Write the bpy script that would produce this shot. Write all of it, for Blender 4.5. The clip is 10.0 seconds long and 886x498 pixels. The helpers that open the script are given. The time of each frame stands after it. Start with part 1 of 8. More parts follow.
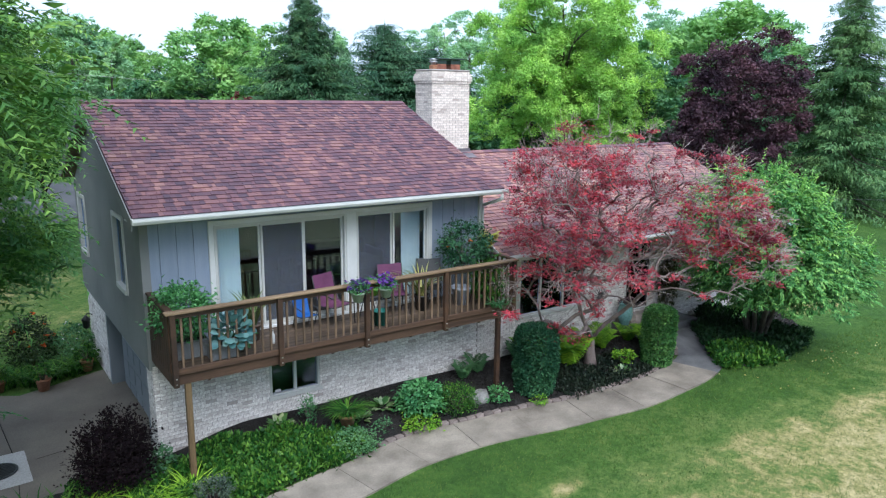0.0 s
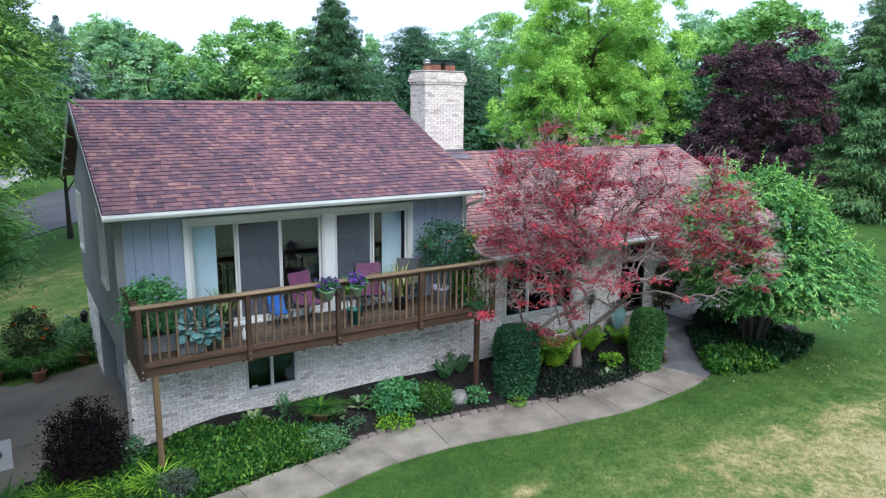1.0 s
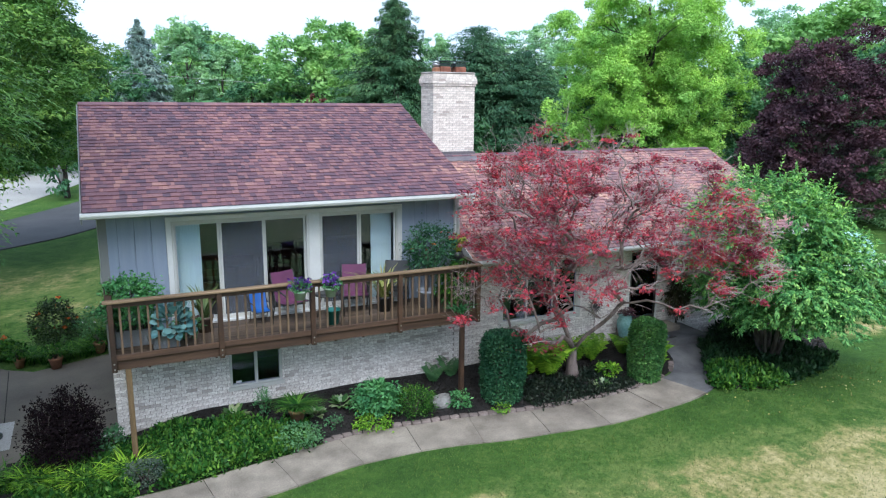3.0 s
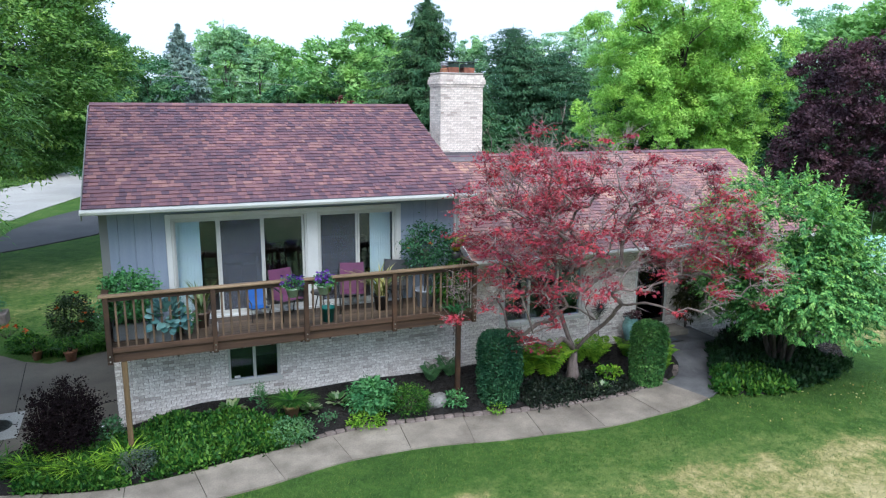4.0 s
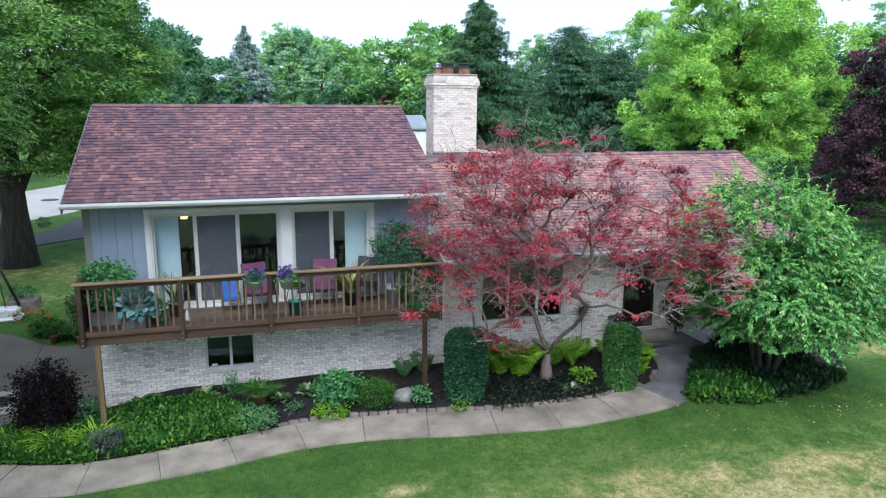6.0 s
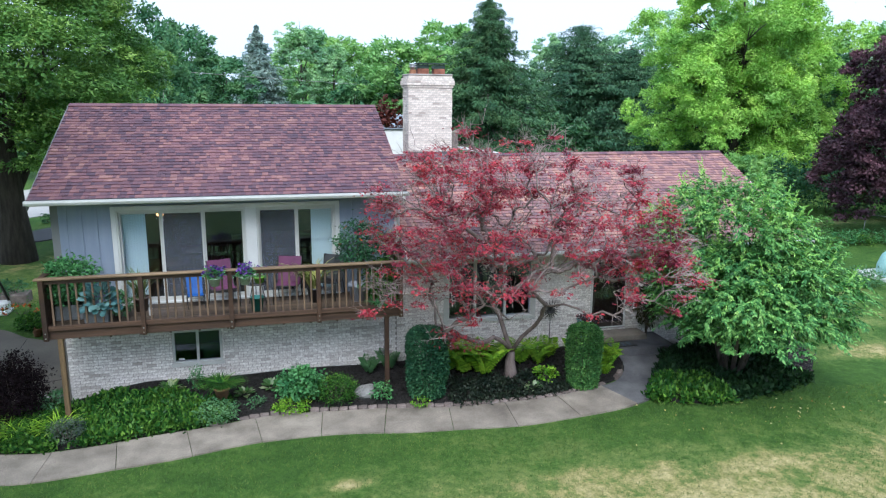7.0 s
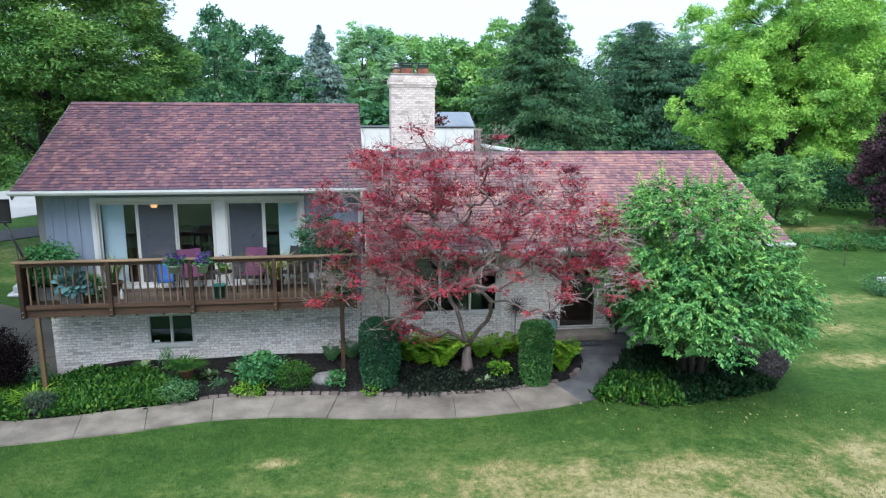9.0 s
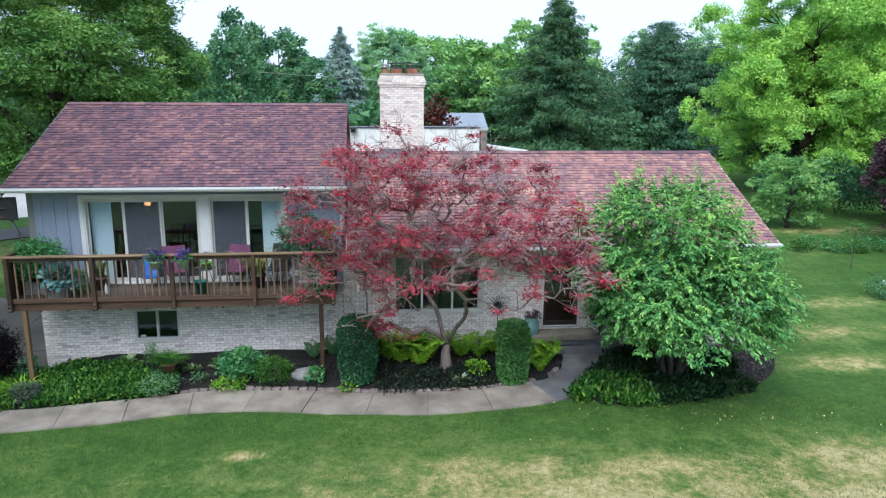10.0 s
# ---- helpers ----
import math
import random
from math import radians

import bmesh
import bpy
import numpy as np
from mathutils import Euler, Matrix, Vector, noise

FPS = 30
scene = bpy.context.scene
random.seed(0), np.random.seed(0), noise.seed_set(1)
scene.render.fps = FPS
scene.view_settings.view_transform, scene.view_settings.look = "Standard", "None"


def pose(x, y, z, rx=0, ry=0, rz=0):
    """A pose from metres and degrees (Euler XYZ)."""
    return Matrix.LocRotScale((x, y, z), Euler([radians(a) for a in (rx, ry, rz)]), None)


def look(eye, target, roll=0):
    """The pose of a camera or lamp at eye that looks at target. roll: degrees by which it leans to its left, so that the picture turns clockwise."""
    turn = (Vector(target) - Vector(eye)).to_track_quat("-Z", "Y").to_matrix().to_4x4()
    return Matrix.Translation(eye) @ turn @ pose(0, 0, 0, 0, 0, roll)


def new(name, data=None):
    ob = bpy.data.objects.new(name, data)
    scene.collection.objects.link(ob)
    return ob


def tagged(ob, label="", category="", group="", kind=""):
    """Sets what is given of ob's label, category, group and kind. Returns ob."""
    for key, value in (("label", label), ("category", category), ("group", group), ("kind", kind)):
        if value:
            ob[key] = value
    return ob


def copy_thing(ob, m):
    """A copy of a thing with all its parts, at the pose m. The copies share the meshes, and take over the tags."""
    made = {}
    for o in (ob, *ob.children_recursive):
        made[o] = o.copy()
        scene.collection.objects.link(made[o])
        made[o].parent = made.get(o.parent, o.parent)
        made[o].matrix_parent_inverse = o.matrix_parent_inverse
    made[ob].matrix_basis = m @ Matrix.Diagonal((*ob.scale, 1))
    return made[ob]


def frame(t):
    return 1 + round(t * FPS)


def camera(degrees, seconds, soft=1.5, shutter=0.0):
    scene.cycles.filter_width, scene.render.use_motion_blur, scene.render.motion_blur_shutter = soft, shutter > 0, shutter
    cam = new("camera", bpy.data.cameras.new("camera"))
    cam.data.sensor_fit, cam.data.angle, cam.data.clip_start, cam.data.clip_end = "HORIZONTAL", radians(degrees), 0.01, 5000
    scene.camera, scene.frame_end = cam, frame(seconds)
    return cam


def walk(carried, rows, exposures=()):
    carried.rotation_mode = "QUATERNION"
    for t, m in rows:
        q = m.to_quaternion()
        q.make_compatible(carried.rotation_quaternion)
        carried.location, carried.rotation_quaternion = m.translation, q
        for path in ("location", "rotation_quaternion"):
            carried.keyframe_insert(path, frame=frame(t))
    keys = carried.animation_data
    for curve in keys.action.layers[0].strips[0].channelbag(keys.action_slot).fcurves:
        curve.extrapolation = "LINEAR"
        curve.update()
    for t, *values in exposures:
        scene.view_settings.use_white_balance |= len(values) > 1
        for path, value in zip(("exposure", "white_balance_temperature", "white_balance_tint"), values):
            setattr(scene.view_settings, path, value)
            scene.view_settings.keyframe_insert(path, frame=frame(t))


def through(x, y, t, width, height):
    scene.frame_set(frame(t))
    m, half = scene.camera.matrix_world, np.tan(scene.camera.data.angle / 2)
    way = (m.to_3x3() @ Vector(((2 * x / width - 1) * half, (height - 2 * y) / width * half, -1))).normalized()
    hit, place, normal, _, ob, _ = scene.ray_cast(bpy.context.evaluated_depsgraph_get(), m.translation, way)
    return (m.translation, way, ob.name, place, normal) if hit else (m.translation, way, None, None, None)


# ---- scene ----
cam = camera(63.8, 10.0, soft=1.2)
PATH = [
    (0, (0.536, 1.496, 5.429), (1.654, 3.101, 5.01), 0.6),
    (0.5, (1.014, 1.102, 5.396), (2.091, 2.735, 4.981), 0.7),
    (1, (1.571, 0.758, 5.414), (2.601, 2.421, 4.999), 0.6),
    (1.5, (2.017, 0.554, 5.433), (3.014, 2.238, 5.019), 0.7),
    (2, (2.513, 0.328, 5.451), (3.463, 2.038, 5.037), 0.6),
    (2.5, (2.941, 0.106, 5.518), (3.834, 1.846, 5.098), 0.6),
    (4, (4.166, -0.535, 5.461), (4.907, 1.276, 5.047), 0.5),
    (4.5, (4.631, -0.761, 5.515), (5.309, 1.073, 5.095), 0.5),
    (5, (5.136, -1.034, 5.553), (5.761, 0.818, 5.129), 0.6),
    (5.5, (5.676, -1.332, 5.541), (6.257, 0.535, 5.12), 0.5),
    (7, (7.452, -2.089, 5.574), (7.947, -0.198, 5.152), 0.5),
    (7.5, (8.094, -2.427, 5.602), (8.551, -0.527, 5.178), 0.5),
    (8, (8.728, -2.719, 5.594), (9.131, -0.807, 5.169), 0.5),
    (8.5, (9.463, -2.951, 5.645), (9.806, -1.028, 5.215), 0.6),
    (9, (10.115, -3.106, 5.652), (10.401, -1.175, 5.221), 0.5),
    (9.5, (10.723, -3.266, 5.645), (10.965, -1.328, 5.214), 0.5),
    (10, (11.281, -3.381, 5.615), (11.489, -1.438, 5.187), 0.4),
]
walk(cam, [(t, look(eye, target, roll)) for t, eye, target, roll in PATH], [(0.0, 0.75, 5790, 6.0), (5.0, 0.75, 5790, 6.0), (10.0, 0.70, 5790, 6.0)])

# ---------------------------------------------------------------- light
world = bpy.data.worlds.new("sky")
scene.world = world
world.use_nodes = True
wn, wl = world.node_tree.nodes, world.node_tree.links
sky = wn.new("ShaderNodeTexSky")
sky.sky_type, sky.sun_disc = "NISHITA", False
sky.sun_elevation, sky.sun_rotation = radians(51), radians(200)
sky.air_density, sky.dust_density, sky.ozone_density = 1.0, 4.0, 1.0
veil = wn.new("ShaderNodeMix")
veil.data_type = "RGBA"
veil.inputs[0].default_value = 0.72
wl.new(sky.outputs[0], veil.inputs[6])
veil.inputs[7].default_value = (8.7, 10.0, 12.2, 1)      # thin bright cloud
wn["Background"].inputs[1].default_value = 0.095
wl.new(veil.outputs[2], wn["Background"].inputs[0])
sun = new("sun", bpy.data.lights.new("sun", "SUN"))
sun.data.energy, sun.data.angle, sun.data.color = 2.6, radians(48), (1.0, 0.97, 0.92)
sun.matrix_world = look((-9.4, -26.0, 34.2), (0, 0, 0))


# ---------------------------------------------------------------- building helpers
def mesh_of(name, verts, faces, mats, smooth=False):
    me = bpy.data.meshes.new(name)
    me.from_pydata(verts, [], faces)
    for m in (mats if isinstance(mats, (list, tuple)) else [mats]):
        me.materials.append(m)
    if smooth:
        me.polygons.foreach_set("use_smooth", [True] * len(me.polygons))
    me.update()
    return me


def quads(name, co, mat, per=4):
    """A mesh of loose leaves: co is (n * per, 3), each run of per vertices one face."""
    n = len(co) // per
    me = bpy.data.meshes.new(name)
    me.vertices.add(len(co))
    me.vertices.foreach_set("co", np.asarray(co, np.float32).ravel())
    me.loops.add(n * per)
    me.loops.foreach_set("vertex_index", np.arange(n * per, dtype=np.int32))
    me.polygons.add(n)
    me.polygons.foreach_set("loop_start", np.arange(0, n * per, per, dtype=np.int32))
    me.materials.append(mat)
    me.update(calc_edges=True)
    return me


def thing(name, base, label, category, group="", kind=""):
    ob = new(name)
    ob.empty_display_size = 0.2
    ob.location = base
    return tagged(ob, label, category, group, kind)


def part(name, data, mat, parent, label=""):
    """Links a bmesh or a mesh, in world metres, as one mesh object under a thing or a part."""
    if isinstance(data, bmesh.types.BMesh):
        me = bpy.data.meshes.new(name)
        data.to_mesh(me)
        data.free()
        me.materials.append(mat)
    else:
        me = data
    ob = new(name, me)
    if parent is not None:
        ob.parent = parent
        if parent.type == "EMPTY":
            ob.matrix_parent_inverse = Matrix.Translation(-Vector(parent.location))
    return tagged(ob, label)


def structure(name, data, mat, label, category):
    return tagged(part(name, data, mat, None), label, category, kind="structure")


def place(ob, x, y, z, rz=0.0, s=1.0):
    ob.matrix_basis = Matrix.LocRotScale((x, y, z), Euler((0, 0, radians(rz))), (s, s, s))
    return ob


def box(bm, x0, x1, y0, y1, z0, z1, bevel=0.0):
    r = bmesh.ops.create_cube(bm, size=1.0)
    vs = r["verts"]
    for v in vs:
        v.co = Vector((x0 + (v.co.x + 0.5) * (x1 - x0), y0 + (v.co.y + 0.5) * (y1 - y0), z0 + (v.co.z + 0.5) * (z1 - z0)))
    if bevel > 0:
        es = list({e for v in vs for e in v.link_edges})
        bmesh.ops.bevel(bm, geom=es, offset=bevel, segments=1, affect="EDGES")
    return bm


def boxes(*rows, bevel=0.0):
    bm = bmesh.new()
    for r in rows:
        box(bm, *r, bevel=bevel)
    return bm


def obox(bm, a, b, w, h, up=(0, 0, 1), bevel=0.0):
    """A bar from a to b, w wide and h high."""
    a, b = Vector(a), Vector(b)
    d = (b - a)
    n = d.length
    d.normalize()
    side = d.cross(Vector(up)).normalized()
    top = side.cross(d)
    r = bmesh.ops.create_cube(bm, size=1.0)
    for v in r["verts"]:
        c = v.co.copy()
        v.co = (a + b) / 2 + d * c.x * n + side * c.y * w + top * c.z * h
    if bevel > 0:
        es = list({e for v in r["verts"] for e in v.link_edges})
        bmesh.ops.bevel(bm, geom=es, offset=bevel, segments=1, affect="EDGES")
    return bm


def bar(a, b, w, h, up=(0, 0, 1), bevel=0.0):
    return obox(bmesh.new(), a, b, w, h, up, bevel)


def lathe(profile, seg=16, cx=0.0, cy=0.0, cz=0.0):
    """A turned body from rows of (radius, height)."""
    bm = bmesh.new()
    rings = []
    for r, z in profile:
        rings.append([bm.verts.new((cx + r * math.cos(2 * math.pi * i / seg), cy + r * math.sin(2 * math.pi * i / seg), cz + z)) for i in range(seg)])
    for a, b in zip(rings, rings[1:]):
        for i in range(seg):
            bm.faces.new((a[i], a[(i + 1) % seg], b[(i + 1) % seg], b[i]))
    bm.faces.new(rings[0][::-1])
    bm.faces.new(rings[-1])
    for f in bm.faces:
        f.smooth = len(f.verts) == 4
    return bm


def tube_into(vs, fs, pts, radii, seg=6):
    """Adds a tapered round bar along pts to the lists vs and fs."""
    start = len(vs)
    k = len(pts)
    for i, p in enumerate(pts):
        d = (Vector(pts[min(i + 1, k - 1)]) - Vector(pts[max(i - 1, 0)]))
        if d.length < 1e-6:
            d = Vector((0, 0, 1))
        d.normalize()
        s = d.cross(Vector((0.31, 0.95, 0.05))).normalized()
        u = s.cross(d)
        for j in range(seg):
            a = 2 * math.pi * j / seg
            vs.append(tuple(Vector(p) + (s * math.cos(a) + u * math.sin(a)) * radii[i]))
    for i in range(k - 1):
        for j in range(seg):
            a, b = start + i * seg + j, start + i * seg + (j + 1) % seg
            fs.append((a, b, b + seg, a + seg))
    fs.append(tuple(range(start + seg - 1, start - 1, -1)))
    fs.append(tuple(range(start + (k - 1) * seg, start + k * seg)))


def tube(pts, r, seg=8):
    vs, fs = [], []
    tube_into(vs, fs, pts, [r] * len(pts) if not isinstance(r, (list, tuple)) else list(r), seg)
    bm = bmesh.new()
    bv = [bm.verts.new(v) for v in vs]
    for f in fs:
        bm.faces.new([bv[i] for i in f])
    for f in bm.faces:
        f.smooth = len(f.verts) == 4
    return bm


def leaf_quads(p, d, n, length, width, fold=0.25):
    """Leaves at the points p: along d, facing n; a diamond with a fold along its rib."""
    d = d / np.linalg.norm(d, axis=1, keepdims=True)
    s = np.cross(d, n)
    s /= np.linalg.norm(s, axis=1, keepdims=True) + 1e-9
    n2 = np.cross(s, d)
    L, W = length[:, None], width[:, None]
    out = np.empty((len(p), 4, 3))
    out[:, 0] = p
    out[:, 1] = p + d * L * 0.45 + s * W * 0.5 + n2 * W * fold
    out[:, 2] = p + d * L
    out[:, 3] = p + d * L * 0.45 - s * W * 0.5 + n2 * W * fold
    return out.reshape(-1, 3)


def scatter_leaves(rng, p, length, width, droop=0.0, outward=None, jitter=0.35, tilt=0.6):
    k = len(p)
    d = rng.normal(size=(k, 3))
    d[:, 2] = d[:, 2] * 0.5 - droop
    if outward is not None:
        d += outward
    n = rng.normal(size=(k, 3)) * tilt + np.array((0, 0, 1.0))
    f = 1 + jitter * rng.uniform(-1, 1, k)
    return leaf_quads(p, d, n, length * f, width * f)


def small_leaves(rng, p, length, width, droop, out, local, jitter=0.4):
    """Slim three-cornered leaves at the points p for crowns seen from far: they face up and out of their clump."""
    k = len(p)
    d = rng.normal(size=(k, 3))
    d[:, 2] = d[:, 2] * 0.5 - droop
    d += out * 0.5 + local * 0.4
    d /= np.linalg.norm(d, axis=1, keepdims=True)
    n = rng.normal(size=(k, 3)) * 0.32 + np.array((0, 0, 0.45)) + local
    s = np.cross(d, n)
    s /= np.linalg.norm(s, axis=1, keepdims=True) + 1e-9
    f = (1 + jitter * rng.uniform(-1, 1, k))[:, None]
    co = np.empty((k, 3, 3))
    co[:, 0] = p - s * width * 0.5 * f
    co[:, 1] = p + s * width * 0.5 * f + d * length * 0.25 * f
    co[:, 2] = p + d * length * f
    return co.reshape(-1, 3)


def smoothstep(a, b, x):
    t = min(1.0, max(0.0, (x - a) / (b - a)))
    return t * t * (3 - 2 * t)


# ---------------------------------------------------------------- materials
def material(name):
    m = bpy.data.materials.new(name)
    m.use_nodes = True
    nt = m.node_tree
    return m, nt.nodes, nt.links, nt.nodes["Principled BSDF"]


def ramp(nodes, stops):
    r = nodes.new("ShaderNodeValToRGB")
    e = r.color_ramp.elements
    while len(e) < len(stops):
        e.new(0.5)
    for el, (pos, col) in zip(e, stops):
        el.position, el.color = pos, (*col, 1)
    return r


def noise_node(nodes, links, scale, detail=4.0, rough=0.55, coord="Object"):
    tc = nodes.new("ShaderNodeTexCoord")
    nz = nodes.new("ShaderNodeTexNoise")
    nz.inputs["Scale"].default_value, nz.inputs["Detail"].default_value, nz.inputs["Roughness"].default_value = scale, detail, rough
    links.new(tc.outputs[coord], nz.inputs["Vector"])
    return nz


def mixed(nodes, links, fac, a, b, mode="MIX"):
    mx = nodes.new("ShaderNodeMix")
    mx.data_type, mx.blend_type = "RGBA", mode
    for sock, val in ((mx.inputs[0], fac), (mx.inputs[6], a), (mx.inputs[7], b)):
        if hasattr(val, "is_linked"):
            links.new(val, sock)
        elif isinstance(val, (int, float)):
            sock.default_value = val
        else:
            sock.default_value = (*val, 1)
    return mx.outputs[2]


def piece_random(nodes, links):
    """A number of its own for every separate piece, joined or not."""
    oi, geo = nodes.new("ShaderNodeObjectInfo"), nodes.new("ShaderNodeNewGeometry")
    add, fr = nodes.new("ShaderNodeMath"), nodes.new("ShaderNodeMath")
    fr.operation = "FRACT"
    links.new(oi.outputs["Random"], add.inputs[0])
    links.new(geo.outputs["Random Per Island"], add.inputs[1])
    links.new(add.outputs[0], fr.inputs[0])
    return fr.outputs[0]


def bumped(nodes, links, bsdf, height, strength, distance=0.01):
    b = nodes.new("ShaderNodeBump")
    b.inputs["Strength"].default_value, b.inputs["Distance"].default_value = strength, distance
    links.new(height, b.inputs["Height"])
    links.new(b.outputs[0], bsdf.inputs["Normal"])


def surface(name, dark, light, scale=3.0, rough=0.7, grain=40.0, bump=0.25, metal=0.0, pieces=0.0, stretch=None, dist=0.01, fine=0.35):
    """A painted, stone, wood or metal surface: two scales of tone, fine relief, and tone by piece."""
    m, nodes, links, bsdf = material(name)
    a = noise_node(nodes, links, scale)
    b = noise_node(nodes, links, grain, 3.0, 0.6)
    if stretch:
        for nz in (a, b):
            mp = nodes.new("ShaderNodeMapping")
            mp.inputs["Scale"].default_value = stretch
            links.new(nz.inputs["Vector"].links[0].from_socket, mp.inputs["Vector"])
            links.new(mp.outputs[0], nz.inputs["Vector"])
    r = ramp(nodes, [(0.3, dark), (0.72, light)])
    links.new(a.outputs[0], r.inputs[0])
    g = ramp(nodes, [(0.3, (1 - fine,) * 3), (0.7, (1 + 0.0,) * 3)])
    links.new(b.outputs[0], g.inputs[0])
    col = mixed(nodes, links, 1.0, r.outputs[0], g.outputs[0], "MULTIPLY")
    if pieces:
        pr = ramp(nodes, [(0.0, (1 - pieces,) * 3), (1.0, (1.0,) * 3)])
        links.new(piece_random(nodes, links), pr.inputs[0])
        col = mixed(nodes, links, 1.0, col, pr.outputs[0], "MULTIPLY")
    links.new(col, bsdf.inputs["Base Color"])
    bsdf.inputs["Roughness"].default_value, bsdf.inputs["Metallic"].default_value = rough, metal
    if bump:
        bumped(nodes, links, bsdf, b.outputs[0], bump, dist)
    return m


def foliage(name, dark, mid, light, through=0.35, patch=0.35, gloss=0.45, lump=0.0):
    """Leaves: a tone for each leaf, broad patches, and light that comes through."""
    m, nodes, links, bsdf = material(name)
    r = ramp(nodes, [(0.0, dark), (0.5, mid), (1.0, light)])
    tone = piece_random(nodes, links)
    if lump:
        cl = noise_node(nodes, links, lump, 2.0)
        a, b = nodes.new("ShaderNodeMath"), nodes.new("ShaderNodeMath")
        a.operation, b.operation = "MULTIPLY", "MULTIPLY_ADD"
        links.new(tone, a.inputs[0])
        a.inputs[1].default_value = 0.34
        links.new(cl.outputs[0], b.inputs[0])
        b.inputs[1].default_value = 1.9
        off = nodes.new("ShaderNodeMath")
        off.operation = "SUBTRACT"
        links.new(a.outputs[0], off.inputs[0])
        off.inputs[1].default_value = 0.62
        links.new(off.outputs[0], b.inputs[2])
        tone = b.outputs[0]
    links.new(tone, r.inputs[0])
    nz = noise_node(nodes, links, patch, 3.0)
    pr = ramp(nodes, [(0.32, (0.58, 0.70, 0.70)), (0.68, (1.24, 1.14, 0.94))])
    links.new(nz.outputs[0], pr.inputs[0])
    col = mixed(nodes, links, 1.0, r.outputs[0], pr.outputs[0], "MULTIPLY")
    links.new(col, bsdf.inputs["Base Color"])
    bsdf.inputs["Roughness"].default_value = gloss
    bsdf.inputs["Specular IOR Level"].default_value = 0.14
    tr = nodes.new("ShaderNodeBsdfTranslucent")
    links.new(mixed(nodes, links, 1.0, col, (1.1, 1.2, 0.7), "MULTIPLY"), tr.inputs[0])
    ms = nodes.new("ShaderNodeMixShader")
    ms.inputs[0].default_value = 0.72 * through
    links.new(bsdf.outputs[0], ms.inputs[1])
    links.new(tr.outputs[0], ms.inputs[2])
    links.new(ms.outputs[0], nodes["Material Output"].inputs[0])
    return m


def shingle_material(name, tones):
    """Laminated shingles: a tone for each tab, drifting in broad patches from purple to tan."""
    m, nodes, links, bsdf = material(name)
    r = ramp(nodes, list(zip((0.15, 0.38, 0.58, 0.78, 0.95), tones)))
    drift = noise_node(nodes, links, 1.3, 3.0)
    k = nodes.new("ShaderNodeMath")
    k.operation = "MULTIPLY_ADD"
    k.inputs[1].default_value = 0.62
    k2 = nodes.new("ShaderNodeMath")
    k2.operation = "MULTIPLY_ADD"
    k2.inputs[1].default_value = 0.85
    k2.inputs[2].default_value = -0.22
    links.new(drift.outputs[0], k2.inputs[0])
    links.new(piece_random(nodes, links), k.inputs[0])
    links.new(k2.outputs[0], k.inputs[2])
    links.new(k.outputs[0], r.inputs[0])
    a = noise_node(nodes, links, 0.7, 4.0)
    ar = ramp(nodes, [(0.3, (0.8, 0.8, 0.84)), (0.7, (1.12, 1.08, 1.05))])
    links.new(a.outputs[0], ar.inputs[0])
    b = noise_node(nodes, links, 160.0, 2.0)
    br = ramp(nodes, [(0.3, (0.7, 0.7, 0.7)), (0.7, (1.2, 1.2, 1.2))])
    links.new(b.outputs[0], br.inputs[0])
    col = mixed(nodes, links, 1.0, mixed(nodes, links, 1.0, r.outputs[0], ar.outputs[0], "MULTIPLY"), br.outputs[0], "MULTIPLY")
    links.new(col, bsdf.inputs["Base Color"])
    bsdf.inputs["Roughness"].default_value = 0.72
    bumped(nodes, links, bsdf, b.outputs[0], 0.4, 0.004)
    return m


def brick_material(name="whitewashed_brick", wash=(1.03, 1.03, 1.03)):
    """Painted brick: a tone for each brick, broad drifts in the wash, and worn spots where the clay shows."""
    m, nodes, links, bsdf = material(name)
    r = ramp(nodes, [(0.0, (0.42, 0.375, 0.36)), (0.07, (0.66, 0.62, 0.60)), (0.35, (0.80, 0.76, 0.735)), (1.0, (0.90, 0.865, 0.84))])
    links.new(piece_random(nodes, links), r.inputs[0])
    a = noise_node(nodes, links, 1.1, 4.0)
    ar = ramp(nodes, [(0.3, (wash[0] * 0.87, wash[1] * 0.86, wash[2] * 0.85)), (0.65, wash)])
    links.new(a.outputs[0], ar.inputs[0])
    col = mixed(nodes, links, 1.0, r.outputs[0], ar.outputs[0], "MULTIPLY")
    b = noise_node(nodes, links, 22.0, 5.0, 0.65)
    br = ramp(nodes, [(0.45, (0.0, 0.0, 0.0)), (0.60, (1, 1, 1))])
    links.new(b.outputs[0], br.inputs[0])
    worn = mixed(nodes, links, 0.42, col, (0.30, 0.23, 0.21))
    col = mixed(nodes, links, br.outputs[0], worn, col)
    links.new(col, bsdf.inputs["Base Color"])
    bsdf.inputs["Roughness"].default_value = 0.8
    bumped(nodes, links, bsdf, b.outputs[0], 0.5, 0.006)
    return m


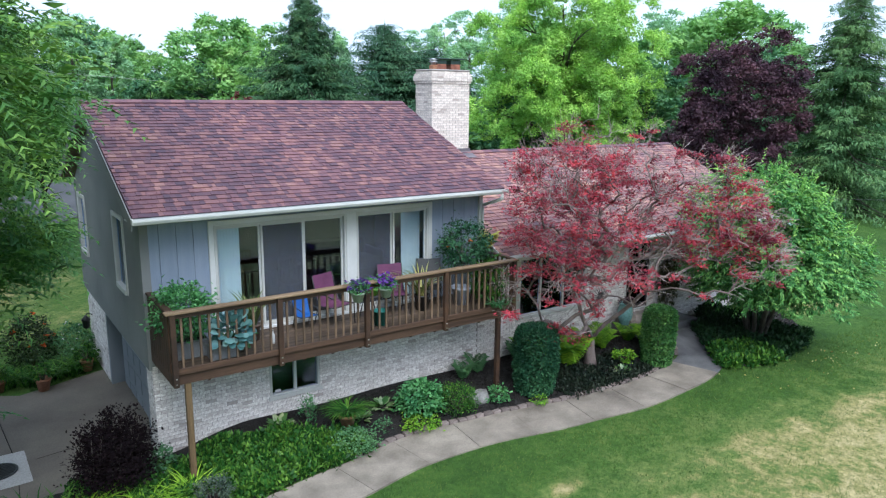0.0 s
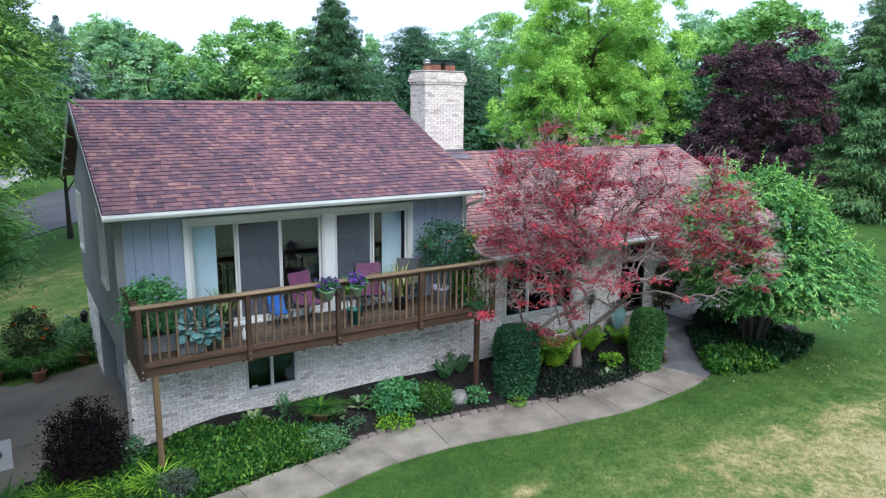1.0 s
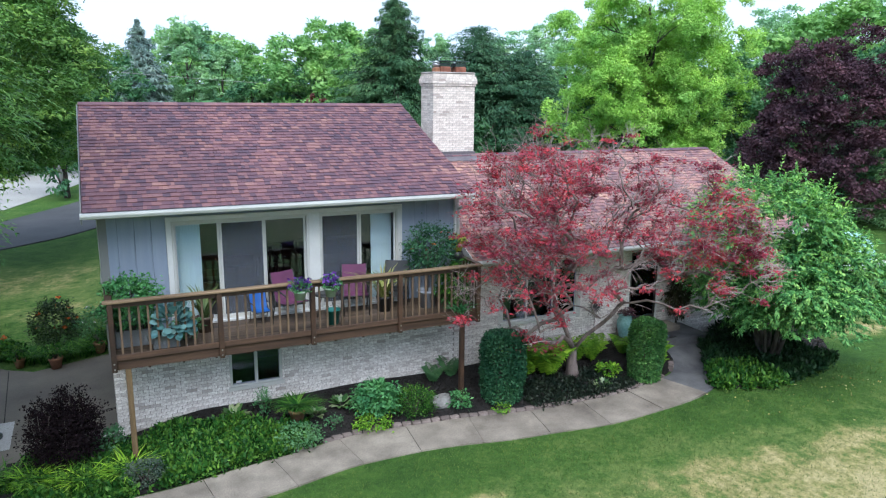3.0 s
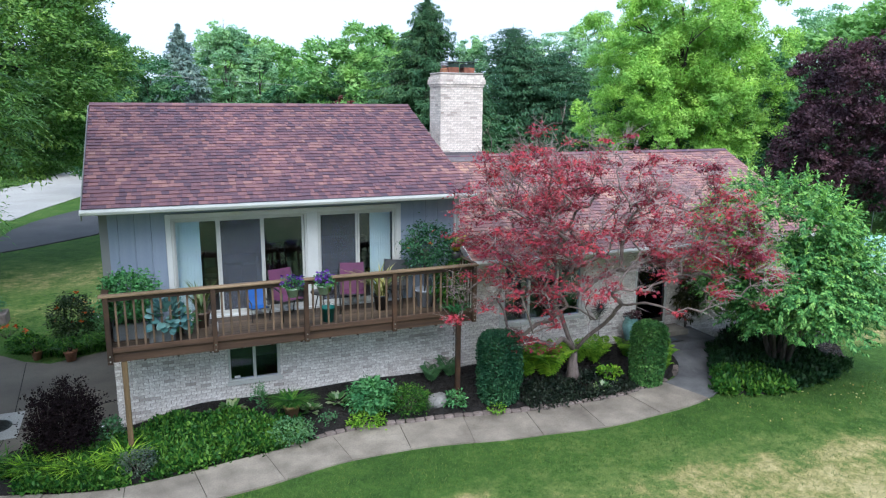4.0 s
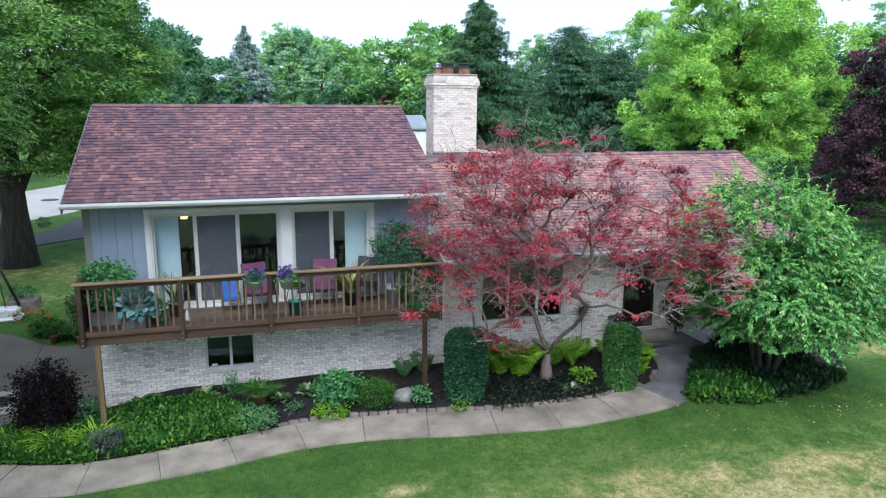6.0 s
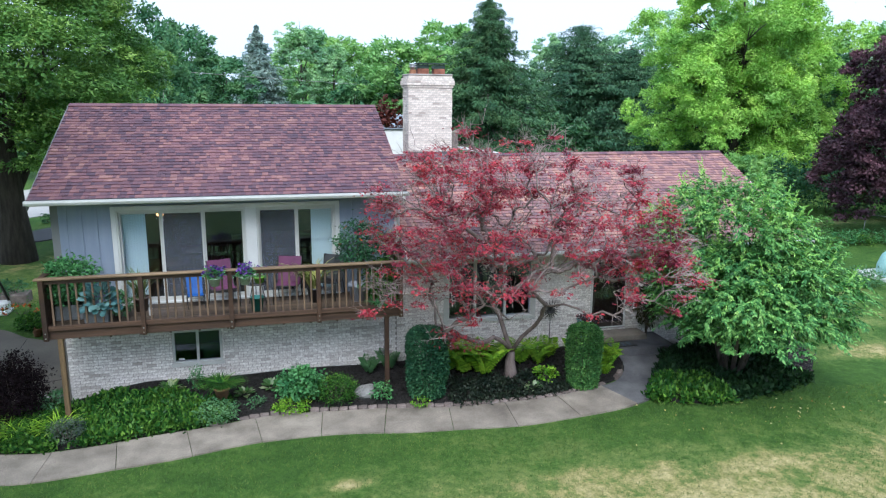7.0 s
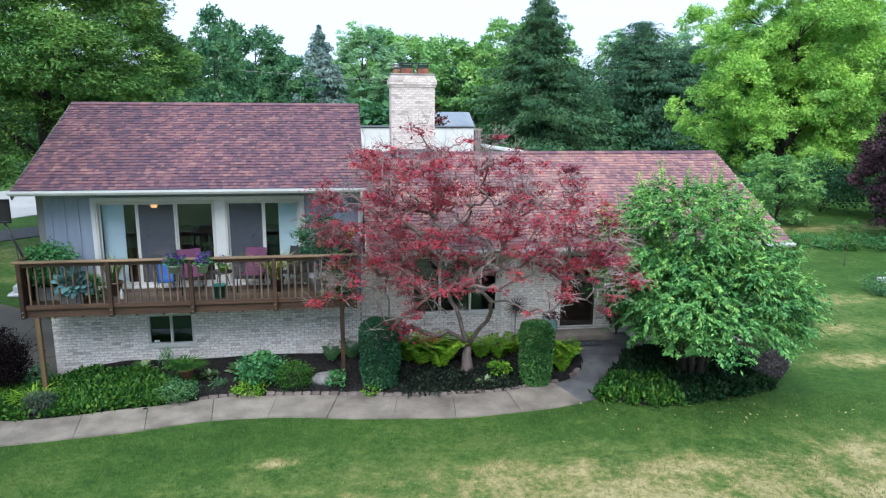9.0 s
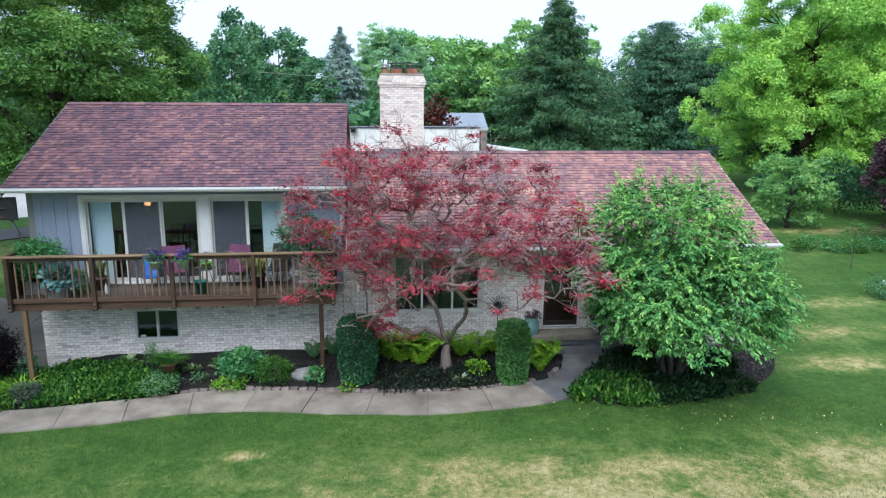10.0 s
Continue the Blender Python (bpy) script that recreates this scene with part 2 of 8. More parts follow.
def lawn_material():
    """Mown grass that runs from lush green by the walk through yellow-green to straw where it has dried out."""
    m, nodes, links, bsdf = material("lawn")
    blade = noise_node(nodes, links, 46.0, 4.0, 0.75)
    tuft = noise_node(nodes, links, 7.5, 6.0, 0.75)
    mid = noise_node(nodes, links, 1.5, 8.0, 0.72)
    big = noise_node(nodes, links, 0.33, 5.0, 0.6)
    tc = nodes.new("ShaderNodeTexCoord")
    sep = nodes.new("ShaderNodeSeparateXYZ")
    links.new(tc.outputs["Object"], sep.inputs[0])

    def maths(op, a, b=0.0, c=0.0):
        n = nodes.new("ShaderNodeMath")
        n.operation = op
        for i, v in enumerate((a, b, c)):
            if hasattr(v, "is_linked"):
                links.new(v, n.inputs[i])
            else:
                n.inputs[i].default_value = v
        return n.outputs[0]

    def blob(cx, cy, rx, ry):
        dx = maths("DIVIDE", maths("SUBTRACT", sep.outputs[0], cx), rx)
        dy = maths("DIVIDE", maths("SUBTRACT", sep.outputs[1], cy), ry)
        d2 = maths("ADD", maths("MULTIPLY", dx, dx), maths("MULTIPLY", dy, dy))
        return maths("POWER", 2.718, maths("MULTIPLY", d2, -1.0))

    dry = None
    for b in LAWN_DRY:
        one = maths("MULTIPLY", blob(*b[:4]), b[4])
        dry = one if dry is None else maths("MAXIMUM", dry, one)
    # the open side of the lawn is drier than the strip along the walk
    slope = nodes.new("ShaderNodeClamp")
    links.new(maths("MULTIPLY", maths("SUBTRACT", 10.0, sep.outputs[1]), 0.30), slope.inputs[0])
    across = nodes.new("ShaderNodeClamp")
    links.new(maths("MULTIPLY_ADD", sep.outputs[0], 0.13, -0.65), across.inputs[0])
    across.inputs[1].default_value = 0.3
    dry = maths("MAXIMUM", dry, maths("MULTIPLY", maths("MULTIPLY", slope.outputs[0], across.outputs[0]), 1.1))
    k = maths("MULTIPLY_ADD", dry, 0.42, 0.30)
    k = maths("MULTIPLY_ADD", maths("SUBTRACT", mid.outputs[0], 0.5), maths("MULTIPLY_ADD", dry, 1.3, 0.5), k)
    k = maths("MULTIPLY_ADD", maths("SUBTRACT", tuft.outputs[0], 0.5), maths("MULTIPLY_ADD", dry, 0.5, 0.3), k)
    k = maths("MULTIPLY_ADD", maths("SUBTRACT", big.outputs[0], 0.5), 0.45, k)
    col = ramp(nodes, [(0.14, (0.028, 0.074, 0.015)), (0.34, (0.061, 0.124, 0.025)), (0.52, (0.138, 0.186, 0.056)), (0.68, (0.28, 0.255, 0.108)), (0.88, (0.415, 0.352, 0.19))])
    links.new(k, col.inputs[0])
    fine = ramp(nodes, [(0.3, (0.55, 0.58, 0.52)), (0.52, (1.0, 1.0, 1.0)), (0.72, (1.4, 1.36, 1.2))])
    links.new(blade.outputs[0], fine.inputs[0])
    clump = ramp(nodes, [(0.32, (0.78, 0.82, 0.8)), (0.68, (1.2, 1.16, 1.08))])
    links.new(tuft.outputs[0], clump.inputs[0])
    both = mixed(nodes, links, 1.0, mixed(nodes, links, 1.0, col.outputs[0], fine.outputs[0], "MULTIPLY"), clump.outputs[0], "MULTIPLY")
    links.new(both, bsdf.inputs["Base Color"])
    bsdf.inputs["Roughness"].default_value = 0.9
    bsdf.inputs["Specular IOR Level"].default_value = 0.15
    bumped(nodes, links, bsdf, blade.outputs[0], 0.8, 0.04)
    return m


def glass_material(name, tint=(0.92, 0.95, 0.95), boost=1.0):
    m, nodes, links, bsdf = material(name)
    tr, gl, fr, ms = (nodes.new("ShaderNodeBsdf" + k) if k in ("Transparent", "Glossy") else nodes.new(k) for k in ("Transparent", "Glossy", "ShaderNodeFresnel", "ShaderNodeMixShader"))
    tr.inputs[0].default_value = (*tint, 1)
    gl.inputs["Roughness"].default_value = 0.02
    gl.inputs["Color"].default_value = (0.62, 0.76, 1.0, 1)      # coated panes
    fr.inputs[0].default_value = 1.5 * boost
    links.new(fr.outputs[0], ms.inputs[0])
    links.new(tr.outputs[0], ms.inputs[1])
    links.new(gl.outputs[0], ms.inputs[2])
    links.new(ms.outputs[0], nodes["Material Output"].inputs[0])
    return m


# dry patches of the lawn: middle x, y, radii, weight
LAWN_DRY = [(8.85, 9.55, 0.42, 0.22, 1.0), (12.9, 8.4, 1.3, 0.65, 0.95), (14.4, 8.4, 1.1, 0.55, 0.9), (16.6, 8.2, 1.7, 0.6, 0.9), (14.8, 7.3, 4.2, 0.8, 1.0), (20.6, 8.2, 1.9, 0.9, 1.0),
            (14.0, 4.6, 9.0, 2.6, 0.8), (13.0, 7.6, 7.5, 1.9, 0.55), (7.0, 7.6, 4.0, 1.2, 0.42), (23.8, 13.1, 1.5, 0.6, 1.1), (25.0, 15.6, 3.0, 0.8, 0.62), (26.5, 18.5, 4.0, 0.8, 0.55),
            (-1.0, 30.0, 7.0, 2.6, 0.6), (0.5, 25.5, 5.0, 1.4, 0.55), (36.0, 31.0, 9.0, 1.0, 0.7)]
M_SHINGLE = shingle_material("asphalt_shingle", [(0.070, 0.040, 0.062), (0.112, 0.056, 0.074), (0.158, 0.074, 0.088), (0.212, 0.102, 0.102), (0.285, 0.155, 0.135)])
# low roof: paler copy of the shingles above, extra light put into its colour
M_SHINGLE_LOW = shingle_material("lit_asphalt_shingle", [(0.14, 0.080, 0.094), (0.225, 0.116, 0.122), (0.29, 0.148, 0.14), (0.36, 0.196, 0.158), (0.43, 0.27, 0.20)])
M_BRICK = brick_material()
M_CHIMNEY = brick_material("cream_chimney_brick", (1.0, 0.94, 0.89))
M_MORTAR = surface("mortar", (0.22, 0.195, 0.18), (0.42, 0.385, 0.36), 2.0, 0.9, 60)
M_LIMEWASH = surface("limewashed_mortar", (0.50, 0.45, 0.42), (0.68, 0.63, 0.595), 2.0, 0.9, 60)
M_FLUE = surface("sooty_flue_tile", (0.15, 0.055, 0.035), (0.40, 0.15, 0.095), 6, 0.85, 40, 0.2)
M_LAWN = lawn_material()
M_WHITE = surface("white_paint", (0.53, 0.53, 0.53), (0.64, 0.64, 0.63), 1.5, 0.45, 30, 0.05, fine=0.08)
M_CREAM = surface("almond_frame", (0.46, 0.455, 0.435), (0.55, 0.545, 0.52), 1.5, 0.5, 30, 0.05, fine=0.1)
M_SIDING = surface("blue_grey_siding", (0.225, 0.27, 0.36), (0.29, 0.335, 0.425), 1.2, 0.6, 50, 0.15, stretch=(6, 6, 0.6), fine=0.12, pieces=0.08)
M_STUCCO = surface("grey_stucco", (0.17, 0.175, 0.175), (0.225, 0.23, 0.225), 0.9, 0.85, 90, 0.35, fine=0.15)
M_GARAGE = surface("blue_grey_door_paint", (0.16, 0.18, 0.20), (0.20, 0.22, 0.24), 0.8, 0.5, 40, 0.05, fine=0.1)
M_BACKWALL = surface("white_stucco", (0.62, 0.60, 0.58), (0.74, 0.72, 0.70), 1.5, 0.8, 60, 0.2, fine=0.12)
M_CEDAR = surface("stained_deck_wood", (0.036, 0.015, 0.008), (0.125, 0.058, 0.028), 2.2, 0.65, 30, 0.35, pieces=0.4, stretch=(1, 1, 1), fine=0.45)
M_BALUSTER = surface("worn_baluster_wood", (0.080, 0.046, 0.027), (0.27, 0.175, 0.108), 2.6, 0.7, 26, 0.35, pieces=0.5, stretch=(4, 4, 0.8), fine=0.45)
M_RAILTOP = surface("bleached_rail_wood", (0.13, 0.078, 0.042), (0.38, 0.26, 0.15), 2.2, 0.7, 18, 0.35, pieces=0.2, stretch=(0.3, 5, 5), fine=0.45)
M_FASCIA = surface("stained_fascia_boards", (0.040, 0.018, 0.010), (0.120, 0.062, 0.034), 2.2, 0.7, 18, 0.35, pieces=0.3, stretch=(0.25, 5, 5), fine=0.45)
M_CEDAR_X = surface("stained_deck_boards", (0.060, 0.036, 0.022), (0.20, 0.135, 0.088), 2.2, 0.7, 18, 0.35, pieces=0.4, stretch=(0.25, 5, 5), fine=0.45)
M_POST = surface("weathered_post_wood", (0.10, 0.062, 0.028), (0.22, 0.14, 0.066), 2.0, 0.75, 24, 0.4, stretch=(6, 6, 0.4), fine=0.4)
M_CONCRETE = surface("walk_concrete", (0.17, 0.142, 0.116), (0.385, 0.332, 0.274), 1.5, 0.9, 45, 0.3, pieces=0.16, fine=0.35)
M_DRIVE = surface("driveway_concrete", (0.100, 0.084, 0.070), (0.180, 0.154, 0.126), 0.7, 0.9, 35, 0.3, fine=0.25)
M_ASPHALT = surface("asphalt", (0.05, 0.05, 0.055), (0.085, 0.083, 0.09), 0.5, 0.9, 50, 0.3)
M_ROAD = surface("road_concrete", (0.36, 0.345, 0.33), (0.46, 0.44, 0.42), 0.4, 0.9, 30, 0.2)
M_MULCH = surface("dark_mulch", (0.006, 0.005, 0.005), (0.030, 0.024, 0.022), 9.0, 0.95, 70, 1.0, dist=0.05, fine=0.6)
M_CHIP = surface("mulch_chip", (0.009, 0.007, 0.0065), (0.040, 0.031, 0.027), 5.0, 0.95, 60, 0.3, pieces=0.7)
M_GREYCHIP = surface("weathered_bark_chip", (0.06, 0.047, 0.042), (0.20, 0.165, 0.145), 5.0, 0.95, 60, 0.3, pieces=0.6)
M_EDGING = surface("old_edging_brick", (0.17, 0.13, 0.12), (0.34, 0.275, 0.25), 5.0, 0.9, 50, 0.5, pieces=0.45)
M_ROCK = surface("pale_rock", (0.16, 0.155, 0.15), (0.34, 0.33, 0.32), 4.0, 0.85, 25, 0.6, dist=0.03)
M_DARKSLAB = surface("dark_entry_concrete", (0.065, 0.065, 0.072), (0.18, 0.175, 0.18), 1.6, 0.9, 40, 0.3, fine=0.25)
M_BARK = surface("grey_bark", (0.07, 0.055, 0.045), (0.17, 0.145, 0.125), 3.0, 0.95, 18, 0.9, stretch=(4, 4, 0.7), dist=0.03)
M_DARKBARK = surface("dark_bark", (0.028, 0.022, 0.018), (0.085, 0.07, 0.058), 2.0, 0.95, 12, 1.0, stretch=(4, 4, 0.6), dist=0.05)
M_MAPLEBARK = surface("pale_maple_bark", (0.10, 0.075, 0.068), (0.245, 0.19, 0.175), 3.0, 0.85, 30, 0.4, stretch=(3, 3, 0.8))
M_TWIG = surface("pale_twig_bark", (0.25, 0.19, 0.185), (0.46, 0.375, 0.36), 3.0, 0.85, 30, 0.2)
M_BLACK = surface("black_metal", (0.012, 0.012, 0.013), (0.03, 0.03, 0.032), 4, 0.4, 40, 0.05)
M_SOFTBLACK = surface("black_plastic", (0.018, 0.018, 0.02), (0.04, 0.04, 0.043), 3, 0.5, 40, 0.05)
M_DARKGREEN = surface("dark_green_metal", (0.02, 0.045, 0.035), (0.04, 0.075, 0.06), 4, 0.4, 40, 0.05)
M_FLASH = surface("lead_flashing", (0.11, 0.095, 0.11), (0.18, 0.155, 0.17), 3, 0.6, 30, 0.2)
M_TERRA = surface("terracotta", (0.27, 0.115, 0.06), (0.40, 0.19, 0.11), 6, 0.85, 40, 0.2)
M_GLASS = glass_material("window_glass", (0.88, 0.91, 0.94), 1.1)
# near-black walls and ceilings: the dimness of the rooms is put into the colour
M_ROOMWALL = surface("shaded_room_paint", (0.045, 0.044, 0.050), (0.068, 0.067, 0.075), 1.0, 0.8, 40, 0.03, fine=0.06)
M_ROOMFLOOR = surface("room_carpet", (0.07, 0.06, 0.052), (0.11, 0.095, 0.08), 3, 0.95, 90, 0.4)
M_CURTAIN = surface("pale_aqua_curtain", (0.63, 0.745, 0.71), (0.73, 0.83, 0.79), 1.0, 0.85, 60, 0.1, fine=0.06)

L_LOCUST = foliage("locust_leaf", (0.042, 0.112, 0.036), (0.116, 0.240, 0.062), (0.28, 0.43, 0.115), 0.32, 0.35, lump=0.9)
L_SPRAY = foliage("locust_frond", (0.036, 0.104, 0.038), (0.098, 0.215, 0.060), (0.25, 0.41, 0.105), 0.34, 0.5, lump=1.0)
L_DEEP = foliage("deep_green_leaf", (0.036, 0.110, 0.062), (0.085, 0.205, 0.105), (0.175, 0.320, 0.155), 0.32, lump=0.5)
L_BRIGHT = foliage("bright_maple_leaf", (0.15, 0.32, 0.065), (0.31, 0.54, 0.12), (0.50, 0.72, 0.20), 0.36, 0.5, lump=0.8)
L_FAR = foliage("linden_leaf", (0.12, 0.26, 0.095), (0.22, 0.41, 0.15), (0.36, 0.56, 0.23), 0.42, lump=0.5)
L_PALE = foliage("pale_poplar_leaf", (0.18, 0.33, 0.19), (0.30, 0.50, 0.31), (0.44, 0.62, 0.46), 0.45, lump=0.5)
L_SPRUCE = foliage("spruce_needles", (0.024, 0.068, 0.036), (0.060, 0.140, 0.072), (0.140, 0.235, 0.115), 0.2, lump=0.8)
L_BLUE = foliage("blue_spruce_needles", (0.14, 0.21, 0.215), (0.24, 0.33, 0.34), (0.34, 0.44, 0.46), 0.2, lump=0.6)
L_PINE = foliage("pine_needles", (0.024, 0.072, 0.044), (0.056, 0.132, 0.078), (0.115, 0.215, 0.125), 0.2, lump=0.6)
L_FIR = foliage("light_spruce_needles", (0.045, 0.115, 0.052), (0.110, 0.220, 0.095), (0.22, 0.35, 0.155), 0.25, lump=0.9)
L_PURPLE = foliage("purple_leaf", (0.026, 0.014, 0.022), (0.066, 0.032, 0.052), (0.140, 0.070, 0.102), 0.2, lump=0.9)
L_MAPLE = foliage("red_maple_leaf", (0.125, 0.025, 0.050), (0.34, 0.044, 0.086), (0.64, 0.088, 0.118), 0.42, 0.9, lump=2.2)
L_DOGWOOD = foliage("dogwood_leaf", (0.036, 0.125, 0.046), (0.105, 0.280, 0.086), (0.25, 0.47, 0.15), 0.22, 0.9, 0.45)
L_TIP = foliage("fresh_lit_dogwood_leaf", (0.15, 0.34, 0.09), (0.26, 0.49, 0.14), (0.38, 0.59, 0.20), 0.4, 1.2, 0.45)
L_HEDGE = foliage("clipped_shrub_leaf", (0.014, 0.058, 0.033), (0.036, 0.110, 0.060), (0.072, 0.175, 0.093), 0.25, 1.6)
L_HEDGE2 = foliage("lighter_clipped_shrub_leaf", (0.030, 0.098, 0.030), (0.075, 0.195, 0.060), (0.18, 0.34, 0.11), 0.25, 1.6)
L_LIME = foliage("lime_fern_leaf", (0.10, 0.24, 0.022), (0.22, 0.42, 0.040), (0.38, 0.58, 0.07), 0.4, 1.5)
L_GROUND = foliage("groundcover_leaf", (0.010, 0.048, 0.010), (0.036, 0.118, 0.022), (0.135, 0.265, 0.045), 0.28, 1.5)
# ground cover under the large shrub: its shade is put into the leaf colour
L_SHADEGC = foliage("shaded_groundcover_leaf", (0.007, 0.024, 0.010), (0.016, 0.045, 0.018), (0.032, 0.072, 0.028), 0.2, 1.5)
L_KALE = foliage("blue_green_leaf", (0.055, 0.135, 0.155), (0.105, 0.215, 0.245), (0.22, 0.36, 0.40), 0.2, 2.0)
L_YELLOW = foliage("yellow_leaf", (0.30, 0.33, 0.03), (0.45, 0.45, 0.05), (0.55, 0.52, 0.08), 0.4, 2.0)
L_FRESH = foliage("fresh_green_leaf", (0.050, 0.165, 0.068), (0.100, 0.275, 0.115), (0.175, 0.40, 0.19), 0.4, 2.0)
L_BLADE = foliage("grass_blade", (0.045, 0.100, 0.022), (0.085, 0.150, 0.036), (0.17, 0.215, 0.07), 0.3, 0.9)
L_LITTER = foliage("fallen_leaf", (0.30, 0.17, 0.07), (0.48, 0.38, 0.16), (0.62, 0.56, 0.34), 0.2, 2.0)
L_PETAL = foliage("violet_petal", (0.06, 0.015, 0.20), (0.11, 0.03, 0.32), (0.2, 0.08, 0.45), 0.3, 3.0)
L_REDPETAL = foliage("orange_red_petal", (0.45, 0.06, 0.02), (0.6, 0.11, 0.03), (0.7, 0.18, 0.05), 0.3, 3.0)

# ---------------------------------------------------------------- ground
X0, X1, X2 = 3.15, 10.62, 21.6        # side walls of the tall part, and of the low part
YF, YB, YR = 14.5, 21.72, 18.11       # front wall, back wall, ridge
FLOOR = 0.93                          # upper floor and deck


def ground_z(x, y):
    z = -1.30
    z += 0.20 * math.exp(-((x - 16.5) / 5.0) ** 2 - ((y - 11.5) / 5.5) ** 2)
    z -= 0.22 * (1 - smoothstep(0.5, 4.5, x)) * smoothstep(10, 14, y)
    z += 0.10 * math.sin(x * 0.11 + 1.3) * math.sin(y * 0.09) * smoothstep(26, 40, math.hypot(x - 10, y - 12))
    return z


def lines(lo, hi, step, far):
    out = list(np.arange(lo, hi + 1e-6, step))
    a, s = hi, step
    while a < far:
        s *= 1.35
        a += s
        out.append(a)
    a, s = lo, step
    while a > -far:
        s *= 1.35
        a -= s
        out.insert(0, a)
    return out


gx, gy = lines(-8, 34, 0.7, 900), lines(-6, 42, 0.7, 900)
gv = [(x, y, ground_z(x, y)) for y in gy for x in gx]
nx = len(gx)
gf = [(j * nx + i, j * nx + i + 1, (j + 1) * nx + i + 1, (j + 1) * nx + i) for j in range(len(gy) - 1) for i in range(nx - 1)]
structure("ground", mesh_of("ground", gv, gf, M_LAWN, True), None, "green lawn with dry straw-coloured patches", "lawn")


def spline(pts, step=0.25):
    out = []
    for i in range(len(pts) - 1):
        p0, p1, p2, p3 = (Vector(pts[min(max(j, 0), len(pts) - 1)]) for j in (i - 1, i, i + 1, i + 2))
        n = max(2, int((p2 - p1).length / step))
        for k in range(n):
            t = k / n
            out.append(0.5 * ((2 * p1) + (p2 - p0) * t + (2 * p0 - 5 * p1 + 4 * p2 - p3) * t * t + (3 * p1 - p0 - 3 * p2 + p3) * t ** 3))
    out.append(Vector(pts[-1]))
    return out


def side_of(line, i):
    d = line[min(i + 1, len(line) - 1)] - line[max(i - 1, 0)]
    d = Vector((d.x, d.y)).normalized()
    return Vector((-d.y, d.x))


def sheet_between(name, a, b, mat, za, zb, rows=10, thick=0.1, lump=0.0, seed=1):
    """A sheet from the line a to the line b (same count), za and zb the heights of its edges, with a skirt."""
    rng = random.Random(seed)
    vs, fs = [], []
    n = len(a)
    for i in range(n):
        for k in range(rows + 1):
            t = k / rows
            x, y = a[i][0] + (b[i][0] - a[i][0]) * t, a[i][1] + (b[i][1] - a[i][1]) * t
            z = za(x, y) * (1 - t) + zb(x, y) * t
            if lump and 0 < k < rows:
                z += lump * noise.noise((x * 2.3, y * 2.3, seed)) + lump * 0.5 * noise.noise((x * 7, y * 7, seed))
            vs.append((x, y, z))
    w = rows + 1
    for i in range(n - 1):
        for k in range(rows):
            fs.append((i * w + k, i * w + k + 1, (i + 1) * w + k + 1, (i + 1) * w + k))
    rim = [i * w for i in range(n)] + [(n - 1) * w + k for k in range(1, w)] + [i * w + rows for i in range(n - 2, -1, -1)] + [k for k in range(rows - 1, 0, -1)]
    low = []
    for r in rim:
        low.append(len(vs))
        vs.append((vs[r][0], vs[r][1], vs[r][2] - thick))
    for k in range(len(rim)):
        q = (k + 1) % len(rim)
        fs.append((rim[k], rim[q], low[q], low[k]))
    return mesh_of(name, vs, fs, mat, False)


# centre line of the garden walk, from the drive to the porch
WALK = spline([(-4.5, 13.9), (-2.0, 13.1), (0.0, 12.4), (1.6, 11.95), (3.3, 11.55), (5.6, 11.82), (7.5, 12.15), (9.3, 12.0), (11.0, 11.65), (12.8, 11.4), (14.4, 11.45), (15.7, 11.8), (16.5, 12.55), (16.75, 13.45)])


def walk_z(x, y):
    return max(ground_z(x, y) + 0.035, -1.30) + 0.22 * smoothstep(12.2, 13.3, y) * smoothstep(14, 16, x)


# ---------------------------------------------------------------- house
house = thing("house", (X0, YF, -1.3), "split-level house with white brick, blue-grey siding and maroon shingle roof", "house")


def gable_prism(x0, x1, rows):
    """A wall slab across y and z, from x0 to x1, with the outline rows of (y, z)."""
    bm = bmesh.new()
    a = [bm.verts.new((x0, y, z)) for y, z in rows]
    b = [bm.verts.new((x1, y, z)) for y, z in rows]
    bm.faces.new(a)
    bm.faces.new(b[::-1])
    for i in range(len(rows)):
        j = (i + 1) % len(rows)
        bm.faces.new((a[i], b[i], b[j], a[j]))
    bmesh.ops.recalc_face_normals(bm, faces=bm.faces)
    return bm


# upper front wall of the tall part: sheathing, with real openings for the sliding doors
S1, S2, S3, S4, STOP = 4.42, 7.14, 7.38, 9.17, 3.06
part("front_wall", boxes((X0 + 0.02, S1, YF + 0.02, YF + 0.15, FLOOR - 0.4, 3.298), (S4, X1 - 0.02, YF + 0.02, YF + 0.15, FLOOR - 0.4, 3.298), (S2, S3, YF + 0.02, YF + 0.15, FLOOR, STOP),
                          (S1, S4, YF + 0.02, YF + 0.15, STOP, 3.298), (S1, S4, YF + 0.02, YF + 0.15, FLOOR - 0.4, FLOOR)), M_SIDING, house)
board = boxes((0, 0.288, -0.018, 0, FLOOR - 0.38, 3.29), bevel=0.006)
me = bpy.data.meshes.new("siding_board")
board.to_mesh(me), board.free()
me.materials.append(M_SIDING)
fw = house.children[-1]
for x0, x1 in ((X0, S1 - 0.1), (S4 + 0.1, X1)):
    k = 0
    while x0 + 0.3 * (k + 1) <= x1 + 0.05:
        ob = new("siding_board", me)
        ob.parent, ob.location = fw, (x0 + 0.3 * k + 0.006, YF + 0.02, 0)
        k += 1

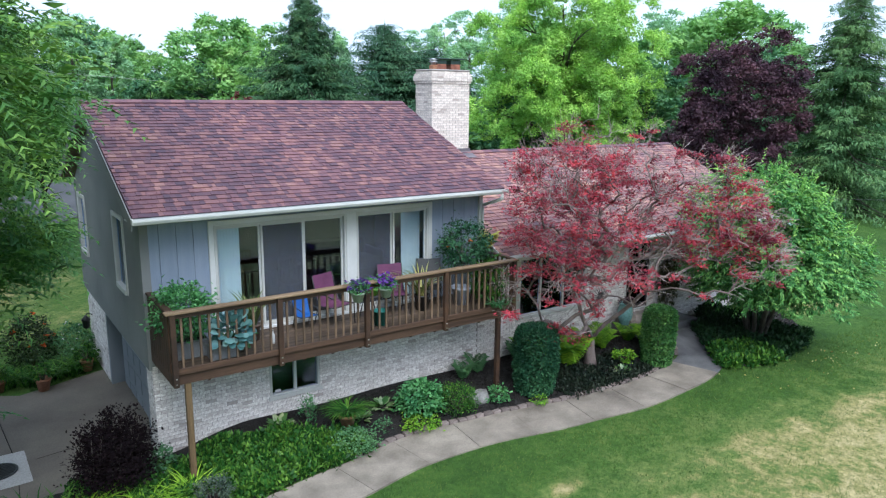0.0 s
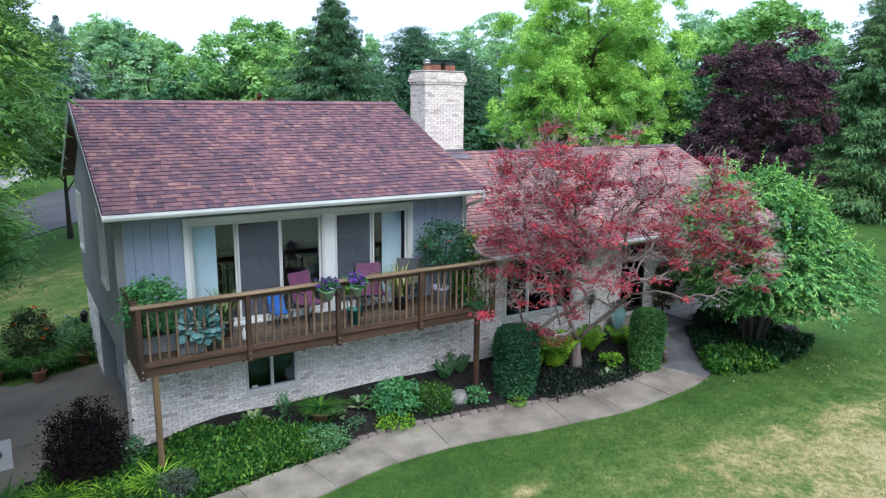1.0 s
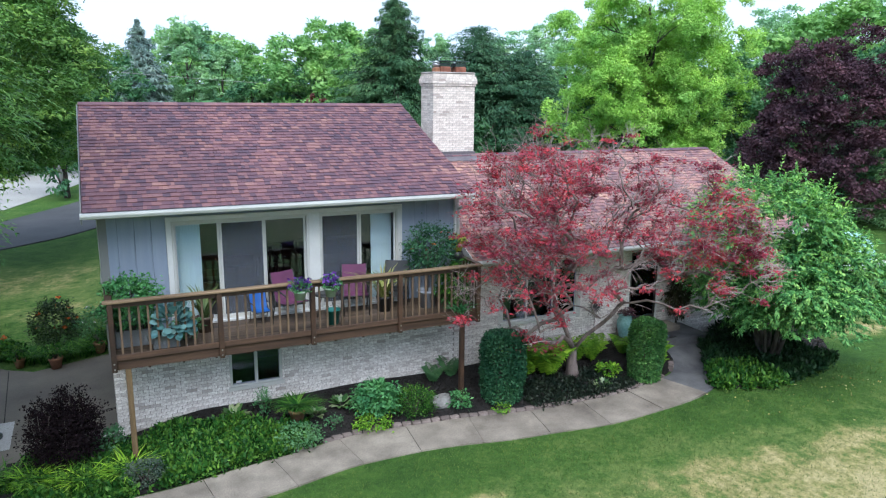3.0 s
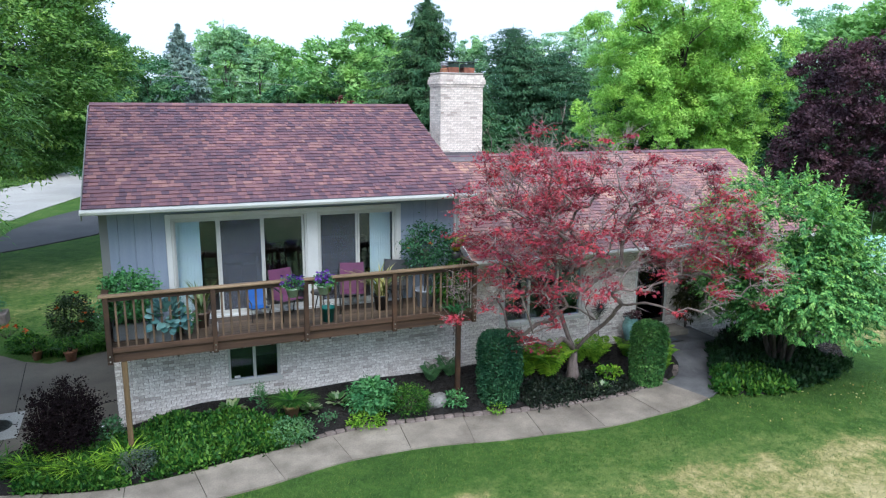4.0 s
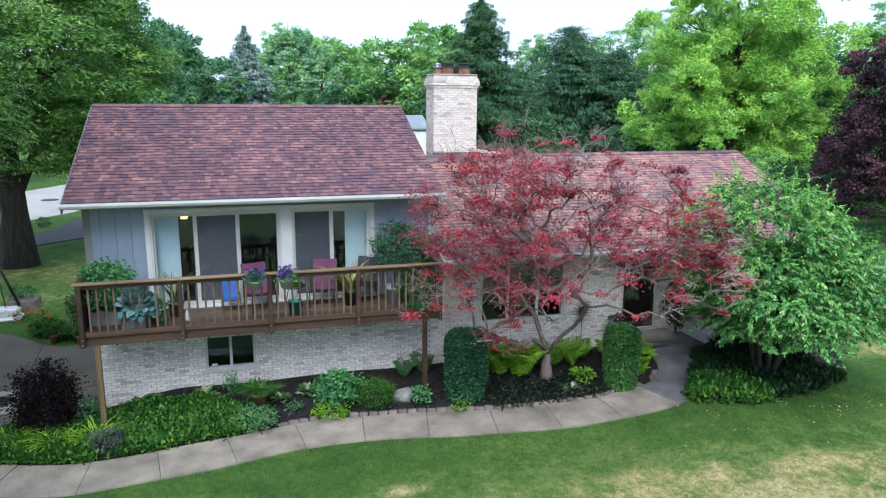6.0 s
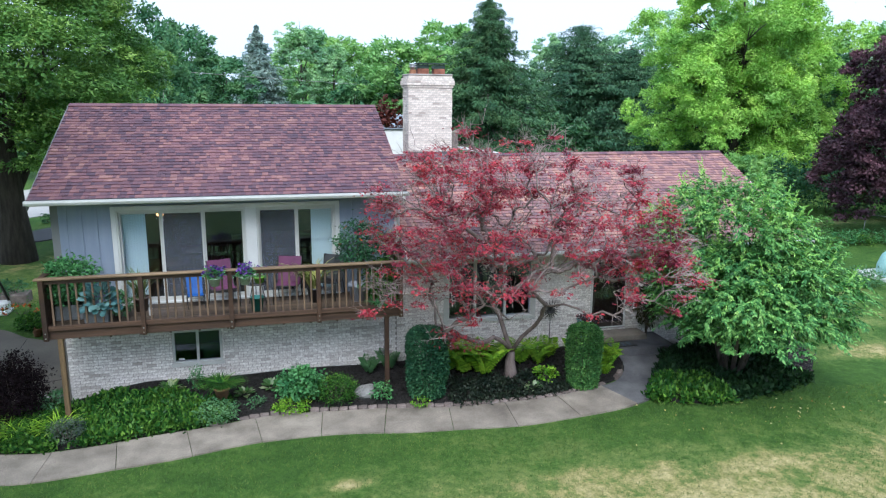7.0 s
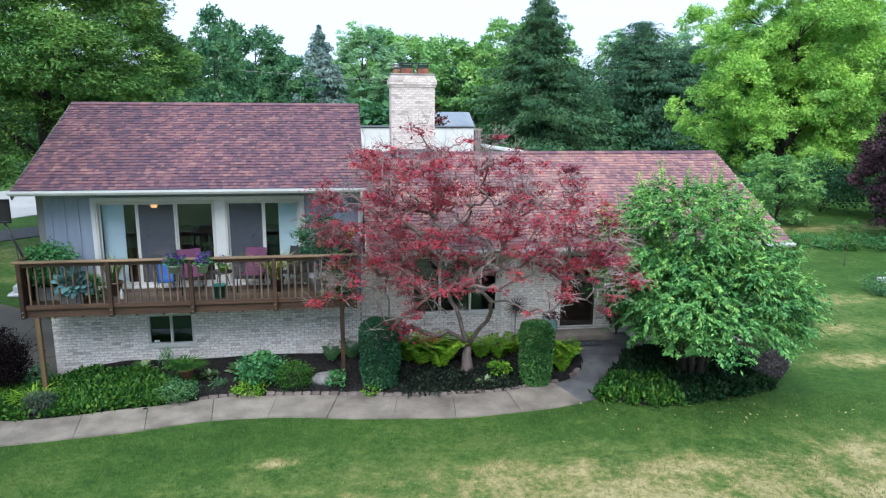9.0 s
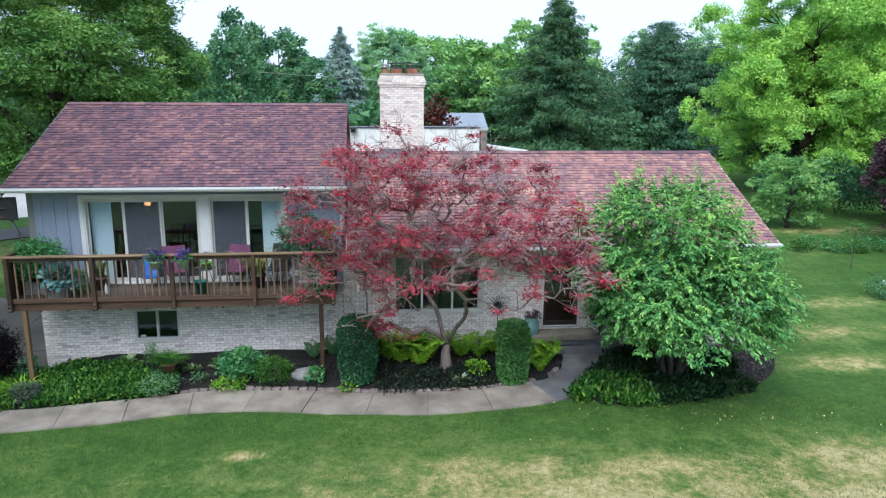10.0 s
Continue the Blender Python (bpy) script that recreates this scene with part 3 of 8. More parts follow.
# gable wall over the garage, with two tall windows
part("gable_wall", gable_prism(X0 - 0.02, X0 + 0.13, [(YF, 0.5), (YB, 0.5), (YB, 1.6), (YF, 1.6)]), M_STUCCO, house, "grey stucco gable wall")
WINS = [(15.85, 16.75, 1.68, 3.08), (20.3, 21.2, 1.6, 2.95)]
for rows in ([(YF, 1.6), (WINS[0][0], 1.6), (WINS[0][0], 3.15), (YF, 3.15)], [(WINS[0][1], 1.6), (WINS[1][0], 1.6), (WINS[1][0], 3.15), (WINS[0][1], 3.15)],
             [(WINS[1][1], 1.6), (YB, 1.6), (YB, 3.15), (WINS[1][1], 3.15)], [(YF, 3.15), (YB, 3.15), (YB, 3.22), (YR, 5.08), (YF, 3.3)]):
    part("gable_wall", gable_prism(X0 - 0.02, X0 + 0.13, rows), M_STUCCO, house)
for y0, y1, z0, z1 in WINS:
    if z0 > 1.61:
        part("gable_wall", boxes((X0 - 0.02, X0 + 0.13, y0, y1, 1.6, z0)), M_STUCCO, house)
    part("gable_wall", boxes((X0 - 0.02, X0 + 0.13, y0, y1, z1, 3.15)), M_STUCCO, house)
    w = part("window", boxes((X0 - 0.05, X0 + 0.06, y0 - 0.07, y0 + 0.02, z0 - 0.07, z1 + 0.07), (X0 - 0.05, X0 + 0.06, y1 - 0.02, y1 + 0.07, z0 - 0.07, z1 + 0.07),
                             (X0 - 0.05, X0 + 0.06, y0 + 0.02, y1 - 0.02, z1 - 0.02, z1 + 0.07), (X0 - 0.07, X0 + 0.06, y0 + 0.02, y1 - 0.02, z0 - 0.08, z0 + 0.02), bevel=0.006), M_CREAM, house, "narrow window with a cream frame")
    p = part("pane", boxes((X0 + 0.03, X0 + 0.036, y0 + 0.021, y1 - 0.021, z0 + 0.021, z1 - 0.021)), M_GLASS, w)
    p.visible_shadow = False
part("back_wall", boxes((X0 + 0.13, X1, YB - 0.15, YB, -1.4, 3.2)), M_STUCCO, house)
part("side_wall", gable_prism(X1 - 0.15, X1, [(YF + 0.16, -1.4), (YB - 0.16, -1.4), (YB - 0.16, 3.2), (YR, 5.05), (YF + 0.16, 3.2)]), M_SIDING, house)

# garage front under the gable: brick piers, jambs, and a panelled door set back
BAY = 19.1                            # back end of the garage opening
part("lintel", boxes((X0 + 0.04, X0 + 0.2, 15.0, BAY, 0.38, 0.49)), M_GARAGE, house)
for y0, y1 in ((BAY - 0.15, BAY), (15.0, 15.12)):
    part("garage_jamb", boxes((X0 + 0.03, X0 + 0.4, y0, y1, -1.6, 0.375)), M_GARAGE, house, "blue-grey garage door jamb")
gd = part("garage_door", boxes((X0 + 0.32, X0 + 0.36, 15.125, BAY - 0.155, -1.6, 0.375)), M_GARAGE, house, "blue-grey panelled garage door")
for r in range(4):
    for c in range(6):
        y0, z0 = 15.15 + c * 0.63, -1.52 + r * 0.47
        part("panel", boxes((X0 + 0.305, X0 + 0.319, y0 + 0.05, y0 + 0.58, z0 + 0.05, z0 + 0.40), bevel=0.006), M_GARAGE, gd)
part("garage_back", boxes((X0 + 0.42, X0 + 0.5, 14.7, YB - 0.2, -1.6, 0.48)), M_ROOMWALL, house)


# ---- brickwork
BRICK_L, BRICK_H = 0.203, 0.0677


def brick_mesh(length, mat):
    bm = boxes((0.005, length - 0.005, 0, 0.05, 0.005, BRICK_H - 0.005))
    m = bpy.data.meshes.new("brick")
    bm.to_mesh(m), bm.free()
    m.materials.append(mat)
    return m


BRICKS = {}


def brick_face(parent, origin, turn, length, z0, z1, holes=(), singles=0, span=(0, 1e9), seed=3, mat=M_BRICK):
    """Brick courses on a wall face. origin: its lower left corner seen from outside; turn: degrees of its run about z.
    The wall's outside looks along the run's right-hand side. Single bricks within the span, the rest joined."""
    rng = random.Random(seed)
    base = Matrix.Translation(origin) @ Matrix.Rotation(radians(turn), 4, "Z")
    rows = int(round((z1 - z0) / BRICK_H))
    vs, fs = [], []
    for r in range(rows):
        u = -BRICK_L / 2 if r % 2 else 0.0
        z = r * BRICK_H
        while u < length - 0.02:
            a, b = max(u, 0.0), min(u + BRICK_L, length)
            u += BRICK_L
            if b - a < 0.04:
                continue
            skip = False
            for h0, h1, g0, g1 in holes:
                if z + BRICK_H > g0 + 0.02 and z < g1 - 0.02:
                    if a >= h0 - 0.02 and b <= h1 + 0.02:
                        skip = True
                    elif a < h0 < b:
                        b = h0
                    elif a < h1 < b:
                        a = h1
            if skip or b - a < 0.04:
                continue
            proud = rng.uniform(-0.004, 0.004)
            if singles > 0 and span[0] <= a <= span[1]:
                key = (round(b - a, 2), mat.name)
                if key not in BRICKS:
                    BRICKS[key] = brick_mesh(key[0], mat)
                ob = new("brick", BRICKS[key])
                ob.parent = parent
                ob.matrix_basis = base @ Matrix.Translation((a, -0.014 + proud, z))
                singles -= 1
            else:
                n = len(vs)
                for yy in (-0.014 + proud, 0.04):
                    for x, zz in ((a + 0.005, z + 0.005), (b - 0.005, z + 0.005), (b - 0.005, z + BRICK_H - 0.005), (a + 0.005, z + BRICK_H - 0.005)):
                        vs.append(tuple(base @ Vector((x, yy, zz))))
                fs += [(n, n + 1, n + 2, n + 3), (n + 1, n, n + 4, n + 5), (n + 2, n + 1, n + 5, n + 6), (n + 3, n + 2, n + 6, n + 7), (n, n + 3, n + 7, n + 4)]
    if vs:
        ob = part("brickwork", mesh_of("brickwork", vs, fs, mat), None, parent)
        ob["kind"] = "stuff"


BWX0, BWX1, BWZ0, BWZ1 = 5.38, 6.47, -0.56, 0.24
brick_front = part("brick_wall", boxes((X0 + 0.03, BWX0, YF, YF + 0.2, -1.6, 0.55), (BWX1, X1, YF, YF + 0.2, -1.6, 0.55), (BWX0, BWX1, YF, YF + 0.2, -1.6, BWZ0), (BWX0, BWX1, YF, YF + 0.2, BWZ1, 0.55)), M_MORTAR, house, "whitewashed brick wall")
brick_face(brick_front, (X0 + 0.03, YF, -1.53), 0, X1 - X0 - 0.03, -1.53, 0.55, [(BWX0 - X0 - 0.03, BWX1 - X0 - 0.03, BWZ0 + 1.53, BWZ1 + 1.53)], 300, (0.0, 4.6))
pier_a = part("brick_pier", boxes((X0 + 0.04, X0 + 0.3, YF + 0.21, 14.99, -1.6, 0.49)), M_MORTAR, house)
brick_face(pier_a, (X0 + 0.04, 14.98, -1.53), -90, 0.48, -1.53, 0.49)
pier_b = part("brick_pier", boxes((X0 + 0.04, X0 + 0.3, BAY + 0.01, YB - 0.16, -1.6, 0.49)), M_MORTAR, house)
brick_face(pier_b, (X0 + 0.04, YB - 0.16, -1.53), -90, YB - 0.17 - BAY, -1.53, 0.49)

# low part: brick front with a picture window and the entrance door
LW, LD = (11.92, 14.18, 0.0, 1.52), (15.85, 16.90, -0.50, 1.52)
LZ = 1.66
low_front = part("brick_wall", boxes((X1 + 0.002, LW[0], YF, YF + 0.2, -1.3, LZ), (LW[1], LD[0], YF, YF + 0.2, -1.3, LZ), (LD[1], X2, YF, YF + 0.2, -1.3, LZ), (LW[0], LW[1], YF, YF + 0.2, -1.3, LW[2]),
                                      (LW[0], LW[1], YF, YF + 0.2, LW[3], LZ), (LD[0], LD[1], YF, YF + 0.2, LD[3], LZ), (LD[0], LD[1], YF, YF + 0.2, -1.3, LD[2])), M_MORTAR, house)
o = X1 + 0.002
brick_face(low_front, (o, YF, -1.13), 0, X2 - o, -1.13, LZ, [(LW[0] - o, LW[1] - o, LW[2] + 1.13, LW[3] + 1.13), (LD[0] - o, LD[1] - o, LD[2] + 1.13, LD[3] + 1.13)], 300, (0.0, 3.4), 5)
side_low = part("side_wall", gable_prism(X2 - 0.2, X2, [(YF + 0.21, -1.3), (YB - 0.16, -1.3), (YB - 0.16, LZ), (YR, 3.68), (YF + 0.21, 2.05)]), M_MORTAR, house)
brick_face(side_low, (X2, YF + 0.2, -1.13), 90, YB - YF - 0.4, -1.13, LZ, seed=6)
part("back_wall", boxes((X1 + 0.02, X2 - 0.21, YB - 0.15, YB, -1.3, LZ)), M_BACKWALL, house)

# ---- roofs
def roof_slab(name, x0, x1, ye, ze, yr, zr, thick=0.16, label="", mat=None):
    bm = bmesh.new()
    rows = [(ye, ze), (yr, zr), (yr, zr - thick), (ye, ze - thick)]
    a = [bm.verts.new((x0, y, z)) for y, z in rows]
    b = [bm.verts.new((x1, y, z)) for y, z in rows]
    bm.faces.new(a), bm.faces.new(b[::-1])
    for i in range(4):
        j = (i + 1) % 4
        bm.faces.new((a[i], b[i], b[j], a[j]))
    bmesh.ops.recalc_face_normals(bm, faces=bm.faces)
    return part(name, bm, mat or M_SHINGLE, house, label)


SHINGLES = {}


def shingle_mesh(w, course, mat):
    bm = bmesh.new()
    t = 0.021
    c = [(0.003, -0.012, 0.0), (w - 0.003, -0.012, 0.0), (w - 0.003, -0.012, t), (0.003, -0.012, t), (0.003, course + 0.01, 0.003), (w - 0.003, course + 0.01, 0.003)]
    v = [bm.verts.new(p) for p in c]
    for f in ((0, 1, 2, 3), (3, 2, 5, 4), (0, 3, 4), (1, 5, 2), (0, 4, 5, 1)):
        bm.faces.new([v[i] for i in f])
    m = bpy.data.meshes.new("shingle")
    bm.to_mesh(m), bm.free()
    m.materials.append(mat)
    return m


def shingle_roof(roof, x0, x1, ye, ze, yr, zr, singles, seed, mat):
    rng = random.Random(seed)
    run = math.hypot(yr - ye, zr - ze)
    n = int(round(run / 0.143))
    course = run / n
    d = Vector((0, yr - ye, zr - ze)).normalized()
    up = Vector((0, -d.z, d.y))
    tilt = math.degrees(math.atan2(zr - ze, yr - ye))
    widths = (0.07, 0.09, 0.11, 0.14, 0.18)
    vs, fs = [], []
    for r in range(n):
        x = x0 - rng.uniform(0.0, 0.2)
        while x < x1:
            w = rng.choice(widths)
            a, b = max(x, x0), min(x + w, x1)
            x += w
            if b - a < 0.03:
                continue
            lift = 0.004 + rng.choice((0.0, 0.0, 0.007))
            p = Vector((a, ye, ze)) + d * (r * course) + up * lift
            if singles > 0 and abs((b - a) - w) < 1e-6:
                key = (w, round(course, 4), mat.name)
                if key not in SHINGLES:
                    SHINGLES[key] = shingle_mesh(w, course, mat)
                ob = new("shingle", SHINGLES[key])
                ob.parent = roof
                ob.matrix_basis = pose(p.x, p.y, p.z, tilt)
                singles -= 1
            else:
                k = len(vs)
                t = 0.021
                for u, q, s in ((0.003, -0.012, 0), (b - a - 0.003, -0.012, 0), (b - a - 0.003, -0.012, t), (0.003, -0.012, t), (0.003, course + 0.01, 0.003), (b - a - 0.003, course + 0.01, 0.003)):
                    vs.append(tuple(p + Vector((u, 0, 0)) + d * q + up * s))
                fs += [(k, k + 1, k + 2, k + 3), (k + 3, k + 2, k + 5, k + 4), (k, k + 3, k + 4), (k + 1, k + 5, k + 2)]
    ob = part("shingles", mesh_of("shingles", vs, fs, mat), None, roof)
    ob["kind"] = "stuff"


MAIN = (2.92, 10.74, 13.78, 3.42, YR, 5.26)
LOW = (X1 + 0.13, 21.94, 13.76, 1.85, YR, 3.87)
roof_a = roof_slab("roof", *MAIN, thick=0.08, label="maroon asphalt shingle roof slope")
shingle_roof(roof_a, *MAIN, 300, 11, M_SHINGLE)
roof_slab("roof", MAIN[0], MAIN[1], 22.44, 3.42, YR + 0.002, 5.26)
roof_b = roof_slab("roof", *LOW, thick=0.08, label="pinkish asphalt shingle roof slope, brighter light put into its colour", mat=M_SHINGLE_LOW)
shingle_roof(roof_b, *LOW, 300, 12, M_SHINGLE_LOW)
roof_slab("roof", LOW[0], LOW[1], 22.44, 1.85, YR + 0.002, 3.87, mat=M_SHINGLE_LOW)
for x0, x1, z in ((MAIN[0], MAIN[1], 5.26), (LOW[0], LOW[1], 3.87)):
    cap = roof_b if z < 5 else roof_a
    k = x0
    while k < x1 - 0.05:
        bm = bmesh.new()
        w = min(0.3, x1 - k)
        obox(bm, (k, YR - 0.07, z + 0.004), (k + w, YR - 0.07, z + 0.004), 0.16, 0.018, (0, -0.4, 1))
        obox(bm, (k, YR + 0.07, z + 0.004), (k + w, YR + 0.07, z + 0.004), 0.16, 0.018, (0, 0.4, 1))
        part("ridge_shingle", bm, M_SHINGLE, cap)
        k += 0.3
# rake boards, soffits, gutters and downspout
for xx in (MAIN[0] - 0.022,):
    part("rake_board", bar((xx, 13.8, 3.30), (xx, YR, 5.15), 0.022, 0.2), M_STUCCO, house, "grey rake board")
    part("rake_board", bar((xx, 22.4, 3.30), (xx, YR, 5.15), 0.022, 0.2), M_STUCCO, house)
part("rake_board", bar((LOW[1] + 0.012, 13.78, 1.75), (LOW[1] + 0.012, YR, 3.77), 0.022, 0.18), M_WHITE, house)
part("rake_board", bar((LOW[0] - 0.012, 13.76, 1.77), (LOW[0] - 0.012, 14.44, 2.09), 0.022, 0.17), M_WHITE, house)
part("soffit", boxes((MAIN[0], MAIN[1], 13.8, YF - 0.0, 3.30, 3.315)), M_WHITE, house, "white painted soffit")
part("soffit", boxes((X1 + 0.14, 21.92, 13.78, YF - 0.03, 1.715, 1.73)), M_WHITE, house)


def gutter(x0, x1, y, z):
    """A white K-style gutter."""
    prof = [(0.0, 0.0), (0.0, 0.095), (-0.012, 0.095), (-0.012, 0.010), (-0.085, 0.010), (-0.108, 0.05), (-0.108, 0.084), (-0.12, 0.084), (-0.12, 0.047), (-0.092, 0.0)]
    bm = bmesh.new()
    a = [bm.verts.new((x0, y + p, z + q)) for p, q in prof]
    b = [bm.verts.new((x1, y + p, z + q)) for p, q in prof]
    for i in range(len(prof)):
        j = (i + 1) % len(prof)
        bm.faces.new((a[i], b[i], b[j], a[j]))
    bm.faces.new(a), bm.faces.new(b[::-1])
    bmesh.ops.recalc_face_normals(bm, faces=bm.faces)
    g = part("gutter", bm, M_WHITE, house, "white aluminium gutter")
    for x in (x0 - 0.006, x1 + 0.0):
        part("end_cap", boxes((x, x + 0.006, y - 0.12, y, z, z + 0.09)), M_WHITE, g)
    return g


gutter(MAIN[0] - 0.03, MAIN[1] + 0.03, 13.775, 3.33)
gutter(LOW[0], LOW[1] + 0.03, 13.755, 1.757)
part("downspout", tube([(10.66, 13.72, 3.34), (10.66, 13.74, 3.2), (10.66, 14.40, 2.98), (10.66, 14.44, 2.86), (10.66, 14.44, 2.2)], 0.042, 6), M_WHITE, house, "white downspout")
part("corner_board", boxes((X1 - 0.04, X1 + 0.06, YF - 0.045, YF + 0.02, 2.1, 3.296)), M_WHITE, house, "white corner board")
part("drip_edge", boxes((MAIN[0], MAIN[1], 13.752, 13.776, 3.426, 3.432)), M_BLACK, house, "dark metal drip edge")

# ---- sliding doors
def sliding_door(x0, x1, splits, screens, curtain):
    d = part("sliding_door", boxes((x0, x0 + 0.045, YF - 0.03, YF + 0.12, FLOOR, STOP), (x1 - 0.045, x1, YF - 0.03, YF + 0.12, FLOOR, STOP), (x0 + 0.045, x1 - 0.045, YF - 0.03, YF + 0.12, STOP - 0.05, STOP),
                                   (x0 + 0.045, x1 - 0.045, YF - 0.03, YF + 0.12, FLOOR, FLOOR + 0.06), bevel=0.004), M_CREAM, house, "glass sliding door in a cream frame")
    edges = [x0 + 0.045] + splits + [x1 - 0.045]
    for i, (a, b) in enumerate(zip(edges, edges[1:])):
        y = YF + (0.015 if i % 2 else 0.055)
        z0, z1, w = FLOOR + 0.062, STOP - 0.052, 0.042
        s = part("sash", boxes((a, a + w, y, y + 0.035, z0, z1), (b - w, b, y, y + 0.035, z0, z1), (a + w, b - w, y, y + 0.035, z1 - w, z1), (a + w, b - w, y, y + 0.035, z0, z0 + 0.07), bevel=0.003), M_CREAM, d)
        p = part("pane", boxes((a + w, b - w, y + 0.014, y + 0.02, z0 + 0.07, z1 - w)), M_GLASS, s)
        p.visible_shadow = False
        if i in screens:
            q = part("insect_screen", boxes((a + w, b - w, y - 0.002, y + 0.001, z0 + 0.07, z1 - w)), M_SCREEN, s, "grey insect screen")
            q.visible_shadow = False
    return d


m, nodes, links, bsdf = material("insect_screen")
bsdf.inputs["Base Color"].default_value = (0.095, 0.105, 0.135, 1)
bsdf.inputs["Roughness"].default_value = 0.6
tr_, ms_ = nodes.new("ShaderNodeBsdfTransparent"), nodes.new("ShaderNodeMixShader")
ms_.inputs[0].default_value = 0.36
links.new(tr_.outputs[0], ms_.inputs[1]), links.new(bsdf.outputs[0], ms_.inputs[2]), links.new(ms_.outputs[0], nodes["Material Output"].inputs[0])
M_SCREEN = m
sliding_door(S1, S2, [5.33, 6.22], (1,), None)
sliding_door(S3, S4, [8.28], (0,), None)
part("door_trim", boxes((S1 - 0.10, S1 - 0.002, YF - 0.035, YF + 0.01, FLOOR, STOP + 0.09), (S4 + 0.002, S4 + 0.10, YF - 0.035, YF + 0.01, FLOOR, STOP + 0.09), (S1, S4, YF - 0.035, YF + 0.01, STOP + 0.002, STOP + 0.09),
                        (S2 + 0.002, S3 - 0.002, YF - 0.035, YF + 0.01, FLOOR, STOP), bevel=0.004), M_WHITE, house, "white door trim")
part("door_sill", boxes((S1 - 0.1, S4 + 0.1, YF - 0.09, YF - 0.032, FLOOR + 0.002, FLOOR + 0.05), bevel=0.004), M_WHITE, house)


def window_unit(name, x0, x1, z0, z1, bars, y=YF, trim=0.07, mat=None, depth=0.1):
    mat = mat or M_CREAM
    w = part(name, boxes((x0, x0 + 0.05, y - 0.01, y + depth, z0, z1), (x1 - 0.05, x1, y - 0.01, y + depth, z0, z1), (x0 + 0.05, x1 - 0.05, y - 0.01, y + depth, z1 - 0.05, z1), (x0 + 0.05, x1 - 0.05, y - 0.01, y + depth, z0, z0 + 0.05), bevel=0.004), mat, house)
    part("sill", boxes((x0 - 0.04, x1 + 0.04, y - 0.06, y - 0.012, z0 - 0.06, z0 + 0.02), bevel=0.006), mat, w)
    for b in bars:
        part("mullion", boxes((b - 0.03, b + 0.03, y + 0.0, y + depth - 0.02, z0 + 0.05, z1 - 0.05), bevel=0.004), mat, w)
    edges = [x0 + 0.05] + [q for b in bars for q in (b - 0.03, b + 0.03)] + [x1 - 0.05]
    for a, b in zip(edges[::2], edges[1::2]):
        p = part("pane", boxes((a, b, y + 0.04, y + 0.046, z0 + 0.05, z1 - 0.05)), M_GLASS, w)
        p.visible_shadow = False
    return w


bwin = window_unit("window", BWX0, BWX1, BWZ0, BWZ1, [5.93])
part("sticker", boxes((5.50, 5.62, YF + 0.034, YF + 0.038, BWZ0 + 0.07, BWZ0 + 0.12)), M_WHITE, bwin, "small white sticker on the glass")
lwin = window_unit("window", LW[0], LW[1], LW[2], LW[3], [12.65, 13.45], depth=0.12)
part("window_trim", boxes((LW[0] - 0.1, LW[0] - 0.002, YF - 0.03, YF + 0.01, LW[2] - 0.1, LW[3] + 0.1), (LW[1] + 0.002, LW[1] + 0.1, YF - 0.03, YF + 0.01, LW[2] - 0.1, LW[3] + 0.1), (LW[0], LW[1], YF - 0.03, YF + 0.01, LW[3] + 0.002, LW[3] + 0.1), bevel=0.004), M_CREAM, lwin)

# entrance: dark door behind a full-glass storm door
door = part("front_door", boxes((LD[0] + 0.06, LD[1] - 0.06, YF + 0.11, YF + 0.16, LD[2] + 0.03, LD[3] - 0.06)), surface("dark_red_brown_door", (0.035, 0.018, 0.014), (0.06, 0.032, 0.024), 2, 0.35, 20, 0.1), house, "dark brown front door")
part("door_frame", boxes((LD[0], LD[0] + 0.055, YF - 0.02, YF + 0.17, LD[2], LD[3]), (LD[1] - 0.055, LD[1], YF - 0.02, YF + 0.17, LD[2], LD[3]), (LD[0] + 0.055, LD[1] - 0.055, YF - 0.02, YF + 0.17, LD[3] - 0.055, LD[3]), (LD[0] + 0.055, LD[1] - 0.055, YF - 0.04, YF + 0.17, LD[2], LD[2] + 0.028), bevel=0.004), M_WHITE, door, "white door frame")
st = part("storm_door", boxes((LD[0] + 0.06, LD[0] + 0.12, YF + 0.0, YF + 0.03, LD[2] + 0.03, LD[3] - 0.06), (LD[1] - 0.12, LD[1] - 0.06, YF + 0.0, YF + 0.03, LD[2] + 0.03, LD[3] - 0.06), (LD[0] + 0.12, LD[1] - 0.12, YF + 0.0, YF + 0.03, LD[3] - 0.14, LD[3] - 0.06), (LD[0] + 0.12, LD[1] - 0.12, YF + 0.0, YF + 0.03, LD[2] + 0.03, LD[2] + 0.15), bevel=0.004), surface("dark_bronze", (0.02, 0.016, 0.014), (0.035, 0.03, 0.026), 3, 0.45, 30, 0.05), door, "dark bronze storm door with full glass")
pp = part("pane", boxes((LD[0] + 0.12, LD[1] - 0.12, YF + 0.012, YF + 0.018, LD[2] + 0.15, LD[3] - 0.14)), M_GLASS, st)
pp.visible_shadow = False
part("door_handle", tube([(LD[1] - 0.09, YF - 0.03, 0.42), (LD[1] - 0.09, YF - 0.03, 0.62)], 0.012, 8), M_WHITE, st, "pale pull handle")

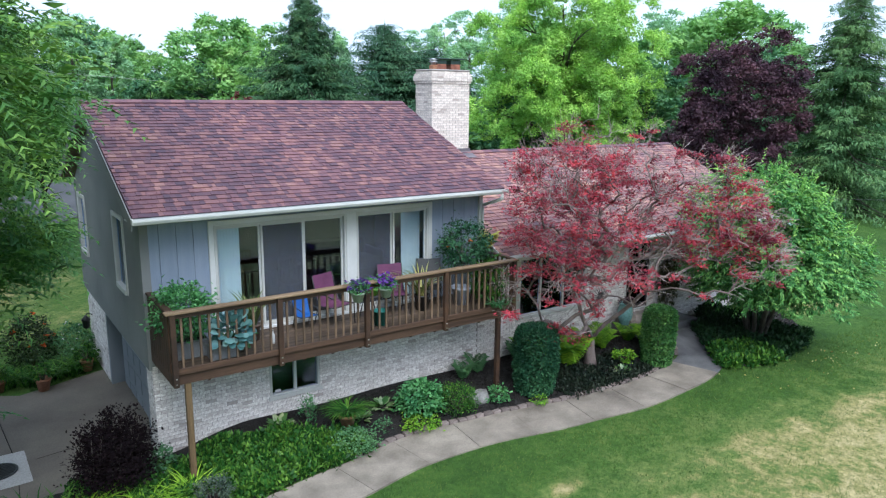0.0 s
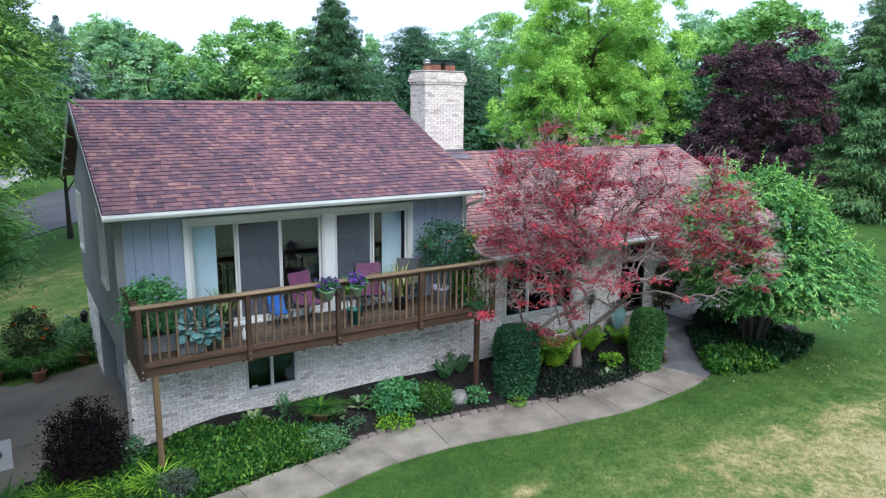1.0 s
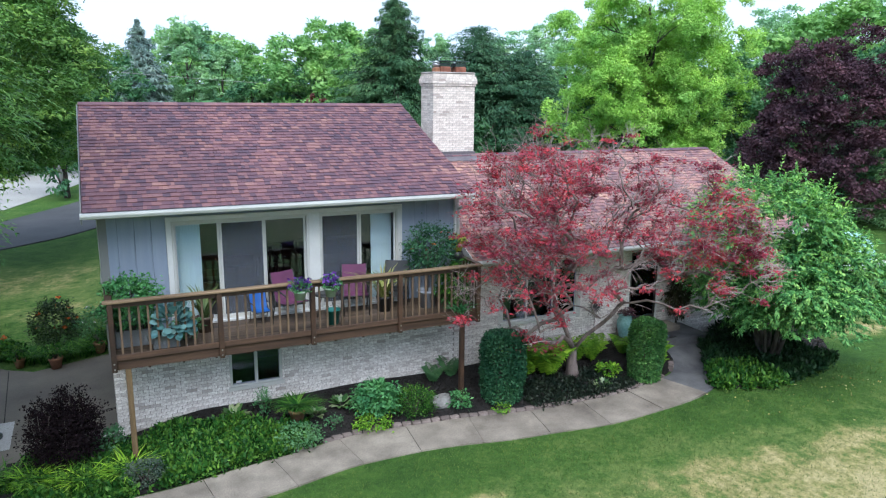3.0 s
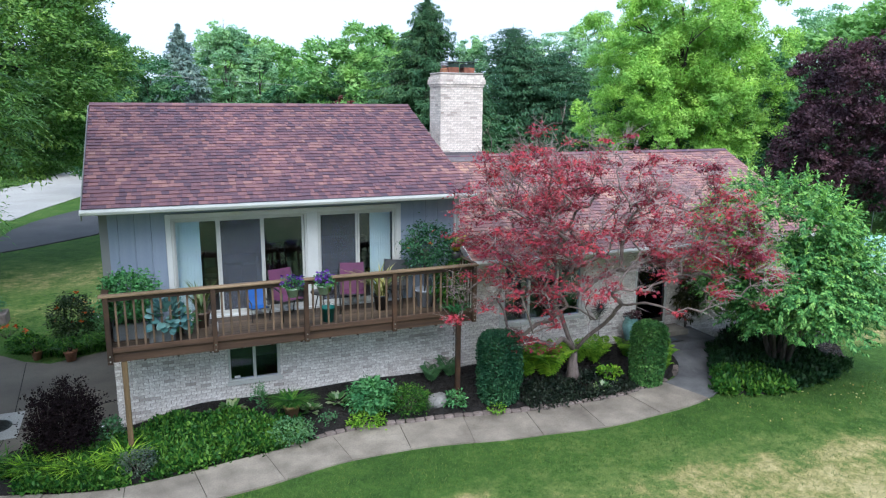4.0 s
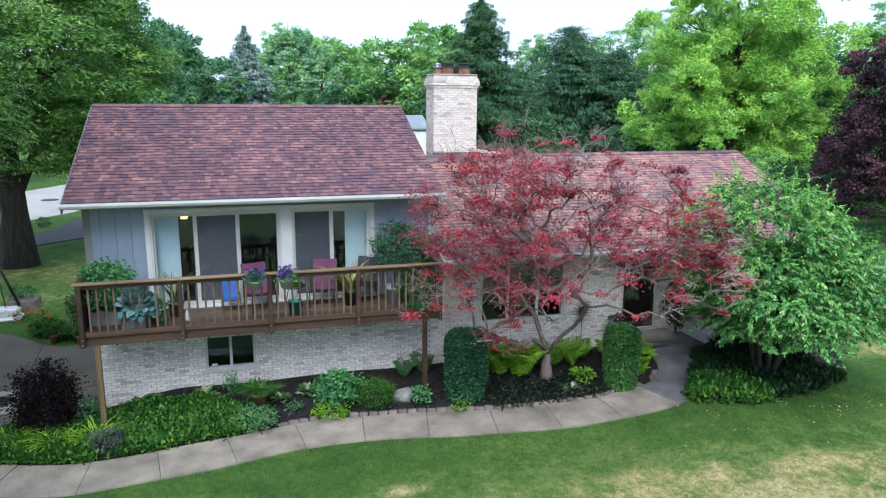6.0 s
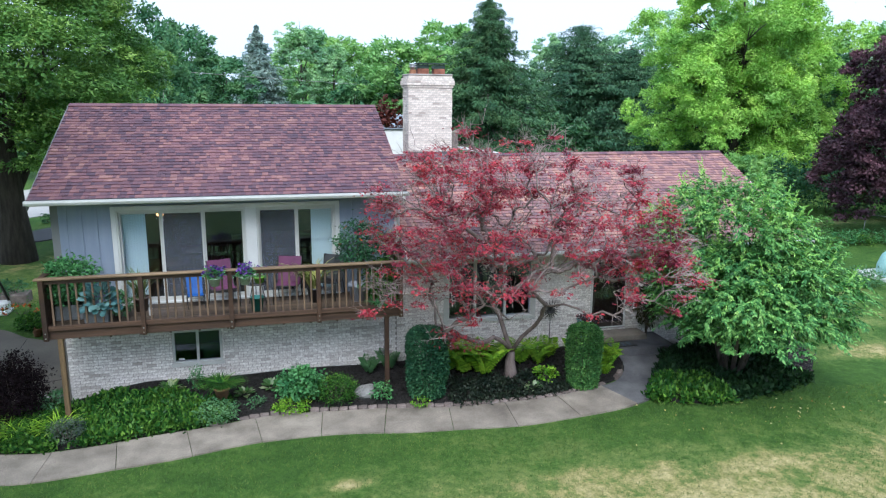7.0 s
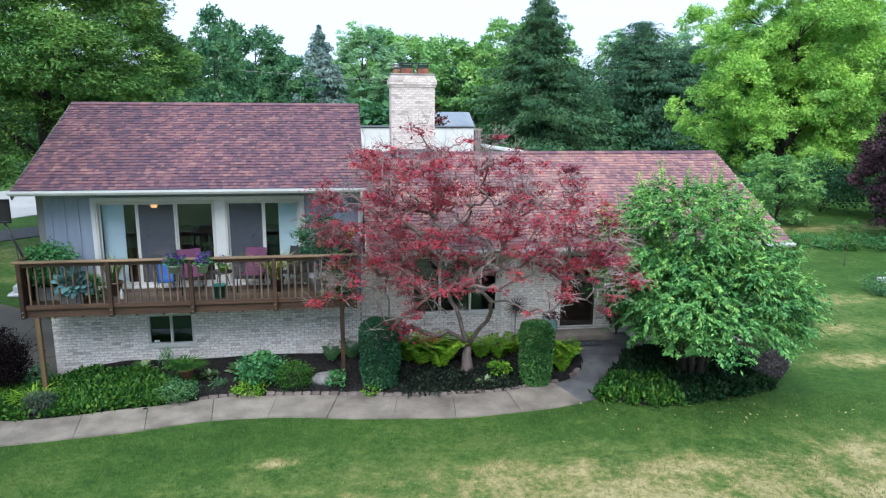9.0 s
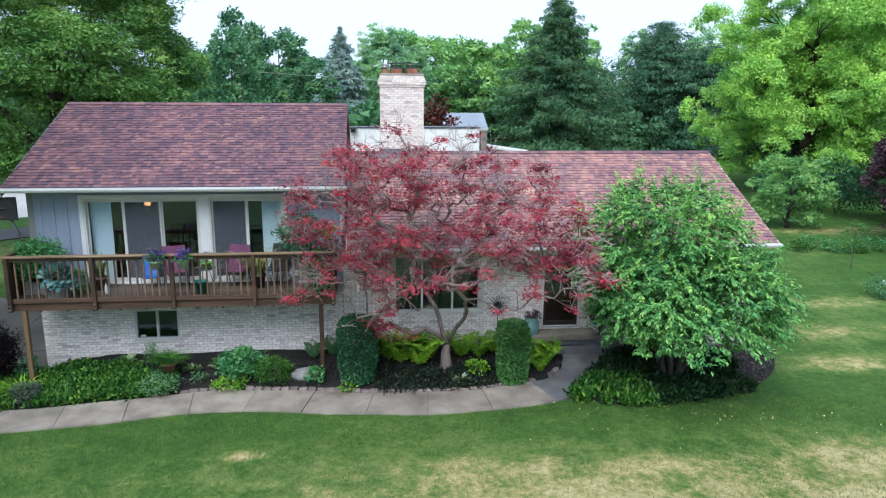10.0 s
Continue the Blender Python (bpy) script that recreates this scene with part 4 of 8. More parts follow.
# ---- chimney
CX0, CX1, CY0, CY1, CZ = 11.69, 12.98, 18.12, 18.95, 6.12
chim = part("chimney", boxes((CX0 + 0.015, CX1 - 0.015, CY0 + 0.015, CY1 - 0.015, 3.0, CZ - 0.005)), M_LIMEWASH, house, "whitewashed brick chimney")
n_c = int((CZ - 3.3) / BRICK_H)
zc = CZ - n_c * BRICK_H
brick_face(chim, (CX0, CY0 + 0.016, zc), 0, CX1 - CX0, zc, CZ, (), 300, (0, 9), 21, M_CHIMNEY)
brick_face(chim, (CX0 + 0.016, CY1, zc), -90, CY1 - CY0, zc, CZ, seed=22, mat=M_CHIMNEY)
brick_face(chim, (CX1 - 0.016, CY0, zc), 90, CY1 - CY0, zc, CZ, seed=23, mat=M_CHIMNEY)
for k, (g, z) in enumerate(((0.025, CZ - 0.3385), (0.05, CZ - 0.2708), (0.05, CZ - 0.2031), (0.03, CZ - 0.1354))):
    c = part("corbel", boxes((CX0 - g + 0.012, CX1 + g - 0.012, CY0 - g + 0.012, CY1 + g - 0.012, z, z + 0.0677)), M_LIMEWASH, chim)
    for (ox, oy, t, L) in ((CX0 - g, CY0 - g + 0.014, 0, CX1 - CX0 + 2 * g), (CX0 - g + 0.014, CY1 + g, -90, CY1 - CY0 + 2 * g), (CX1 + g - 0.014, CY0 - g, 90, CY1 - CY0 + 2 * g)):
        brick_face(chim, (ox, oy, z), t, L, z, z + 0.0677, seed=30 + k, mat=M_CHIMNEY)
part("mortar_crown", boxes((CX0 - 0.02, CX1 + 0.02, CY0 - 0.02, CY1 + 0.02, CZ - 0.008, CZ + 0.045), bevel=0.03), M_MORTAR, chim, "grey mortar crown")
for x, w in ((12.18, 0.33), (12.66, 0.33)):
    f = part("flue", boxes((x - w / 2, x + w / 2, 18.36, 18.69, CZ + 0.02, CZ + 0.2), bevel=0.02), M_FLUE, chim, "terracotta flue tile")
    for dx in (-0.14, 0.0, 0.14):
        for dy in (18.39, 18.46):
            part("cap_post", boxes((x + dx - 0.008, x + dx + 0.008, dy - 0.008, dy + 0.008, CZ + 0.2, CZ + 0.33)), M_DARKGREEN, f)
    part("cap_mesh", boxes((x - 0.16, x + 0.16, 18.37, 18.68, CZ + 0.201, CZ + 0.3)), M_DARKGREEN, f)
    part("cap_lid", boxes((x - w / 2 - 0.08, x + w / 2 + 0.08, 18.28, 18.77, CZ + 0.33, CZ + 0.355), bevel=0.01), M_DARKGREEN, f, "dark green metal chimney cap")
f = part("flue", boxes((11.77, 11.93, 18.2, 18.4, CZ + 0.02, CZ + 0.16), bevel=0.02), M_TERRA, chim)
part("vent_cap", lathe([(0.07, 0.16), (0.07, 0.22), (0.12, 0.23), (0.12, 0.25), (0.08, 0.26), (0.08, 0.29), (0.13, 0.30), (0.02, 0.34)], 14, 11.85, 18.3, CZ), surface("galvanised", (0.5, 0.5, 0.52), (0.65, 0.65, 0.67), 4, 0.35, 30, 0.05, 0.9), f, "galvanised vent cap")
part("flashing", bar((CX0 - 0.3, 17.92, 3.80), (CX1 + 0.03, 17.92, 3.80), 0.36, 0.05, (0, -0.47, 1)), M_FLASH, chim, "dark lead chimney flashing")
part("flashing", boxes((CX0 - 0.03, CX1 + 0.03, CY0 - 0.03, CY0 - 0.015, 3.75, 3.98)), M_FLASH, chim)

# ---- the rooms behind the glass
structure("floor", boxes((X0 + 0.14, X1 - 0.16, YF + 0.16, 19.2, FLOOR - 0.12, FLOOR)), M_ROOMFLOOR, "brown carpeted room floor", "floor")
structure("ceiling", boxes((X0 + 0.14, X1 - 0.16, YF + 0.16, 19.2, 3.06, 3.14)), M_ROOMWALL, "room ceiling with indoor shade in its colour", "ceiling")
structure("wall_back", boxes((X0 + 0.14, X1 - 0.16, 19.21, 19.3, FLOOR, 3.05)), M_ROOMWALL, "room back wall with indoor shade in its colour", "wall")
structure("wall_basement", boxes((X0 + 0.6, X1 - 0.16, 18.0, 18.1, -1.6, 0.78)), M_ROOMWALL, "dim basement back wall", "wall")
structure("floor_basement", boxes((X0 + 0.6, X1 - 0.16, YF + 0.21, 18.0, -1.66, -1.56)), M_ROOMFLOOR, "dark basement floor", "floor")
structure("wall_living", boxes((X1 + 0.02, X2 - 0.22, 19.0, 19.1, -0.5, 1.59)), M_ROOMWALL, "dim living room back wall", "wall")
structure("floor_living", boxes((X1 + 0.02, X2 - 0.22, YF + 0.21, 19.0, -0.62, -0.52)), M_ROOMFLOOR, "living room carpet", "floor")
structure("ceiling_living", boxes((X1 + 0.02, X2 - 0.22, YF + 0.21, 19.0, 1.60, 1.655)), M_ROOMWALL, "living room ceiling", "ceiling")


def curtain(x0, x1, label):
    t = thing("curtain", ((x0 + x1) / 2, YF + 0.24, FLOOR), label, "curtain")
    n = 60
    vs, fs = [], []
    for side in (0.0, 0.012):
        for i in range(n + 1):
            x = x0 + (x1 - x0) * i / n
            y = YF + 0.24 + 0.0015 * math.sin(i * 0.9) + 0.0007 * math.sin(i * 2.3) + side
            vs += [(x, y, FLOOR + 0.02), (x, y, STOP - 0.04)]
    h = 2 * (n + 1)
    for i in range(n):
        a = 2 * i
        fs += [(a, a + 2, a + 3, a + 1), (h + a, h + a + 1, h + a + 3, h + a + 2)]
    fs += [(0, 1, h + 1, h), (2 * n, h + 2 * n, h + 2 * n + 1, 2 * n + 1)]
    part("fabric", mesh_of("fabric", vs, fs, M_CURTAIN, True), None, t)
    part("rod", tube([(x0 - 0.05, YF + 0.25, STOP - 0.03), (x1 + 0.05, YF + 0.25, STOP - 0.03)], 0.012, 8), M_BLACK, t)


curtain(S1 + 0.06, 4.98, "pale aqua curtain drawn beside the sliding door")
curtain(8.62, S4 - 0.06, "pale aqua curtain gathered beside the sliding door")
lamp = thing("pendant_lamp", (4.88, 18.0, 3.06), "small lit amber pendant lamp under the ceiling", "lamp")
mg, nodes, links, bsdf = material("lit_amber_glass")
bsdf.inputs["Base Color"].default_value = (0.8, 0.45, 0.2, 1)
bsdf.inputs["Emission Color"].default_value = (1.0, 0.45, 0.16, 1)
bsdf.inputs["Emission Strength"].default_value = 2.5
part("cord", tube([(4.88, 18.0, 3.06), (4.88, 18.0, 2.54)], 0.006, 6), M_BLACK, lamp)
part("shade", lathe([(0.03, 0.14), (0.07, 0.1), (0.10, 0.0), (0.085, -0.06), (0.02, -0.07)], 14, 4.88, 18.0, 2.42), mg, lamp, "lit amber glass shade")
bulb = new("pendant_light", bpy.data.lights.new("pendant_light", "POINT"))
bulb.data.energy, bulb.data.color, bulb.data.shadow_soft_size = 6, (1.0, 0.62, 0.3), 0.1
bulb.location = (4.88, 18.0, 2.25)

# ---------------------------------------------------------------- deck
deck = thing("deck", (X0, 13.05, FLOOR), "brown stained timber balcony deck on two posts", "deck")
DX0, DX1, DY0 = 3.18, 10.48, 13.05
for i in range(10):
    y = DY0 + 0.05 + i * 0.142
    part("floor_board", boxes((DX0 + 0.02, DX1 - 0.02, y, y + 0.136, FLOOR - 0.032, FLOOR), bevel=0.004), M_CEDAR_X, deck)
part("rim_joist", boxes((DX0, DX1, DY0 + 0.004, DY0 + 0.044, 0.70, FLOOR - 0.002), bevel=0.004), M_FASCIA, deck)
part("rim_joist", boxes((DX0, DX0 + 0.04, DY0 + 0.046, YF - 0.03, 0.70, FLOOR - 0.034), bevel=0.004), M_CEDAR, deck)
part("rim_joist", boxes((DX1 - 0.04, DX1, DY0 + 0.046, YF - 0.03, 0.70, FLOOR - 0.034), bevel=0.004), M_CEDAR, deck)
for i in range(12):
    x = DX0 + 0.6 + i * 0.58
    part("joist", boxes((x, x + 0.04, DY0 + 0.046, YF - 0.03, 0.66, FLOOR - 0.034)), M_CEDAR, deck)
part("skirt_board", boxes((DX0 + 0.09, DX1 - 0.09, DY0 - 0.055, DY0 - 0.025, 0.89, 1.0), bevel=0.006), M_FASCIA, deck)
RAIL = 1.99
for x in (DX0 + 0.045, 5.05, 6.79, 8.62, DX1 - 0.045):
    p = part("post", boxes((x - 0.045, x + 0.045, DY0 - 0.115, DY0 - 0.024, 0.70, RAIL - 0.04), bevel=0.006), M_CEDAR, deck)
    for z in (0.76, 0.86):
        part("bolt", tube([(x, DY0 - 0.128, z), (x, DY0 - 0.113, z)], 0.014, 8), surface("zinc_bolt", (0.4, 0.4, 0.4), (0.5, 0.5, 0.5), 4, 0.4, 20, 0, 0.9) if "zinc_bolt" not in bpy.data.materials else bpy.data.materials["zinc_bolt"], p)
part("top_rail", boxes((DX0 - 0.07, DX1 + 0.03, DY0 - 0.14, DY0 + 0.02, RAIL - 0.038, RAIL), bevel=0.008), M_RAILTOP, deck, "sun-bleached top rail")
part("sub_rail", boxes((DX0, DX1, DY0 - 0.055, DY0 - 0.023, RAIL - 0.13, RAIL - 0.04), bevel=0.004), M_FASCIA, deck)
bal = boxes((-0.019, 0.019, -0.019, 0.019, 0.93, RAIL - 0.05), bevel=0.004)
me = bpy.data.meshes.new("baluster")
bal.to_mesh(me), bal.free()
me.materials.append(M_BALUSTER)
posts = [DX0 + 0.045, 5.05, 6.79, 8.62, DX1 - 0.045]
for a, b in zip(posts, posts[1:]):
    n = int(round((b - a) / 0.152))
    for k in range(1, n):
        ob = new("baluster", me)
        ob.parent, ob.matrix_parent_inverse = deck, Matrix.Translation(-Vector(deck.location))
        ob.location = (a + (b - a) * k / n, DY0 - 0.003, 0)
for xs in (DX0, DX1 - 0.034):
    part("top_rail", boxes((xs - 0.03, xs + 0.09, DY0 + 0.022, YF - 0.05, RAIL - 0.038, RAIL), bevel=0.008), M_CEDAR, deck)
    # the ends of the deck are closed by close-set upright boards
    for k in range(9):
        y = DY0 + 0.06 + k * 0.152
        part("baluster", boxes((xs, xs + 0.03, y, y + (0.135 if xs < 5 else 0.04), 0.88, RAIL - 0.04), bevel=0.004), M_CEDAR, deck)
for x, y in ((3.44, 13.12), (10.13, 13.12)):
    part("support_post", boxes((x - 0.05, x + 0.05, y - 0.05, y + 0.05, -1.4, 0.70), bevel=0.008), M_POST if x < 5 else M_CEDAR, deck, "weathered timber support post" if x < 5 else "brown stained support post")

# ---------------------------------------------------------------- walk, porch, drive, beds
walk_thing = structure("pavement", boxes((16.0, 17.2, 13.0, 13.35, -1.4, -0.99)), M_CONCRETE, "pale concrete garden walk of large slabs", "pavement")
HALF = 0.56


def walk_edge(i, s):
    n = side_of(WALK, i)
    wobble = 0.02 * math.sin(i * 0.7)
    return (WALK[i].x + n.x * s * (HALF + wobble), WALK[i].y + n.y * s * (HALF + wobble))


i = 0
step = 5
while i < len(WALK) - 1:
    j = min(i + step, len(WALK) - 1)
    L = [Vector((*walk_edge(k, -1), 0)) for k in range(i, j + 1)]
    R = [Vector((*walk_edge(k, 1), 0)) for k in range(i, j + 1)]
    for line in (L, R):
        d0, d1 = (line[1] - line[0]).normalized(), (line[-1] - line[-2]).normalized()
        line[0] += d0 * 0.006
        line[-1] -= d1 * 0.006
    h = random.Random(i).uniform(-0.012, 0.012)
    part("slab", sheet_between("slab", L, R, M_DARKSLAB if WALK[j].y > 12.0 and WALK[j].x > 15.5 else M_CONCRETE, lambda x, y: walk_z(x, y) + h, lambda x, y: walk_z(x, y) + h, 4, 0.12), None, walk_thing)
    i = j
# porch takes the dark slab concrete too, entry shade put into its colour
porch = structure("porch", boxes((15.35, 17.75, 13.36, YF - 0.035, -1.3, -0.70), bevel=0.012), M_DARKSLAB, "low concrete porch slab", "porch")
part("porch_step", boxes((15.5, 17.25, 13.9, YF - 0.036, -0.698, -0.555), bevel=0.012), M_CONCRETE, porch)


def drive_z(x, y):
    return ground_z(x, y) + 0.03


DL = spline([(-60.0, 15.5), (-20.0, 15.2), (-6.0, 14.9), (-1.5, 14.3), (1.2, 14.15), (3.6, 14.6)], 0.8)
DR = spline([(-60.0, 24.0), (-20.0, 23.6), (-5.0, 23.2), (-0.9, 21.7), (1.3, 19.75), (3.6, 20.15)], 0.8)
n = 60
DL = [DL[int(k * (len(DL) - 1) / n)] for k in range(n + 1)]
DR = [DR[int(k * (len(DR) - 1) / n)] for k in range(n + 1)]
drive = structure("driveway", sheet_between("driveway", DL, DR, M_DRIVE, drive_z, drive_z, 14, 0.12), None, "grey concrete driveway beside the garage", "driveway")
pad = structure("drain_pad", boxes((0.1, 1.31, 15.35, 16.75, -1.55, ground_z(0.8, 16) + 0.045), bevel=0.01), M_ROAD, "pale concrete square round a storm drain", "drain")
for x, y, a, b in ((0.72, 20.1, 0.95, 16.76), (0.95, 15.34, 0.9, 14.3), (1.3, 16.2, 3.5, 16.3), (-3.2, 15.0, -3.2, 22.6), (0.1, 16.1, -3.2, 16.0)):
    pts = [(x + (a - x) * k / 8, y + (b - y) * k / 8) for k in range(9)]
    part("joint", tube([(u, v, drive_z(u, v) - 0.002) for u, v in pts], 0.010, 5), M_MULCH, drive)
zz = ground_z(0.8, 16) + 0.046
part("grate", lathe([(0.34, 0.0), (0.34, 0.014), (0.30, 0.016), (0.30, 0.004)], 24, 0.66, 16.05, zz), M_BLACK, pad, "round black drain grate")
for k in range(-4, 5):
    h = math.sqrt(max(0, 0.3 ** 2 - (k * 0.065) ** 2))
    part("grate_bar", boxes((0.66 - h, 0.66 + h, 16.05 + k * 0.065 - 0.012, 16.05 + k * 0.065 + 0.012, zz + 0.006, zz + 0.016)), M_BLACK, pad)

RL = spline([(-60.0, 4.0), (-20.0, 28.0), (-5.1, 43.4), (-3.2, 48.0), (0.0, 58.0), (5.0, 74.0), (20.0, 120.0)], 2.0)
RR = spline([(-66.0, 16.0), (-26.0, 40.0), (-12.0, 52.5), (-7.5, 59.5), (-5.4, 64.0), (-2.0, 78.0), (10.0, 124.0)], 2.0)
n = 50
RL = [RL[int(k * (len(RL) - 1) / n)] for k in range(n + 1)]
RR = [RR[int(k * (len(RR) - 1) / n)] for k in range(n + 1)]
fz = lambda x, y: ground_z(x, y) + 0.03
structure("road", sheet_between("road", RL, RR, M_ROAD, fz, fz, 10, 0.2), None, "pale concrete street beyond the lawn", "road")
AL = spline([(-12.0, 27.5), (-3.2, 35.2), (-0.7, 37.3), (4.0, 42.0), (9.0, 50.0), (13.0, 60.0)], 1.2)
AR = spline([(-14.5, 30.0), (-4.2, 38.0), (-2.9, 42.0), (-1.7, 46.0), (2.5, 54.0), (7.0, 63.0)], 1.2)
n = 36
AL = [AL[int(k * (len(AL) - 1) / n)] for k in range(n + 1)]
AR = [AR[int(k * (len(AR) - 1) / n)] for k in range(n + 1)]
az = lambda x, y: ground_z(x, y) + 0.05
structure("side_road", sheet_between("side_road", AL, AR, M_ASPHALT, az, az, 8, 0.2), None, "dark asphalt drive of the neighbouring plot", "road")

# mulch beds
FAR = [walk_edge(k, 1) for k in range(len(WALK))]
bedA = [(x, y + 0.10) for x, y in FAR if 0.6 < x < 16.25 and y < 13.36]
n = len(bedA)
bedW = [(max(x, 1.3), 14.47 if x > 3.2 else 14.12 + 0.2 * max(0.0, x - 1.8)) for x, y in bedA]


def bed_low(x, y):
    return walk_z(x, y) + 0.01


def bed_high(x, y):
    return -0.93 - 0.28 * (1 - smoothstep(3.0, 5.0, x)) + 0.02 * math.sin(x * 1.7)


structure("garden_bed", sheet_between("garden_bed", bedA, bedW, M_MULCH, bed_low, bed_high, 12, 0.3, 0.03, 4), None, "dark mulch garden bed along the house", "garden bed")


def bed_z(x, y):
    """Height of the bed at x, y."""
    i = min(range(len(bedA)), key=lambda k: abs(bedA[k][0] - x))
    t = min(1.0, max(0.0, (y - bedA[i][1]) / (bedW[i][1] - bedA[i][1])))
    return bed_low(x, bedA[i][1]) * (1 - t) + bed_high(x, 14.47) * t


ISLAND = [(15.85, 11.2), (16.9, 10.75), (18.5, 10.95), (20.1, 11.5), (21.5, 12.7), (22.4, 14.4)]
isA = spline(ISLAND, 0.3)
isB = spline([(17.5, 13.2), (17.9, 13.4), (18.6, 13.9), (19.6, 14.4), (20.6, 14.45), (20.9, 14.47)], 0.3)
n = 40
isA = [isA[int(k * (len(isA) - 1) / n)] for k in range(n + 1)]
isB = [isB[int(k * (len(isB) - 1) / n)] for k in range(n + 1)]
iz0, iz1 = (lambda x, y: ground_z(x, y) + 0.03), (lambda x, y: -0.95 + (ground_z(x, y) + 0.98) * min(1.0, max(0.0, (x - 18.5) / 2)))
structure("shade_bed", sheet_between("shade_bed", isA, isB, M_MULCH, iz0, iz1, 12, 0.28, 0.03, 7), None, "dark mulch bed under the large shrub", "garden bed")

# ---------------------------------------------------------------- trees
def limbs(rng, base, height, spread, r0, fork=0.35, n_limbs=7, lean=(0, 0), seg=7):
    """Trunk and limbs of a broad-leaved tree: verts, faces, and the limbs' tips."""
    vs, fs, tips = [], [], []
    bx, by, bz = base
    top = Vector((bx + lean[0], by + lean[1], bz + height * 0.8))
    trunk = []
    for k in range(7):
        t = k / 6
        trunk.append(Vector((bx, by, bz)).lerp(top, t) + Vector((rng.normal() * 0.02, rng.normal() * 0.02, 0)) * height * 0.3 * t)
    tube_into(vs, fs, [p - Vector((0, 0, 0.25)) if i == 0 else p for i, p in enumerate(trunk)], [r0 * (1.35 if i == 0 else 1 - 0.85 * (i / 6)) for i in range(7)], seg + 2)
    for k in range(n_limbs):
        t = fork + (1 - fork) * (k + rng.random()) / n_limbs * 0.9
        p = Vector((bx, by, bz)).lerp(top, t)
        a = k * 2.4 + rng.random() * 0.8
        reach = spread * (1.05 - 0.45 * t) * rng.uniform(0.75, 1.0)
        end = p + Vector((math.cos(a) * reach, math.sin(a) * reach, height * rng.uniform(0.1, 0.28)))
        mid = p.lerp(end, 0.5) + Vector((0, 0, height * 0.04))
        rr = r0 * (1 - 0.75 * t) * 0.55
        tube_into(vs, fs, [p, p.lerp(mid, 0.5), mid, end], [rr, rr * 0.75, rr * 0.5, rr * 0.12], seg)
        tips.append(end)
        for q in range(3):
            s = mid.lerp(end, rng.uniform(0.0, 0.7))
            b = a + rng.uniform(-1.1, 1.1)
            e = s + Vector((math.cos(b), math.sin(b), rng.uniform(0.0, 0.7))) * reach * rng.uniform(0.3, 0.5)
            tube_into(vs, fs, [s, s.lerp(e, 0.5) + Vector((0, 0, 0.1)), e], [rr * 0.4, rr * 0.25, rr * 0.06], 5)
            tips.append(e)
    return vs, fs, tips


def crown_points(rng, centre, radii, clumps, per, clump_r, hollow=0.45, flat=0.6, lumps=2.0, seed=0, lobes=0, bough=(0.26, 0.46), out_to=(0.5, 0.8), full=False):
    """Leaf points in clumps about an uneven ellipsoid; with lobes, the clumps sit on the upper sides of that many boughs."""
    c, R = np.array(centre), np.array(radii)
    if lobes:
        k = np.arange(lobes)
        zz = 0.97 - 1.8 * (k + 0.5) / lobes
        ph = k * 2.39996 + rng.uniform(-0.35, 0.35, lobes)
        rr = np.sqrt(1 - zz ** 2)
        ax = np.stack([rr * np.cos(ph), rr * np.sin(ph), zz], 1)
        lc = c + ax * R * rng.uniform(*out_to, (lobes, 1))
        lr = R * rng.uniform(*bough, (lobes, 1))
        which = rng.integers(0, lobes, clumps)
        v = rng.normal(size=(clumps, 3))
        v[:, 2] = np.abs(v[:, 2]) * 0.9 - 0.25
        v = v + ax[which] * 0.7
        v /= np.linalg.norm(v, axis=1, keepdims=True)
        ctr = lc[which] + v * lr[which] * (0.6 + 0.4 * rng.random((clumps, 1)) ** 0.4)
        v = 0.5 * v + 0.5 * ax[which]
    else:
        v = rng.normal(size=(clumps * 2, 3))
        v /= np.linalg.norm(v, axis=1, keepdims=True)
        v = v[v[:, 2] > -0.75][:clumps]
        rad = hollow + (1 - hollow) * rng.random(len(v)) ** 0.45
        lum = np.array([1 + 0.28 * noise.noise((a[0] * lumps + seed, a[1] * lumps, a[2] * lumps)) for a in v])
        ctr = c + v * R * (rad * lum)[:, None]
    k = len(v)
    size = clump_r * rng.uniform(0.6, 1.3, k)
    p = rng.normal(size=(k, per, 3)) * np.array((1, 1, flat)) * 0.5
    pts = (ctr[:, None, :] + p * size[:, None, None]).reshape(-1, 3)
    out = np.repeat(v, per, axis=0)
    if full:
        # leaves over the upper skin of each clump, so that a clump has a lit top and a dark underside
        local = rng.normal(size=(k, per, 3))
        local[:, :, 2] = np.abs(local[:, :, 2]) - 0.25
        local /= np.linalg.norm(local, axis=2, keepdims=True)
        p = local * (0.62 + 0.38 * rng.random((k, per, 1))) * np.array((1, 1, flat + 0.15)) * 0.62
        pts = (ctr[:, None, :] + p * size[:, None, None]).reshape(-1, 3)
        return pts, out, local.reshape(-1, 3)
    return pts, out


